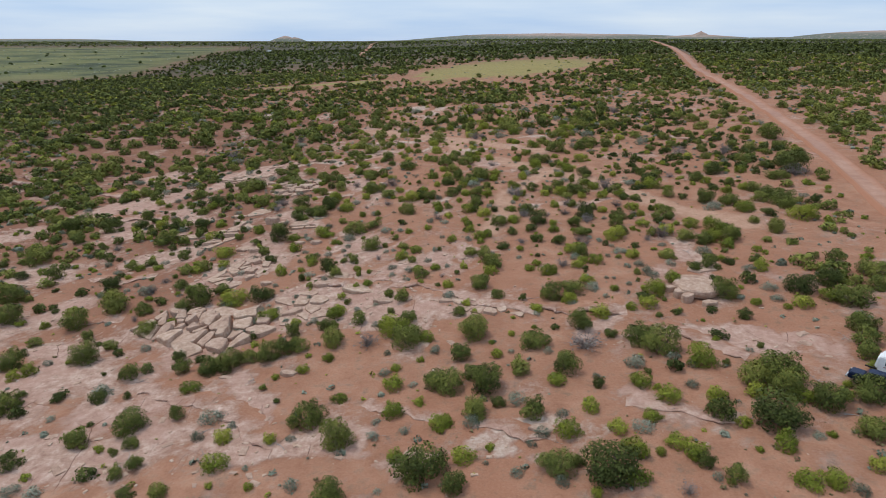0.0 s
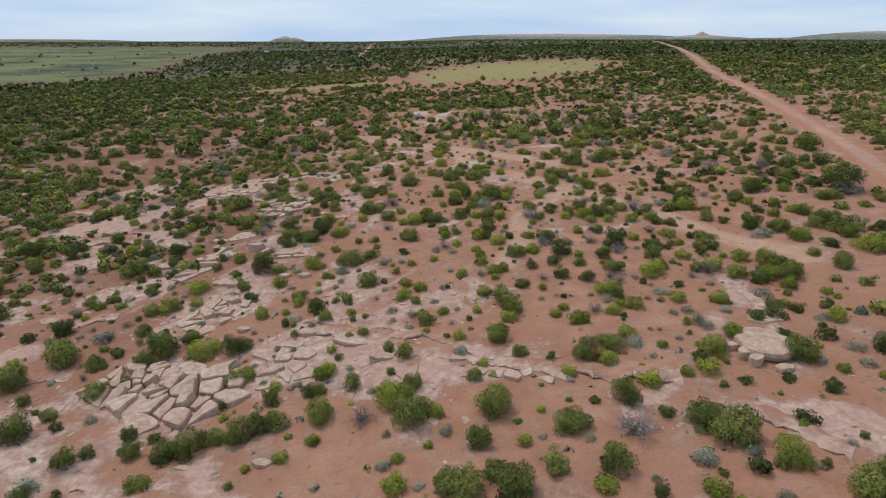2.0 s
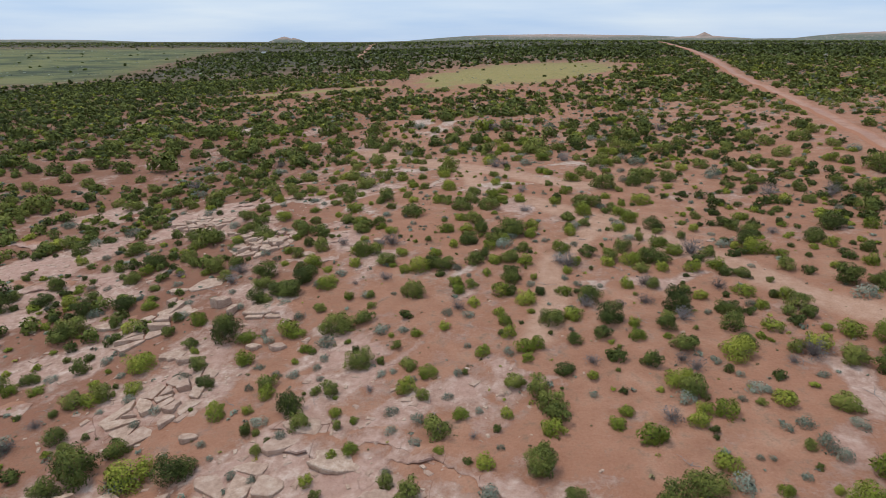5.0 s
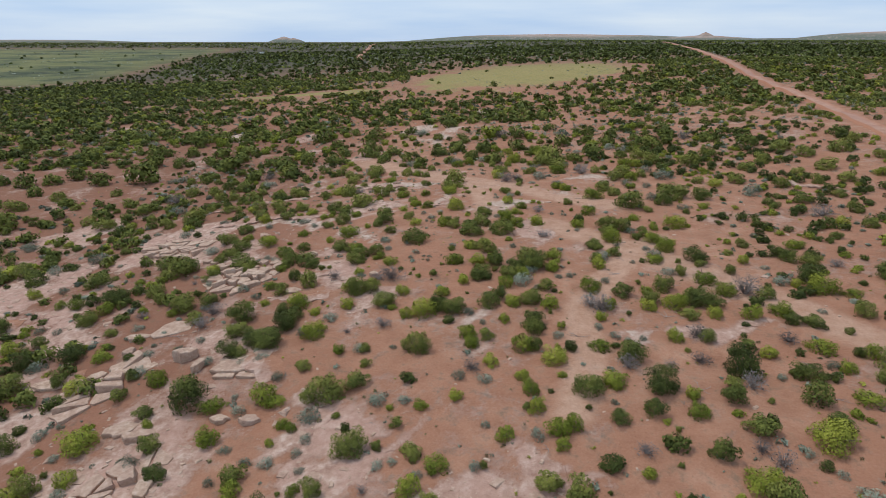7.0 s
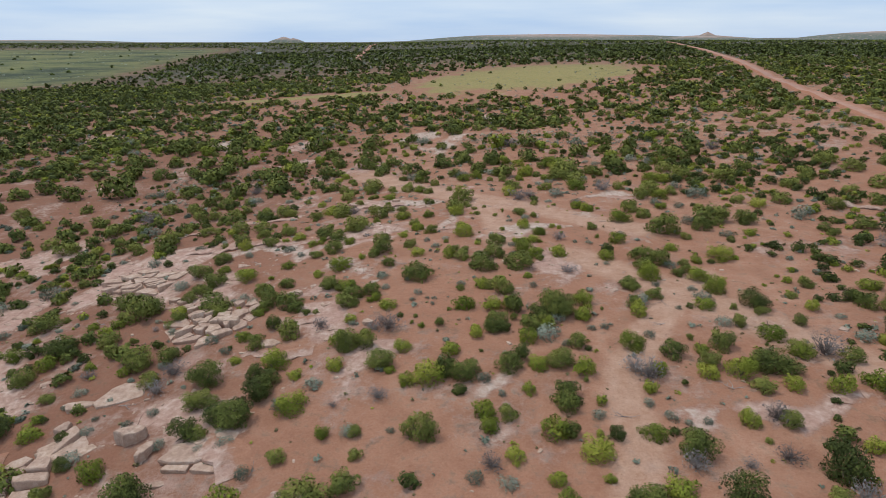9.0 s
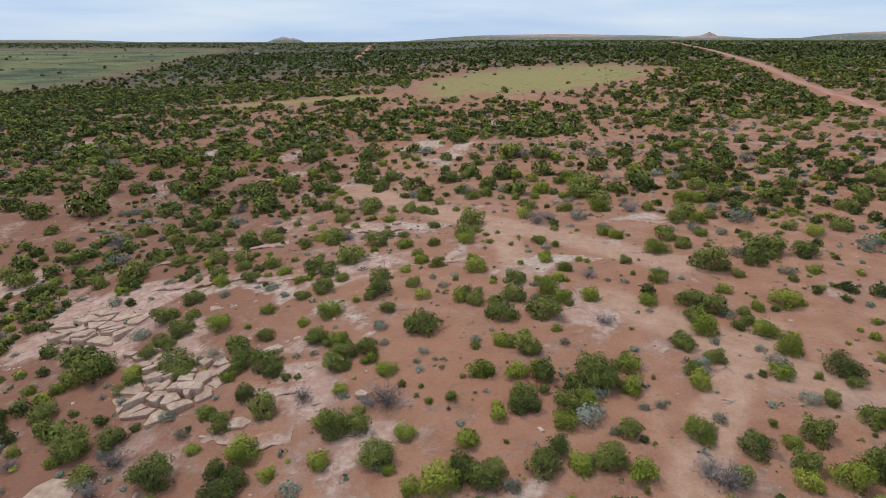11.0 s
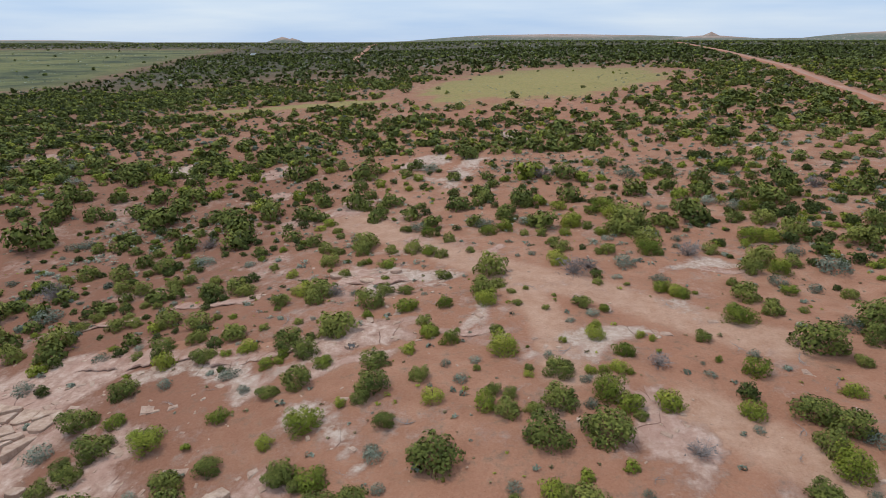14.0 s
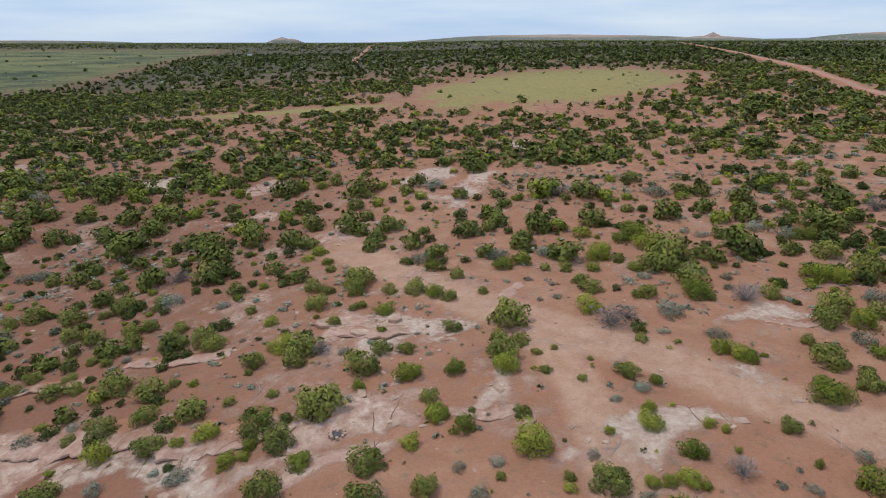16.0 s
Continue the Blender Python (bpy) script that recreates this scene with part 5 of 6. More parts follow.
SAGEBRUSH_E = [(31.1, 108.4, 1.4), (-26.3, 109.1, 2), (-46.2, 109.4, 1.2), (37.2, 109.8, 1.7), (0.3, 110.4, 2.2), (-2.5, 111.1, 1.8), (53.1, 111.2, 3.7), (-27.5, 111.5, 1.1), (-23.2, 113.9, 2), (72.7, 114.5, 2.4), (19.3, 116.8, 1.2), (17.6, 116.9, 1), (-10.2, 117.5, 1), (-28.7, 117.6, 1.5), (16.3, 117.7, 1.6), (-14.2, 118.1, 2.1), (-26.3, 118.1, 2), (-41.6, 118.1, 2.5), (9.6, 118.3, 1.6), (-33.2, 118.9, 1.7), (14.8, 119.6, 1.5), (-27.3, 119.7, 1.1), (-56.5, 121.1, 2.9), (42.9, 121.3, 1.4), (-42.3, 122.2, 1.8), (0.8, 122.2, 1.1), (-38.3, 122.7, 1.4), (-22.2, 122.8, 2.3), (-36.1, 124, 1.6), (-42.4, 124.1, 1), (-0.8, 124.6, 1.8), (-19.2, 125.6, 2.4)]
SAGEBRUSH_F = [(-47.1, 126.5, 1.3), (-46.9, 129, 2), (42.3, 129.8, 3.2), (8.9, 130.4, 1.6), (-59.9, 131.1, 1.7), (18.6, 131.4, 1.8), (-63.3, 132.2, 2.2), (6.9, 132.4, 4), (-38.9, 132.5, 1.4), (12.5, 133.6, 1.4), (14.1, 133.8, 1.4), (-31.6, 133.9, 1.7), (28.4, 134.2, 2.5), (14.9, 134.3, 0.8), (42.7, 134.8, 1.4), (8.5, 135.7, 3), (20.2, 135.7, 0.5), (-34.3, 136.7, 2.2), (-16.6, 137.5, 1.3), (24.4, 138, 0.9), (20.2, 139.6, 3.2), (28.3, 140, 2.7), (-41, 140.6, 1.9), (-6.6, 141.2, 0.9), (-9.3, 142.5, 1), (-7.3, 142.8, 0.8), (27.9, 142.8, 1.7), (69.7, 143.7, 2.4), (-90.5, 143.9, 2.9), (-8.6, 144.2, 1.4), (-44.7, 144.3, 1.2), (23.7, 144.5, 1.4)]
SAGEBRUSH_G = [(7.1, 144.7, 1.4), (-68.1, 145.9, 2), (-2.7, 146.1, 1.7), (-32.1, 146.5, 1.9), (-13.3, 146.8, 1.5), (-35, 147.2, 1.3), (-33.9, 148.1, 1.9), (27.7, 150.3, 2.6), (-14, 150.7, 2.2), (-14.4, 151.5, 1.6), (19, 152.2, 1.3), (-62.9, 154.8, 1.3), (-75.2, 155.2, 3.7), (-46.1, 155.3, 3.2), (5.5, 156, 1.7), (-69.1, 159, 4.3), (5.9, 159.8, 1.5), (18.3, 160.4, 1.4), (-6.4, 160.7, 2.1), (-28.6, 161.7, 1.6), (41.1, 161.9, 2.8), (18.4, 162.5, 0.7), (24.1, 163.6, 1.7), (-7.9, 163.6, 1.4), (-4.8, 164.1, 1.5), (-38, 164.3, 2.3), (2.9, 164.3, 1.3), (-31.2, 165, 2.7), (-56.2, 167.7, 2.6), (37.6, 169.1, 3.4), (57.6, 169.5, 4.8), (-89.3, 169.6, 3)]
SAGEBRUSH_H = [(-63.3, 170.7, 1.8), (-5, 170.8, 0.9), (-91.3, 171.2, 3), (6.7, 171.6, 1.4), (-32.5, 171.8, 1.2), (-49.7, 172.7, 2.7), (9.7, 173.5, 2.2), (-45.8, 174.1, 1.5), (-24.5, 176.5, 0.9), (39.9, 179.4, 2.6), (96.1, 181.1, 3.9), (36.2, 181.6, 3), (-10.7, 182.1, 1.1), (-20.2, 183.4, 1.6), (21.5, 184, 2.9), (45.2, 184.6, 5.3), (15.8, 184.9, 1.7), (-47.3, 187.5, 1.5), (-66.3, 187.7, 5.3), (-33.7, 189.3, 1.1), (18.1, 189.4, 3.8), (42.9, 190.3, 3.4), (3.2, 193.9, 1.1), (5.4, 194.2, 1.6), (28, 195.7, 2), (29.3, 199.2, 2.1), (18.4, 199.9, 2.6), (-40.4, 201, 2.5), (2.7, 201.3, 1.4), (25.9, 201.3, 3.9), (-82.2, 202.8, 2.4), (-49.1, 204.2, 4.3)]
SAGEBRUSH_I = [(6.6, 210.7, 3.4), (-0.8, 211, 4.4), (-12.6, 211.2, 4), (44.8, 212.6, 4), (-80.2, 213.8, 1.5), (32.3, 215.2, 2.5), (41.2, 216, 4.1), (30.4, 217.2, 2.1), (-81.2, 218.8, 3.7), (-78.7, 219.5, 4), (32.5, 237.6, 5), (-11, 251.8, 5.6), (-105.4, 260.8, 5.2), (-172.2, 263, 5.8), (-112.9, 273.7, 6.6)]
SAGEBRUSH_Y = []
SAGEBRUSH = SAGEBRUSH_A + SAGEBRUSH_B + SAGEBRUSH_C + SAGEBRUSH_D + SAGEBRUSH_E + SAGEBRUSH_F + SAGEBRUSH_G + SAGEBRUSH_H + SAGEBRUSH_I + SAGEBRUSH_Y
DEAD_BUSHES_A = [(20.5, 39, 1.6), (17.6, 64, 4.7), (-10.1, 69.5, 3.4), (-47.8, 81.7, 1.3), (-0.1, 88.1, 1), (19.5, 88.7, 2.6), (-49.5, 91.3, 2.3), (-48.8, 95, 1.9), (-11.3, 96.3, 1.2), (25, 96.6, 2.4), (35.7, 96.8, 1.4), (38.5, 97.9, 4), (24, 98.3, 2.1), (14, 98.7, 2.2), (27.5, 107.2, 2.8), (20.6, 111.2, 1.8), (16, 111.3, 2.5), (24.2, 112, 2.5), (-1, 112.6, 2.3), (-67.1, 113.8, 2.4), (35.3, 115, 2.6), (25.7, 117, 2.9), (-16.4, 121.9, 1.1), (-11.9, 122.8, 2.3), (16.2, 124.1, 3.5), (15.1, 125.4, 3), (36, 126.8, 4.3), (-37.4, 127.7, 2.8), (78.8, 128.7, 5.5), (-37, 131.2, 3.4), (-47.8, 132.2, 2.1), (53.2, 135, 2.5)]
DEAD_BUSHES_B = [(-12, 135.9, 3.6), (-13.8, 135.9, 2), (-20.7, 137.7, 2.6), (-44.1, 142.1, 1.2), (12.8, 149.3, 2.8), (72.9, 151.5, 4.3), (62.5, 154.6, 4.4), (13.8, 162.1, 2.4), (-22.9, 184.1, 2.9), (10.3, 186.8, 4.9), (12.7, 188.3, 3), (28.6, 192.3, 4), (-69.6, 195.1, 5.7), (-51.5, 212.7, 4.1), (62.9, 219.7, 4.7), (13.7, 240.4, 5.7)]
DEAD_BUSHES = DEAD_BUSHES_A + DEAD_BUSHES_B
late_junipers = stand(juniper_models, JUNIPERS, 0.02, 1.12, broad_models)
late_green = stand(green_models, GREEN_BUSHES, 0.02, 1.05, wide_models)
late_sage = stand(sage_models, SAGEBRUSH, 0.02, 1.0)
stand(dead_models, DEAD_BUSHES, 0.02, 1.0)

# ---- the rest of the scrub, out to the horizon ----
taken = np.array([(x, y) for x, y, w in JUNIPERS + GREEN_BUSHES + SAGEBRUSH + DEAD_BUSHES])
lists_of = {}
for x, y in taken:
    lists_of.setdefault((int(x // 6), int(y // 6)), []).append((x, y))


def surveyed(x, y):
    """The strip whose bushes are all placed one by one above."""
    mid, half = -0.06 * y, np.where(y < 60, 30 + 0.45 * y, 57 + 0.12 * (y - 60))
    flank = (np.abs(x + 1.3) < 0.66 * (y - 16)) & (y > 105) & (y < 232)
    return flank | ((np.abs(x - mid + 4) < np.minimum(half, 76)) & (y > 34) & (y < 262))


def vnoise(x, y, scale, seed):
    return np.array([noise.noise(Vector((a * scale, b * scale, seed))) for a, b in zip(x, y)])


def scatter(n, x0, x1, y0, y1, keep, among=False):
    x, y = rng.uniform(x0, x1, n), rng.uniform(y0, y1, n)
    ok = (surveyed(x, y) == among) & (along(x, y, ROAD) > 5.5)
    x, y = x[ok], y[ok]
    p = keep(x, y)
    ok = rng.random(len(x)) < p
    x, y = x[ok], y[ok]
    free = np.array([all((a - c) ** 2 + (b - d) ** 2 > 4 for i in (-1, 0, 1) for j in (-1, 0, 1)
                         for c, d in lists_of.get((int(a // 6) + i, int(b // 6) + j), ())) for a, b in zip(x, y)], bool)
    return x[free], y[free]


def open_ground(x, y):
    patch = smooth(-0.32, 0.12, vnoise(x, y, 0.045, 1.5)) * 0.65 + 0.35
    return patch * (1 - 0.985 * np.clip(grass_mask(x, y) * 2.4, 0, 1)) * (1 - 0.7 * rock_mask(x, y)) * (1 - bare_mask(x, y))


def grow(name, label, x, y, w, tall, templates, leaf):
    """All the given bushes as one mesh, from a few light crowns."""
    vs, fs, ns, base = [], [], [], 0
    z = land(x, y) + relief(x, y)
    pick, turn = rng.integers(len(templates), size=len(x)), rng.uniform(0, 2 * math.pi, len(x))
    for i, (v, t, soft) in enumerate(templates):
        k = np.nonzero(pick == i)[0]
        if not len(k):
            continue
        c, s = np.cos(turn[k])[:, None], np.sin(turn[k])[:, None]
        px = (v[None, :, 0] * c - v[None, :, 1] * s) * w[k][:, None] + x[k][:, None]
        py = (v[None, :, 0] * s + v[None, :, 1] * c) * w[k][:, None] + y[k][:, None]
        pz = v[None, :, 2] * (w[k] * tall[k])[:, None] + (z[k] - 0.03 * w[k])[:, None]
        vs.append(np.stack([px, py, pz], 2).reshape(-1, 3))
        ns.append(np.stack([soft[None, :, 0] * c - soft[None, :, 1] * s, soft[None, :, 0] * s + soft[None, :, 1] * c, soft[None, :, 2] + 0 * c], 2).reshape(-1, 3))
        fs.append((t[None] + (np.arange(len(k)) * len(v))[:, None, None] + base).reshape(-1, 3))
        base += len(k) * len(v)
    tagged(new(name, mesh_of(name, np.concatenate(vs), np.concatenate(fs), leaf, True, np.concatenate(ns))), label, "scrub", kind="stuff")


def light_crowns(seeds, n, size, ring, height=0.72):
    return [tufts(n, crown_lobes(s, 1.0, height, 7), size, s, ring) for s in seeds]


def sizes(n, lo, hi):
    return lo + (hi - lo) * rng.beta(1.6, 2.4, n)


for name, label, rows, leaf, seeds in (("distant_junipers", "dark green junipers dotted over red sand", late_junipers, JUNIPER, (1, 2, 3, 4)),
                                       ("distant_green_bushes", "fresh green desert bushes over red sand", late_green, FRESH, (5, 6, 7))):
    for low, high, count, size in ((0, 172, 2400, 0.030), (172, 205, 1500, 0.037), (205, 999, 600, 0.058)):
        a = np.array([row for row in rows if low <= row[1] < high])
        if len(a):
            grow(name, label, a[:, 0], a[:, 1], a[:, 2], rng.uniform(0.85, 1.2, len(a)), light_crowns(seeds, count, size, 1), leaf)


def belt(tag, n, x0, x1, y0, y1, keep, tuft_count, tuft_size, ring, big=(1.4, 4.6), fresh=0.2, among=False):
    x, y = scatter(n, x0, x1, y0, y1, keep, among)
    kind = rng.random(len(x))
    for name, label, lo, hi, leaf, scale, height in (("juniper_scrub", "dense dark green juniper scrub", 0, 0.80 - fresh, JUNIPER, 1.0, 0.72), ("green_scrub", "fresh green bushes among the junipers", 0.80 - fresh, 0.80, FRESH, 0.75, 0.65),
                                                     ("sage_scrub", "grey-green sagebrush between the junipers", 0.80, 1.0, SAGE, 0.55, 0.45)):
        k = (kind >= lo) & (kind < hi)
        if k.sum():
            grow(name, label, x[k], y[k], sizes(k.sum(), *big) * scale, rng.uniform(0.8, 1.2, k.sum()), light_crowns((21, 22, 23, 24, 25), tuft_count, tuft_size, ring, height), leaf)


near_keep = lambda x, y: open_ground(x, y) * 0.9
belt("edge", 4200, -130, 110, 15, 128, near_keep, 320, 0.075, 1, (1.2, 4.0))
belt("near", 12500, -210, 190, 30, 280, lambda x, y: near_keep(x, y) * np.where((y < 128) & (x > -130) & (x < 110), 0, 1), 190, 0.092, 1, (1.4, 4.6))
belt("middle", 18000, -270, 310, 262, 480, near_keep, 56, 0.155, 1, (1.6, 5.2))
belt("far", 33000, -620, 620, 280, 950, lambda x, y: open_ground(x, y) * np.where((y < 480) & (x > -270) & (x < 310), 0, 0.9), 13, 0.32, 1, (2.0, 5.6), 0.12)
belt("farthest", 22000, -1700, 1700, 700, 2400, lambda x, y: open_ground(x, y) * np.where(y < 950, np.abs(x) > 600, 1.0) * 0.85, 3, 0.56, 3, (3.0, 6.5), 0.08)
belt("west", 5200, -340, -60, 130, 480, lambda x, y: np.where(x < -50 - 0.22 * y, 0.75, 0) * (1 - rock_mask(x, y)) * (1 - np.clip(grass_mask(x, y) * 2.2, 0, 1)), 110, 0.115, 1, (2.2, 5.6), 0.12)
belt("east", 2600, 38, 150, 118, 250, lambda x, y: near_keep(x, y) * smooth(30, 60, x) * smooth(110, 150, y), 260, 0.078, 1, (1.2, 3.8), 0.3, True)
for inside in (True, False):
    belt("flank", 800, -125, -42, 108, 200, lambda x, y: 0.7 * (1 - rock_mask(x, y)), 300, 0.075, 1, (1.6, 4.6), 0.15, inside)
belt("between", 3100, -85, 80, 45, 262, lambda x, y: near_keep(x, y) * (0.18 + 0.3 * smooth(150, 195, y) + 0.82 * smooth(12, 45, np.abs(x + 0.06 * y))) * (1 + 0.8 * smooth(25, 45, -x)), 440, 0.065, 1, (0.9, 3.0), 0.25, True)
# Sage thickens farther out; its blue-grey also does the work of haze.
sx, sy = scatter(15000, -170, 230, 120, 430, lambda x, y: smooth(130, 200, y) * (1 - bare_mask(x, y)) * (1 - rock_mask(x, y)) * (0.25 + 0.75 * smooth(-0.1, 0.25, vnoise(x, y, 0.03, 12))) * (1 - 0.9 * np.clip(grass_mask(x, y) * 2, 0, 1)))
mx, my = scatter(9000, -80, 80, 110, 262, lambda x, y: (1 - bare_mask(x, y)) * (1 - rock_mask(x, y)) * smooth(165, 225, y) * (0.15 + 0.85 * smooth(0.0, 0.3, vnoise(x, y, 0.03, 12))), True)
sx, sy = np.concatenate([sx, mx]), np.concatenate([sy, my])
grow("grey_sage", "low grey-green sagebrush carpet between the junipers", sx, sy, sizes(len(sx), 0.6, 2.2), rng.uniform(0.6, 1.0, len(sx)), light_crowns((41, 42, 43, 44), 34, 0.115, 1, 0.42), SAGE)
vx, vy = scatter(9000, -1300, -100, 400, 1900, lambda x, y: valley_mask(x, y) * smooth(-0.1, 0.25, vnoise(x, y * 3, 0.006, 8)))
grow("valley_sage", "dark sagebrush drifts across the grassy valley", vx, vy, sizes(len(vx), 1.2, 3.0), rng.uniform(0.5, 0.9, len(vx)), light_crowns((26, 27, 28), 6, 0.36, 1, 0.5), SAGE)


# ---- rocks: boulders, slabs, ledges, rubble ----
def stone_mesh(name, seed, long, wide, high, sides=9, keel=0.5, rough=0.24):
    """A weathered block: an uneven outline, a rounded upper rim and a flat top, part sunk in the ground."""
    r = np.random.default_rng(seed)
    ang = np.sort((np.arange(sides) + r.uniform(-0.36, 0.36, sides)) * 2 * math.pi / sides)
    rad = 1 + r.uniform(-rough, rough, sides)
    rings = ((0.94, -keel), (1.03, 0.45 * high), (1.0, 0.88 * high), (0.92, high))
    verts = []
    tilt = r.uniform(-0.10, 0.10, 2)
    for s, z in rings:
        for a, d in zip(ang, rad):
            x, y = 0.5 * long * s * d * math.cos(a), 0.5 * wide * s * d * math.sin(a)
            verts.append((x, y, z + r.uniform(-0.07, 0.07) * high + tilt[0] * x + tilt[1] * y))
    verts.append((0, 0, high * 1.03))
    faces = []
    for k in range(len(rings) - 1):
        for i in range(sides):
            j = (i + 1) % sides
            a, b, c, d = k * sides + i, k * sides + j, (k + 1) * sides + j, (k + 1) * sides + i
            faces += [(a, b, c), (a, c, d)]
    top, end = (len(rings) - 1) * sides, len(verts) - 1
    faces += [(top + i, top + (i + 1) % sides, end) for i in range(sides)]
    return mesh_of(name, verts, faces, STONE)


def boulder(x, y, long, high, turn, seed):
    ob = new("boulder", stone_mesh("boulder", seed, long, long * rng.uniform(0.5, 0.72), min(high * 0.6, 1.5 if long < 3.2 else 0.45) * rng.uniform(0.8, 1.0), 9 + seed % 4))
    ob.matrix_basis = pose(x, y, floor(x, y) - 0.12, rng.uniform(-5, 5), rng.uniform(-5, 5), turn)
    return tagged(ob, "pale weathered sandstone boulder half sunk in sand", "boulder", "sandstone boulders")


BOULDERS_A = [(-19.2, 63.7, 2.0, 1.0, 10.0), (-13.0, 86.0, 5.4, 1.8, -10.0), (-19.5, 88.9, 3.7, 1.7, 20.0), (9.9, 48.8, 2.3, 0.9, 0.0), (-17.6, 91.5, 4.8, 1.5, -15.0), (-30.0, 91.2, 2.1, 1.1, 10.0), (-52.7, 117.9, 4.8, 1.4, 0.0), (-8.9, 81.1, 2.9, 0.9, 5.0), (39.3, 82.8, 4.3, 1.0, 0.0)]
BOULDERS_B = [(-41.6, 128.0, 5.7, 1.7, 22.0), (-36.4, 120.2, 2.8, 2.6, 30.0), (-34.1, 118.0, 2.1, 1.9, 80.0), (-29.1, 117.3, 5.5, 1.2, 5.0), (-43.3, 149.2, 1.6, 1.1, 0.0), (-33.3, 143.5, 3.4, 2.2, 20.0), (-43.9, 119.6, 3.8, 1.5, 25.0), (-58.2, 156.8, 2.3, 1.9, 45.0), (-57.6, 153.7, 1.5, 1.1, 0.0), (-57.1, 161.8, 3.1, 1.6, 30.0), (-28.1, 108.2, 2.1, 1.0, 0.0), (-24.6, 107.5, 2.1, 1.2, -10.0), (-38.6, 108.0, 3.2, 1.1, 30.0), (-36.2, 106.7, 3.1, 1.0, 20.0), (-45.0, 122.8, 1.7, 2.0, 60.0), (-47.0, 118.3, 2.1, 1.3, 40.0), (-45.7, 126.7, 2.8, 1.0, 30.0), (-31.2, 114.0, 1.5, 0.6, 10.0), (-26.4, 134.7, 2.3, 0.8, 0.0)]
BOULDERS_C = [(-54.9, 157.1, 3.0, 2.2, 20.0), (-38.5, 143.7, 3.0, 2.1, 35.0), (-36.5, 140.9, 2.3, 1.5, 30.0), (-33.4, 140.8, 3.0, 3.0, 0.0), (-40.2, 146.2, 2.2, 1.4, 45.0), (-45.1, 150.7, 1.7, 1.2, 0.0), (-41.6, 147.3, 1.7, 1.1, 30.0), (-26.4, 147.1, 2.4, 1.3, 30.0), (-14.5, 137.1, 1.4, 1.1, 0.0), (-28.4, 170.7, 1.0, 0.6, 0.0), (-23.7, 170.0, 2.0, 0.7, 20.0), (-23.0, 192.1, 4.3, 1.7, 0.0), (-18.9, 188.1, 2.7, 0.8, 0.0), (-15.0, 190.5, 1.7, 1.0, 10.0), (-13.5, 253.4, 3.8, 1.3, 0.0), (-6, 249.2, 2.9, 1.2, 0)]
BOULDERS = BOULDERS_A + BOULDERS_B + BOULDERS_C
for k, (x, y, long, high, turn) in enumerate(BOULDERS):
    boulder(x, y, long, high, turn, 300 + k)


def cells(points, box):
    """The convex cell of each point, cut from a box by the bisectors to the others."""
    out = []
    for i, p in enumerate(points):
        poly = [np.array(c, float) for c in box]
        for k, q in enumerate(points):
            if k == i:
                continue
            m, d = (p + q) / 2, q - p
            cut = []
            for a, b in zip(poly, poly[1:] + poly[:1]):
                fa, fb = (a - m) @ d, (b - m) @ d
                if fa <= 0:
                    cut.append(a)
                if fa * fb < 0:
                    cut.append(a + (b - a) * fa / (fa - fb))
            poly = cut
            if len(poly) < 3:
                break
        out.append(poly)
    return out


def slab_mesh(poly, high, keel, gap, r):
    """A split slab: an angular outline with worn corners, a chipped rim and a flat top."""
    c = sum(poly) / len(poly)
    ring = []
    for a, b in zip(poly, poly[1:] + poly[:1]):
        length = np.linalg.norm(b - a)
        if length < 0.25:
            ring.append((a + b) / 2)
            continue
        n = np.array([b[1] - a[1], a[0] - b[0]]) / length
        for f in ((0.12, 0.5, 0.88) if length > 1.2 else (0.2, 0.8)):
            ring.append(a + (b - a) * f - n * abs(r.normal(0, 0.05)))
    ring = [q + (c - q) / (np.linalg.norm(c - q) + 1e-6) * gap for q in ring]
    k, verts = len(ring), []
    tip = r.uniform(-0.06, 0.06, 2)
    for s, z in ((1.0, -keel), (1.02, 0.80 * high), (0.985, 0.95 * high), (0.91, high)):
        for q in ring:
            o = c + (q - c) * s
            verts.append((o[0] - c[0], o[1] - c[1], z + (r.uniform(-0.05, 0.05) * high if z > 0 else 0) + tip @ (o - c)))
    verts.append((0, 0, high * 1.02))
    faces = []
    for m in range(3):
        for i in range(k):
            j = (i + 1) % k
            faces += [(m * k + i, m * k + j, m * k + k + j), (m * k + i, m * k + k + j, m * k + k + i)]
    faces += [(3 * k + i, 3 * k + (i + 1) % k, 4 * k) for i in range(k)]
    return mesh_of("slab", verts, faces, STONE), c


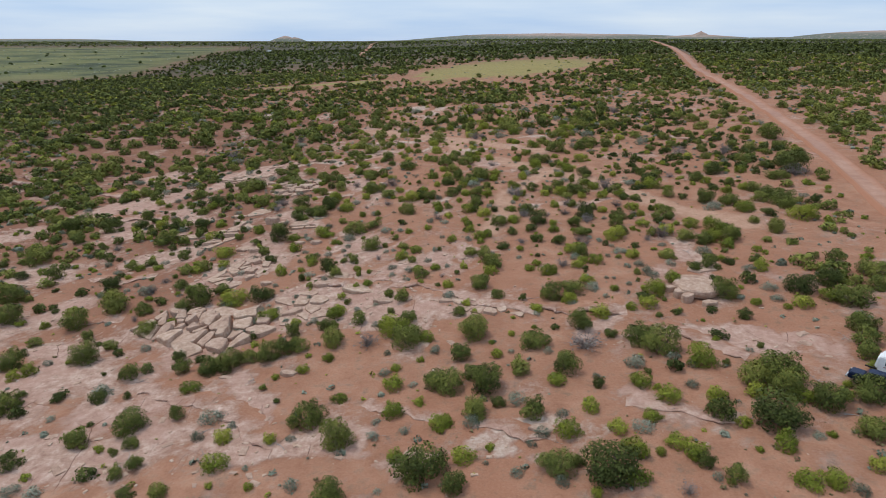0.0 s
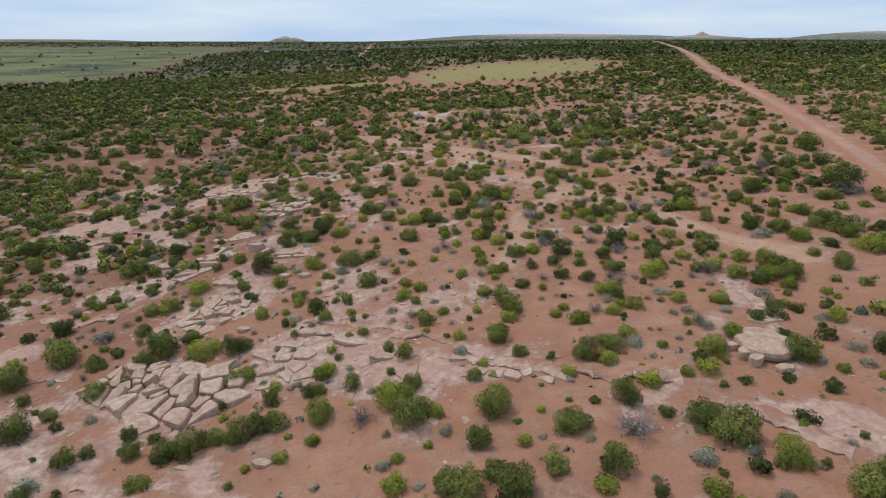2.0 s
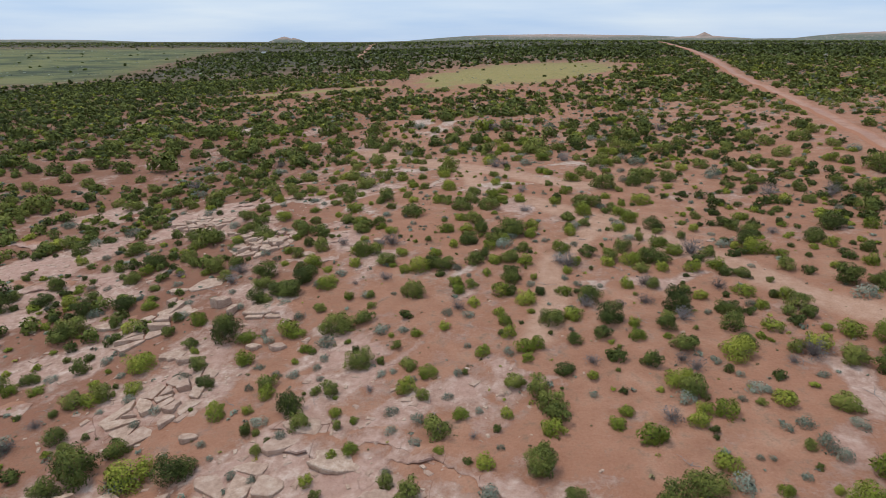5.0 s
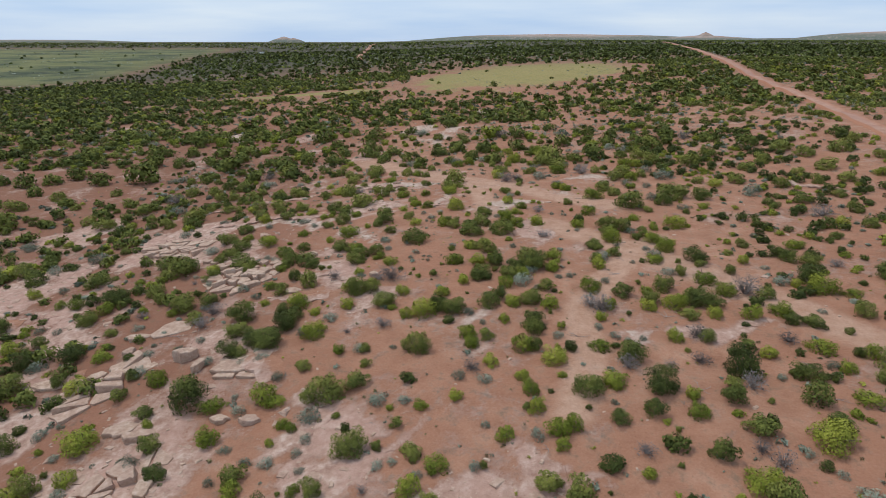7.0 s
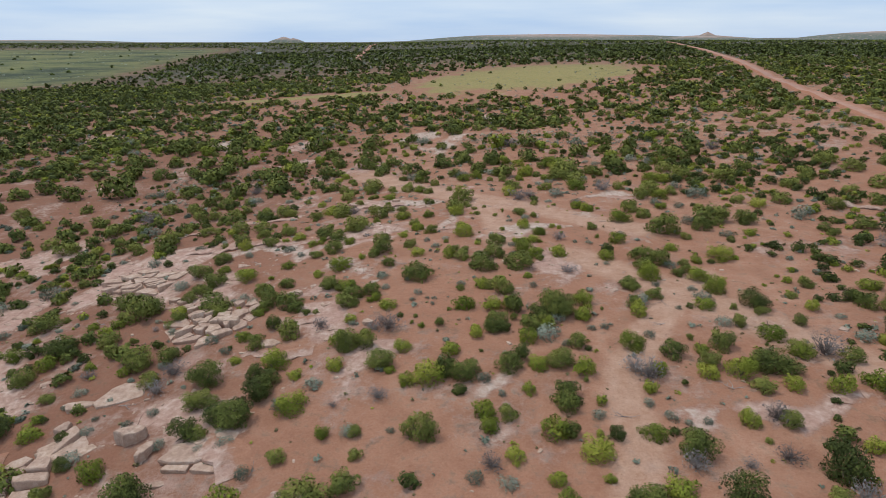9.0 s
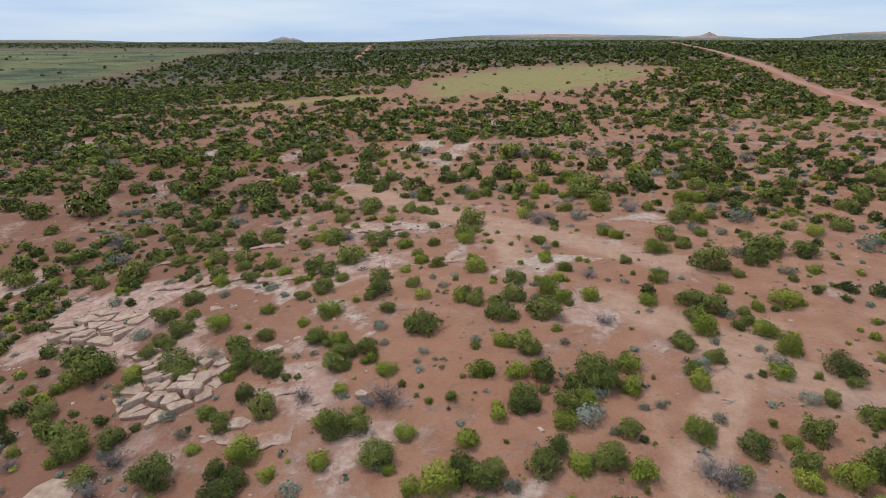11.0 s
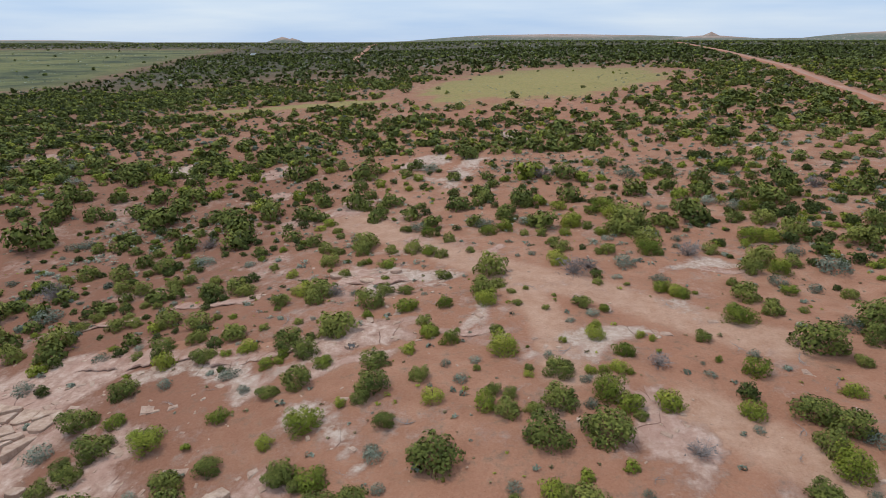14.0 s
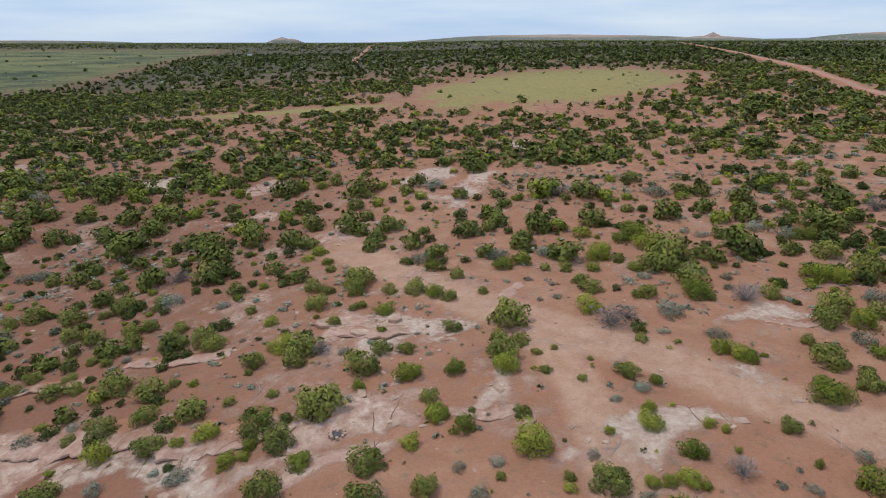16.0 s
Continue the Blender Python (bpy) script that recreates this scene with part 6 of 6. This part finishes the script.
def cracked_outcrop(cx, cy, long, wide, turn, seed, rows, cols, high, lean, label):
    """A dome of bare rock, split by joints into separate slabs."""
    r = np.random.default_rng(seed)
    root = tagged(new("rock_outcrop"), label, "rock outcrop")
    root.matrix_basis = pose(cx, cy, floor(cx, cy), 0, 0, turn)
    inv, base = root.matrix_basis.inverted(), root.matrix_basis.copy()
    pts = [np.array(((i + 0.5 + 0.4 * (j % 2) + r.uniform(-0.42, 0.42)) / rows * long - long / 2, (j + 0.5 + r.uniform(-0.4, 0.4)) / cols * wide - wide / 2))
           for i in range(rows) for j in range(cols)]
    box = [(-long * 0.56, -wide * 0.56), (long * 0.56, -wide * 0.56), (long * 0.56, wide * 0.56), (-long * 0.56, wide * 0.56)]
    for p, poly in zip(pts, cells(pts, box)):
        u, v = 2 * p[0] / long, 2 * p[1] / wide
        if len(poly) < 3 or u * u + v * v > 1.15 + r.uniform(-0.25, 0.2) or r.random() < 0.05:
            continue
        dome = high * max(0.25, 1 - u * u * 0.6 - v * v * 0.5) * r.uniform(0.5, 1.3)
        me, c = slab_mesh(poly, dome, 0.9, r.uniform(0.11, 0.28), r)
        at = base @ Vector((c[0], c[1], 0))
        ob = new("slab", me)
        ob.parent = root
        ob.matrix_basis = inv @ pose(at.x, at.y, floor(at.x, at.y) - 0.08, r.uniform(-lean, lean) * 0.6, r.uniform(-lean, lean) * 0.6 - lean * 0.5, turn + r.uniform(-6, 6) * lean / 12)
    return root


cracked_outcrop(-32.6, 77.4, 13.0, 13.0, 38, 3, 3, 9, 1.5, 15, "cracked dome of buff sandstone slabs with dark joints")
cracked_outcrop(-39.6, 79.8, 9.0, 10.0, 58, 4, 3, 9, 1.5, 24, "row of tilted sandstone slabs beside the outcrop")
cracked_outcrop(-21.5, 82.0, 7.5, 9.0, 20, 5, 3, 4, 0.45, 4, "low rounded pink sandstone outcrop with joints")
cracked_outcrop(-45.3, 116.5, 11.0, 6.5, 48, 6, 3, 5, 0.9, 14, "leaning sandstone slabs along a broken ledge")
cracked_outcrop(-35.0, 98.0, 12.0, 7.0, 52, 7, 4, 6, 0.8, 13, "broken pale sandstone ledge with leaning slabs")
cracked_outcrop(-35.5, 142.0, 11.0, 9.0, 35, 8, 5, 6, 1.0, 14, "tumbled pile of pale sandstone blocks")
cracked_outcrop(-55.0, 160.0, 12.0, 8.0, -15, 9, 4, 5, 0.9, 8, "jointed pale sandstone ledge above red sand")
cracked_outcrop(5.5, 76.5, 12.0, 4.0, -28, 10, 5, 3, 0.4, 4, "thin buff sandstone slabs flush with red sand")
cracked_outcrop(-28.0, 117.5, 9.0, 5.0, -12, 11, 4, 3, 0.5, 5, "low pale sandstone slabs under junipers")


def ledge(path, depth, high, seed, label):
    """A bedding edge: a flat bare shelf that ends in a broken overhanging lip towards the low side."""
    r = np.random.default_rng(seed)
    pts = []
    for (ax, ay), (bx, by) in zip(path, path[1:]):
        k = max(2, int(math.hypot(bx - ax, by - ay) / 0.55))
        pts += [(ax + (bx - ax) * i / k, ay + (by - ay) * i / k) for i in range(k)]
    p = np.array(pts + [path[-1]])
    d = np.gradient(p, axis=0)
    side = np.stack([-d[:, 1], d[:, 0]], 1) / np.hypot(d[:, 0], d[:, 1])[:, None]
    side = np.where((side[:, 1] > 0)[:, None], side, -side)
    n, verts = len(p), []
    for i in range(n):
        jag = 1.3 * noise.noise(Vector((i * 0.17, seed, 0))) + 0.6 * noise.noise(Vector((i * 0.7, seed, 4)))
        taper = min(1, (i + 0.6) / 4, (n - i - 0.4) / 4)
        h = 0.85 * high * taper * min(1.2, max(0.05, 0.6 + 1.3 * noise.noise(Vector((i * 0.23, seed, 8)))))
        for off, z in ((0.35, -0.5), (0.30, 0.1 * h), (-0.12, 0.45 * h), (-0.05, 0.92 * h), (0.25, h), (depth * 0.9, 0.5 * h + 0.05), (depth * 1.7, -0.25)):
            x, y = p[i] + side[i] * (off + jag * (0.5 if off > 1 else 1.0) + r.uniform(-0.05, 0.05))
            verts.append((x, y, floor(x, y) + z))
    i, j = np.meshgrid(np.arange(n - 1), np.arange(6), indexing="ij")
    c = (i * 7 + j).ravel()
    me = mesh_of("rock_ledge", verts, np.stack([c, c + 1, c + 8, c + 7], 1), GROUND)
    give(me, "rock", np.tile((1, 1, 1, 0.9, 0.75, 0.4, -0.1), n))
    give(me, "pale", np.full(n * 7, 0.2))
    ob = new("rock_ledge", me)
    return tagged(ob, label, "rock ledge", "sandstone ledges")


LEDGE_LABEL = "thin broken sandstone ledge edging red sand"
for k, (path, depth, high) in enumerate((
        (((-8.5, 86.0), (-2.1, 84.0), (1.4, 80.4), (5.4, 76.7), (9.7, 74.8), (13.4, 73.4)), 2.4, 0.45),
        (((11.5, 75.2), (14.8, 74.3), (17.2, 72.2), (19.8, 73.0), (22.0, 71.9), (24.9, 71.3)), 2.6, 0.6),
        (((28.7, 65.2), (31.2, 62.9), (32.9, 59.1), (34.2, 57.9)), 2.2, 0.45),
        (((-38.3, 62.7), (-32.4, 59.1), (-27.7, 57.4)), 2.6, 0.35),
        (((-27.0, 57.2), (-23.3, 54.3), (-19.5, 50.0), (-17.4, 48.9)), 2.6, 0.4),
        (((-21.5, 91.9), (-17.2, 87.6), (-13.8, 85.7)), 2.6, 0.5),
        (((-12.5, 87.4), (-8.4, 88.0), (-4.0, 84.6)), 2.2, 0.35),
        (((-52.0, 170.9), (-43.6, 169.7), (-37.6, 169.4), (-31.5, 167.2)), 4.0, 0.7),
        (((-31.0, 167.2), (-26.7, 168.1), (-23.4, 170.8)), 3.4, 0.5),
        (((-22.4, 188.5), (-18.8, 187.0), (-15.3, 185.8), (-12.8, 187.1)), 2.4, 0.6),
        (((-30.2, 117.8), (-26.3, 115.4), (-25.3, 113.1)), 2.6, 0.9),
        (((-9.1, 55.6), (-5.1, 53.5), (0.0, 51.4)), 1.8, 0.25),
        (((3.0, 50.0), (6.5, 48.6), (8.1, 47.5), (11.0, 47.2)), 2.0, 0.3),
        (((19.0, 51.8), (22.5, 50.6), (25.5, 49.0), (29.5, 47.6)), 1.8, 0.3),
        (((-28.0, 140.2), (-24.0, 138.6), (-21.0, 138.9)), 1.8, 0.4),
        (((-29.5, 133.0), (-25.0, 131.0), (-20.5, 131.4)), 1.8, 0.3),
        (((-66.0, 100.5), (-58.0, 97.0), (-52.0, 97.5)), 2.6, 0.4),
        (((-62.0, 84.0), (-56.0, 81.5), (-50.0, 82.0)), 2.4, 0.35),
        (((-84.0, 136.0), (-76.0, 132.5), (-68.0, 133.5)), 3.0, 0.5),
        (((-60.0, 120.0), (-54.0, 117.0), (-49.0, 118.0)), 2.4, 0.5),
        (((-47.0, 186.0), (-40.0, 184.5), (-34.0, 185.5)), 2.2, 0.4),
        (((-64.0, 183.0), (-56.0, 181.5), (-50.0, 182.5)), 2.2, 0.4),
        (((28.0, 186.5), (32.0, 185.0), (35.0, 186.0)), 1.6, 0.2),
        (((-9.0, 171.5), (-5.5, 170.0), (-2.0, 170.5)), 1.4, 0.2),
        (((64.6, 175.5), (67.0, 171.8), (70.2, 168.5), (73.8, 164.7)), 1.8, 0.9),
        (((-134.0, 166.0), (-127.0, 161.0), (-119.0, 160.0)), 3.0, 1.6),
        (((-132.0, 171.5), (-125.5, 167.0), (-116.0, 166.0)), 3.0, 1.5),
        (((-130.0, 176.5), (-123.0, 172.5), (-112.0, 172.0)), 3.0, 1.3),
        (((-112.0, 140.0), (-105.0, 136.0), (-97.0, 136.0)), 3.0, 0.9),
        (((-96.0, 158.0), (-88.0, 155.0), (-80.0, 156.5)), 3.0, 0.6))):
    ledge(path, depth, high, 20 + k, LEDGE_LABEL)

# the flat-topped overhanging slab beside the bare clearing
mushroom = tagged(new("rock_outcrop"), "flat-topped overhanging sandstone slab on broken blocks", "rock outcrop")
mushroom.matrix_basis = pose(36.2, 75.2, floor(36.2, 75.2) - 0.1, 0, 0, 8)
for k, (dx, dy, z, a, b, h, turn) in enumerate(((0.2, 0.6, 0.45, 6.2, 5.0, 0.95, 0), (-2.6, -1.2, 0, 1.9, 1.5, 0.9, 20), (2.3, 0.4, 0, 2.0, 1.6, 0.6, 15),
                                                (-3.0, 0.4, 0, 1.8, 1.4, 0.9, 40), (0.6, 2.6, 0.1, 6.0, 5.0, 0.9, 0), (-0.4, -3.0, -0.1, 2.2, 1.3, 0.6, 5), (-3.4, 2.2, 0, 1.6, 1.2, 0.7, 0))):
    ob = new("slab", stone_mesh("slab", 700 + k, a, b, h, 11, 0.12 if k == 0 else 0.5, 0.12))
    ob.parent = mushroom
    ob.matrix_basis = pose(dx, dy, z, 0, 0, turn)


def rubble(n, seed, least, spread, flat, stray, name, label):
    """Loose stones over the bare rock."""
    r = np.random.default_rng(seed)
    x, y = r.uniform(-110, 70, n), r.uniform(36, 275, n)
    keep = r.random(n) < stray + 0.9 * np.clip(rock_mask(x, y) * 1.4, 0, 1) * (x < 5) + 0.25 * rock_mask(x, y)
    x, y = x[keep], y[keep]
    s = least + spread * r.random(len(x)) ** 3
    form = np.array([(-1, -.7, -.3), (.9, -.8, -.3), (1, .7, -.3), (-.8, .8, -.3), (-.7, -.5, .5), (.6, -.6, .45), (.7, .5, .5), (-.6, .6, .4)])
    faces = np.array([(0, 1, 5), (0, 5, 4), (1, 2, 6), (1, 6, 5), (2, 3, 7), (2, 7, 6), (3, 0, 4), (3, 4, 7), (4, 5, 6), (4, 6, 7)])
    v = form[None] * (1 + r.uniform(-0.3, 0.3, (len(x), 8, 3))) * (s[:, None, None] * np.array([1, 0.7, flat]))
    a = r.uniform(0, 6.28, len(x))
    c, q = np.cos(a)[:, None], np.sin(a)[:, None]
    z = land(x, y) + relief(x, y)
    v = np.stack([v[:, :, 0] * c - v[:, :, 1] * q + x[:, None], v[:, :, 0] * q + v[:, :, 1] * c + y[:, None], v[:, :, 2] + z[:, None]], 2)
    tagged(new(name, mesh_of(name, v.reshape(-1, 3), (faces[None] + (np.arange(len(x)) * 8)[:, None, None]).reshape(-1, 3), STONE)),
           label, "rubble", kind="stuff")


rubble(11000, 5, 0.10, 0.34, 0.6, 0.08, "rubble", "loose broken sandstone rubble on bare rock")
rubble(10000, 15, 0.16, 0.75, 0.3, 0.015, "stone_plates", "flat broken sandstone plates scattered over red sand")


def litter(n, seed):
    """Fallen grey branches on the sand."""
    r = np.random.default_rng(seed)
    vs, fs, base = [], [], 0
    forms = [sticks(200 + i, 3, 1.6, 0.045, 0.05, 3) for i in range(6)]
    for k in range(n):
        x, y = r.uniform(-60, 55), r.uniform(40, 215)
        v, t = forms[k % 6]
        a, s = r.uniform(0, 6.28), r.uniform(0.5, 1.3)
        c, q = math.cos(a) * s, math.sin(a) * s
        vs.append(np.stack([v[:, 0] * c - v[:, 1] * q + x, v[:, 0] * q + v[:, 1] * c + y, v[:, 2] * s * 0.5 + floor(x, y) + 0.05], 1))
        fs.append(t + base)
        base += len(v)
    tagged(new("fallen_branches", mesh_of("fallen_branches", np.concatenate(vs), np.concatenate(fs), TWIGS)), "dry grey fallen branches on red sand", "dead wood", kind="stuff")


litter(170, 9)


def small_growth(name, label, n, leaf, lo, hi, seed, count, size, height):
    r = np.random.default_rng(seed)
    x, y = r.uniform(-100, 75, n), r.uniform(34, 290, n)
    keep = r.random(n) < (0.25 + 0.75 * smooth(-0.1, 0.3, vnoise(x, y, 0.11, seed))) * (1 - 0.75 * np.clip(rock_mask(x, y) * 1.4, 0, 1)) * (1 - 0.8 * bare_mask(x, y)) * (along(x, y, ROAD) > 7)
    x, y = x[keep], y[keep]
    grow(name, label, x, y, lo + (hi - lo) * r.random(len(x)) ** 2, r.uniform(0.8, 1.3, len(x)), light_crowns((61, 62, 63, 64), count * 2, size, 1, height), leaf)


small_growth("sage_seedlings", "tiny grey-green sage plants on red sand", 2600, SAGE, 0.35, 1.2, 3, 12, 0.2, 0.5)
small_growth("green_seedlings", "tiny green desert plants on red sand", 1500, FRESH, 0.3, 0.9, 4, 12, 0.2, 0.6)
small_growth("dry_grass_tufts", "tiny dry grass tufts on red sand", 2600, DRY, 0.25, 0.7, 6, 6, 0.28, 0.4)


def fire_ring(x, y):
    """A ring of loose stones round cold ash."""
    ring = tagged(new("fire_ring"), "small ring of stones round cold grey ash", "fire ring")
    ring.matrix_basis = pose(x, y, floor(x, y) + 0.02)
    for k in range(9):
        a = 2 * math.pi * k / 9 + 0.2 * math.sin(5 * k)
        ob = new("stone", stone_mesh("stone", 800 + k, 0.38, 0.30, 0.24, 7, 0.15))
        ob.parent = ring
        ob.matrix_basis = pose(0.62 * math.cos(a), 0.62 * math.sin(a), 0, 0, 0, 40 * k)
    ash = stone_mesh("ash", 820, 1.0, 1.0, 0.07, 10, 0.15)
    ash.materials[0] = plain("cold_ash", (0.10, 0.095, 0.09), 0.95, 0, 0.4, 9)
    ob = new("ash", ash)
    ob.parent = ring


fire_ring(-18.5, 168.8)

# ---- the pickup and its trailer at the edge of the bare clearing ----
PAINT = plain("dark_blue_car_paint", (0.012, 0.02, 0.055), 0.25, 0.3, 0.1)
WINDOW = plain("dark_car_glass", (0.015, 0.018, 0.022), 0.08)
RUBBER = plain("black_tyre_rubber", (0.02, 0.02, 0.02), 0.9)
CHROME = plain("bright_metal", (0.6, 0.6, 0.6), 0.3, 1.0)
WHITE = plain("white_trailer_panel", (0.78, 0.78, 0.76), 0.4, 0, 0.05)
LAMP = plain("headlamp_glass", (0.7, 0.72, 0.75), 0.15)
TARP = plain("blue_plastic", (0.03, 0.14, 0.5), 0.5)


def block(size, at, bevel=0.05, taper=(1, 1), shift=0.0):
    """A bevelled block; taper narrows its top in x and y, shift slides the top along x."""
    bm = bmesh.new()
    bmesh.ops.create_cube(bm, size=1)
    for v in bm.verts:
        top = v.co.z > 0
        v.co.x = v.co.x * size[0] * (taper[0] if top else 1) + (shift if top else 0)
        v.co.y = v.co.y * size[1] * (taper[1] if top else 1)
        v.co.z *= size[2]
        v.co += Vector(at)
    bmesh.ops.bevel(bm, geom=bm.edges[:], offset=bevel, segments=2, affect="EDGES")
    return bm


def wheel_bm(radius, width, at, segments=20):
    bm = bmesh.new()
    bmesh.ops.create_cone(bm, cap_ends=True, segments=segments, radius1=radius, radius2=radius, depth=width, matrix=Matrix.Translation(at) @ Euler((radians(90), 0, 0)).to_matrix().to_4x4())
    bmesh.ops.bevel(bm, geom=bm.edges[:], offset=width * 0.12, segments=1, affect="EDGES")
    return bm


def piece(name, bm, material, parent, label=""):
    me = bpy.data.meshes.new(name)
    bm.to_mesh(me)
    bm.free()
    me.materials.append(material)
    return part(name, me, parent, label)


def pickup(m):
    """A crew-cab pickup, nose along -x, its base on the ground."""
    car = tagged(new("pickup_truck"), "dark blue crew-cab pickup truck towing a white trailer", "pickup truck")
    car.matrix_basis = m
    body = piece("body", block((5.7, 1.95, 0.62), (0, 0, 0.78), 0.12, (0.985, 0.94)), PAINT, car)
    piece("hood", block((1.45, 1.75, 0.22), (-2.0, 0, 1.13), 0.08, (0.92, 0.9), 0.05), PAINT, car)
    cab = piece("cab", block((2.5, 1.8, 0.72), (-0.15, 0, 1.42), 0.10, (0.70, 0.80), 0.12), PAINT, car)
    piece("windscreen", block((0.06, 1.42, 0.62), (-1.12, 0, 1.42), 0.02, (1, 0.86), 0.36), WINDOW, cab)
    piece("rear_window", block((0.06, 1.40, 0.48), (0.99, 0, 1.45), 0.02, (1, 0.86), -0.14), WINDOW, cab)
    for y in (-0.86, 0.86):
        for x in (-0.45, 0.45):
            piece("side_window", block((0.78, 0.05, 0.42), (x, y * 0.985, 1.48), 0.02, (0.8, 1)), WINDOW, cab)
        piece("door_mirror", block((0.18, 0.24, 0.2), (-0.95, y * 1.2, 1.25), 0.04), PAINT, car)
        piece("headlight", block((0.12, 0.4, 0.2), (-2.82, y * 0.82, 0.92), 0.04), LAMP, car, "clear headlight")
        piece("bed_rail", block((1.9, 0.12, 0.3), (1.85, y * 1.0, 1.15), 0.04), PAINT, car)
        for x in (-1.75, 1.75):
            tyre = piece("wheel", wheel_bm(0.40, 0.27, (x, y * 1.0, 0.40)), RUBBER, car)
            piece("rim", wheel_bm(0.24, 0.05, (x, y * 1.155, 0.40), 12), CHROME, tyre, "bright metal rim")
    piece("tailgate", block((0.1, 1.8, 0.5), (2.8, 0, 1.05), 0.04), PAINT, car)
    piece("bumper", block((0.25, 1.9, 0.24), (-2.88, 0, 0.58), 0.06), CHROME, car, "bright metal bumper")
    piece("grille", block((0.08, 1.1, 0.3), (-2.84, 0, 0.9), 0.03), RUBBER, car)
    return car


def trailer(m):
    """A travel trailer, its drawbar end at x = 0, lying along +x."""
    van = tagged(new("travel_trailer"), "white travel trailer with dark windows parked beside the pickup", "trailer")
    van.matrix_basis = m
    body = piece("body", block((6.4, 2.4, 2.3), (3.2, 0, 1.75), 0.14), WHITE, van)
    piece("front_cap", block((0.5, 2.3, 1.5), (-0.12, 0, 1.9), 0.16, (0.7, 0.96), 0.08), WHITE, van)
    piece("window", block((0.5, 0.05, 0.55), (0.95, -1.21, 2.1), 0.02), WINDOW, body)
    piece("window", block((0.9, 0.05, 0.6), (3.9, -1.21, 2.1), 0.02), WINDOW, body)
    piece("door", block((0.7, 0.06, 1.8), (2.4, -1.21, 1.65), 0.02), WHITE, body)
    piece("stripe", block((1.2, 0.03, 0.10), (1.2, -1.21, 1.55), 0.01), STRIPE, body, "faded red stripe")
    piece("stripe", block((0.8, 0.03, 0.08), (1.5, -1.21, 1.32), 0.01), STRIPE, body, "faded red stripe")
    piece("roof_vent", block((0.45, 0.45, 0.14), (0.9, 0.2, 2.95), 0.04), WHITE, body)
    piece("roof_vent", block((0.5, 0.5, 0.16), (3.6, 0.0, 2.95), 0.04), WHITE, body)
    piece("drawbar", block((1.2, 0.25, 0.14), (-0.8, 0, 0.55), 0.03), RUBBER, van)
    for y in (-1.05, 1.05):
        for x in (3.4, 4.3):
            tyre = piece("wheel", wheel_bm(0.36, 0.24, (x, y, 0.36)), RUBBER, van)
            piece("rim", wheel_bm(0.2, 0.05, (x, y * 1.11, 0.36), 12), CHROME, tyre, "bright metal rim")
    return van


STRIPE = plain("faded_red_paint", (0.35, 0.12, 0.10), 0.5)
TURN = -46
tx, ty = 43.9, 51.1
pickup(pose(tx, ty, floor(tx, ty) + 0.04, 0, -1, TURN) @ Matrix.Diagonal((0.87, 0.87, 0.87, 1)))
trailer(pose(45.7, 53.6, floor(45.7, 53.6) + 0.02, 0, 0, TURN) @ Matrix.Diagonal((0.82, 0.82, 0.82, 1)))


def storage_bin(x, y):
    bin_ = tagged(new("storage_bin"), "bright blue plastic storage bin beside the trailer", "storage bin")
    bin_.matrix_basis = pose(x, y, floor(x, y), 0, 0, TURN)
    piece("body", block((1.0, 0.6, 0.5), (0, 0, 0.27), 0.05, (1.06, 1.08)), TARP, bin_)
    piece("lid", block((1.1, 0.7, 0.08), (0, 0, 0.56), 0.03), TARP, bin_)


storage_bin(46.35, 51.8)


def far_van(x, y):
    van = tagged(new("white_van"), "white van parked far out in the valley", "van")
    van.matrix_basis = pose(x, y, floor(x, y), 0, 0, 20)
    piece("body", block((6.5, 2.3, 2.0), (0, 0, 1.5), 0.15), WHITE, van)
    piece("cab", block((1.8, 2.2, 1.2), (-3.8, 0, 1.1), 0.15), WHITE, van)
    for sx in (-3.4, 2.2):
        for sy in (-1.05, 1.05):
            piece("wheel", wheel_bm(0.42, 0.25, (sx, sy, 0.42)), RUBBER, van)


far_van(-262, 935)
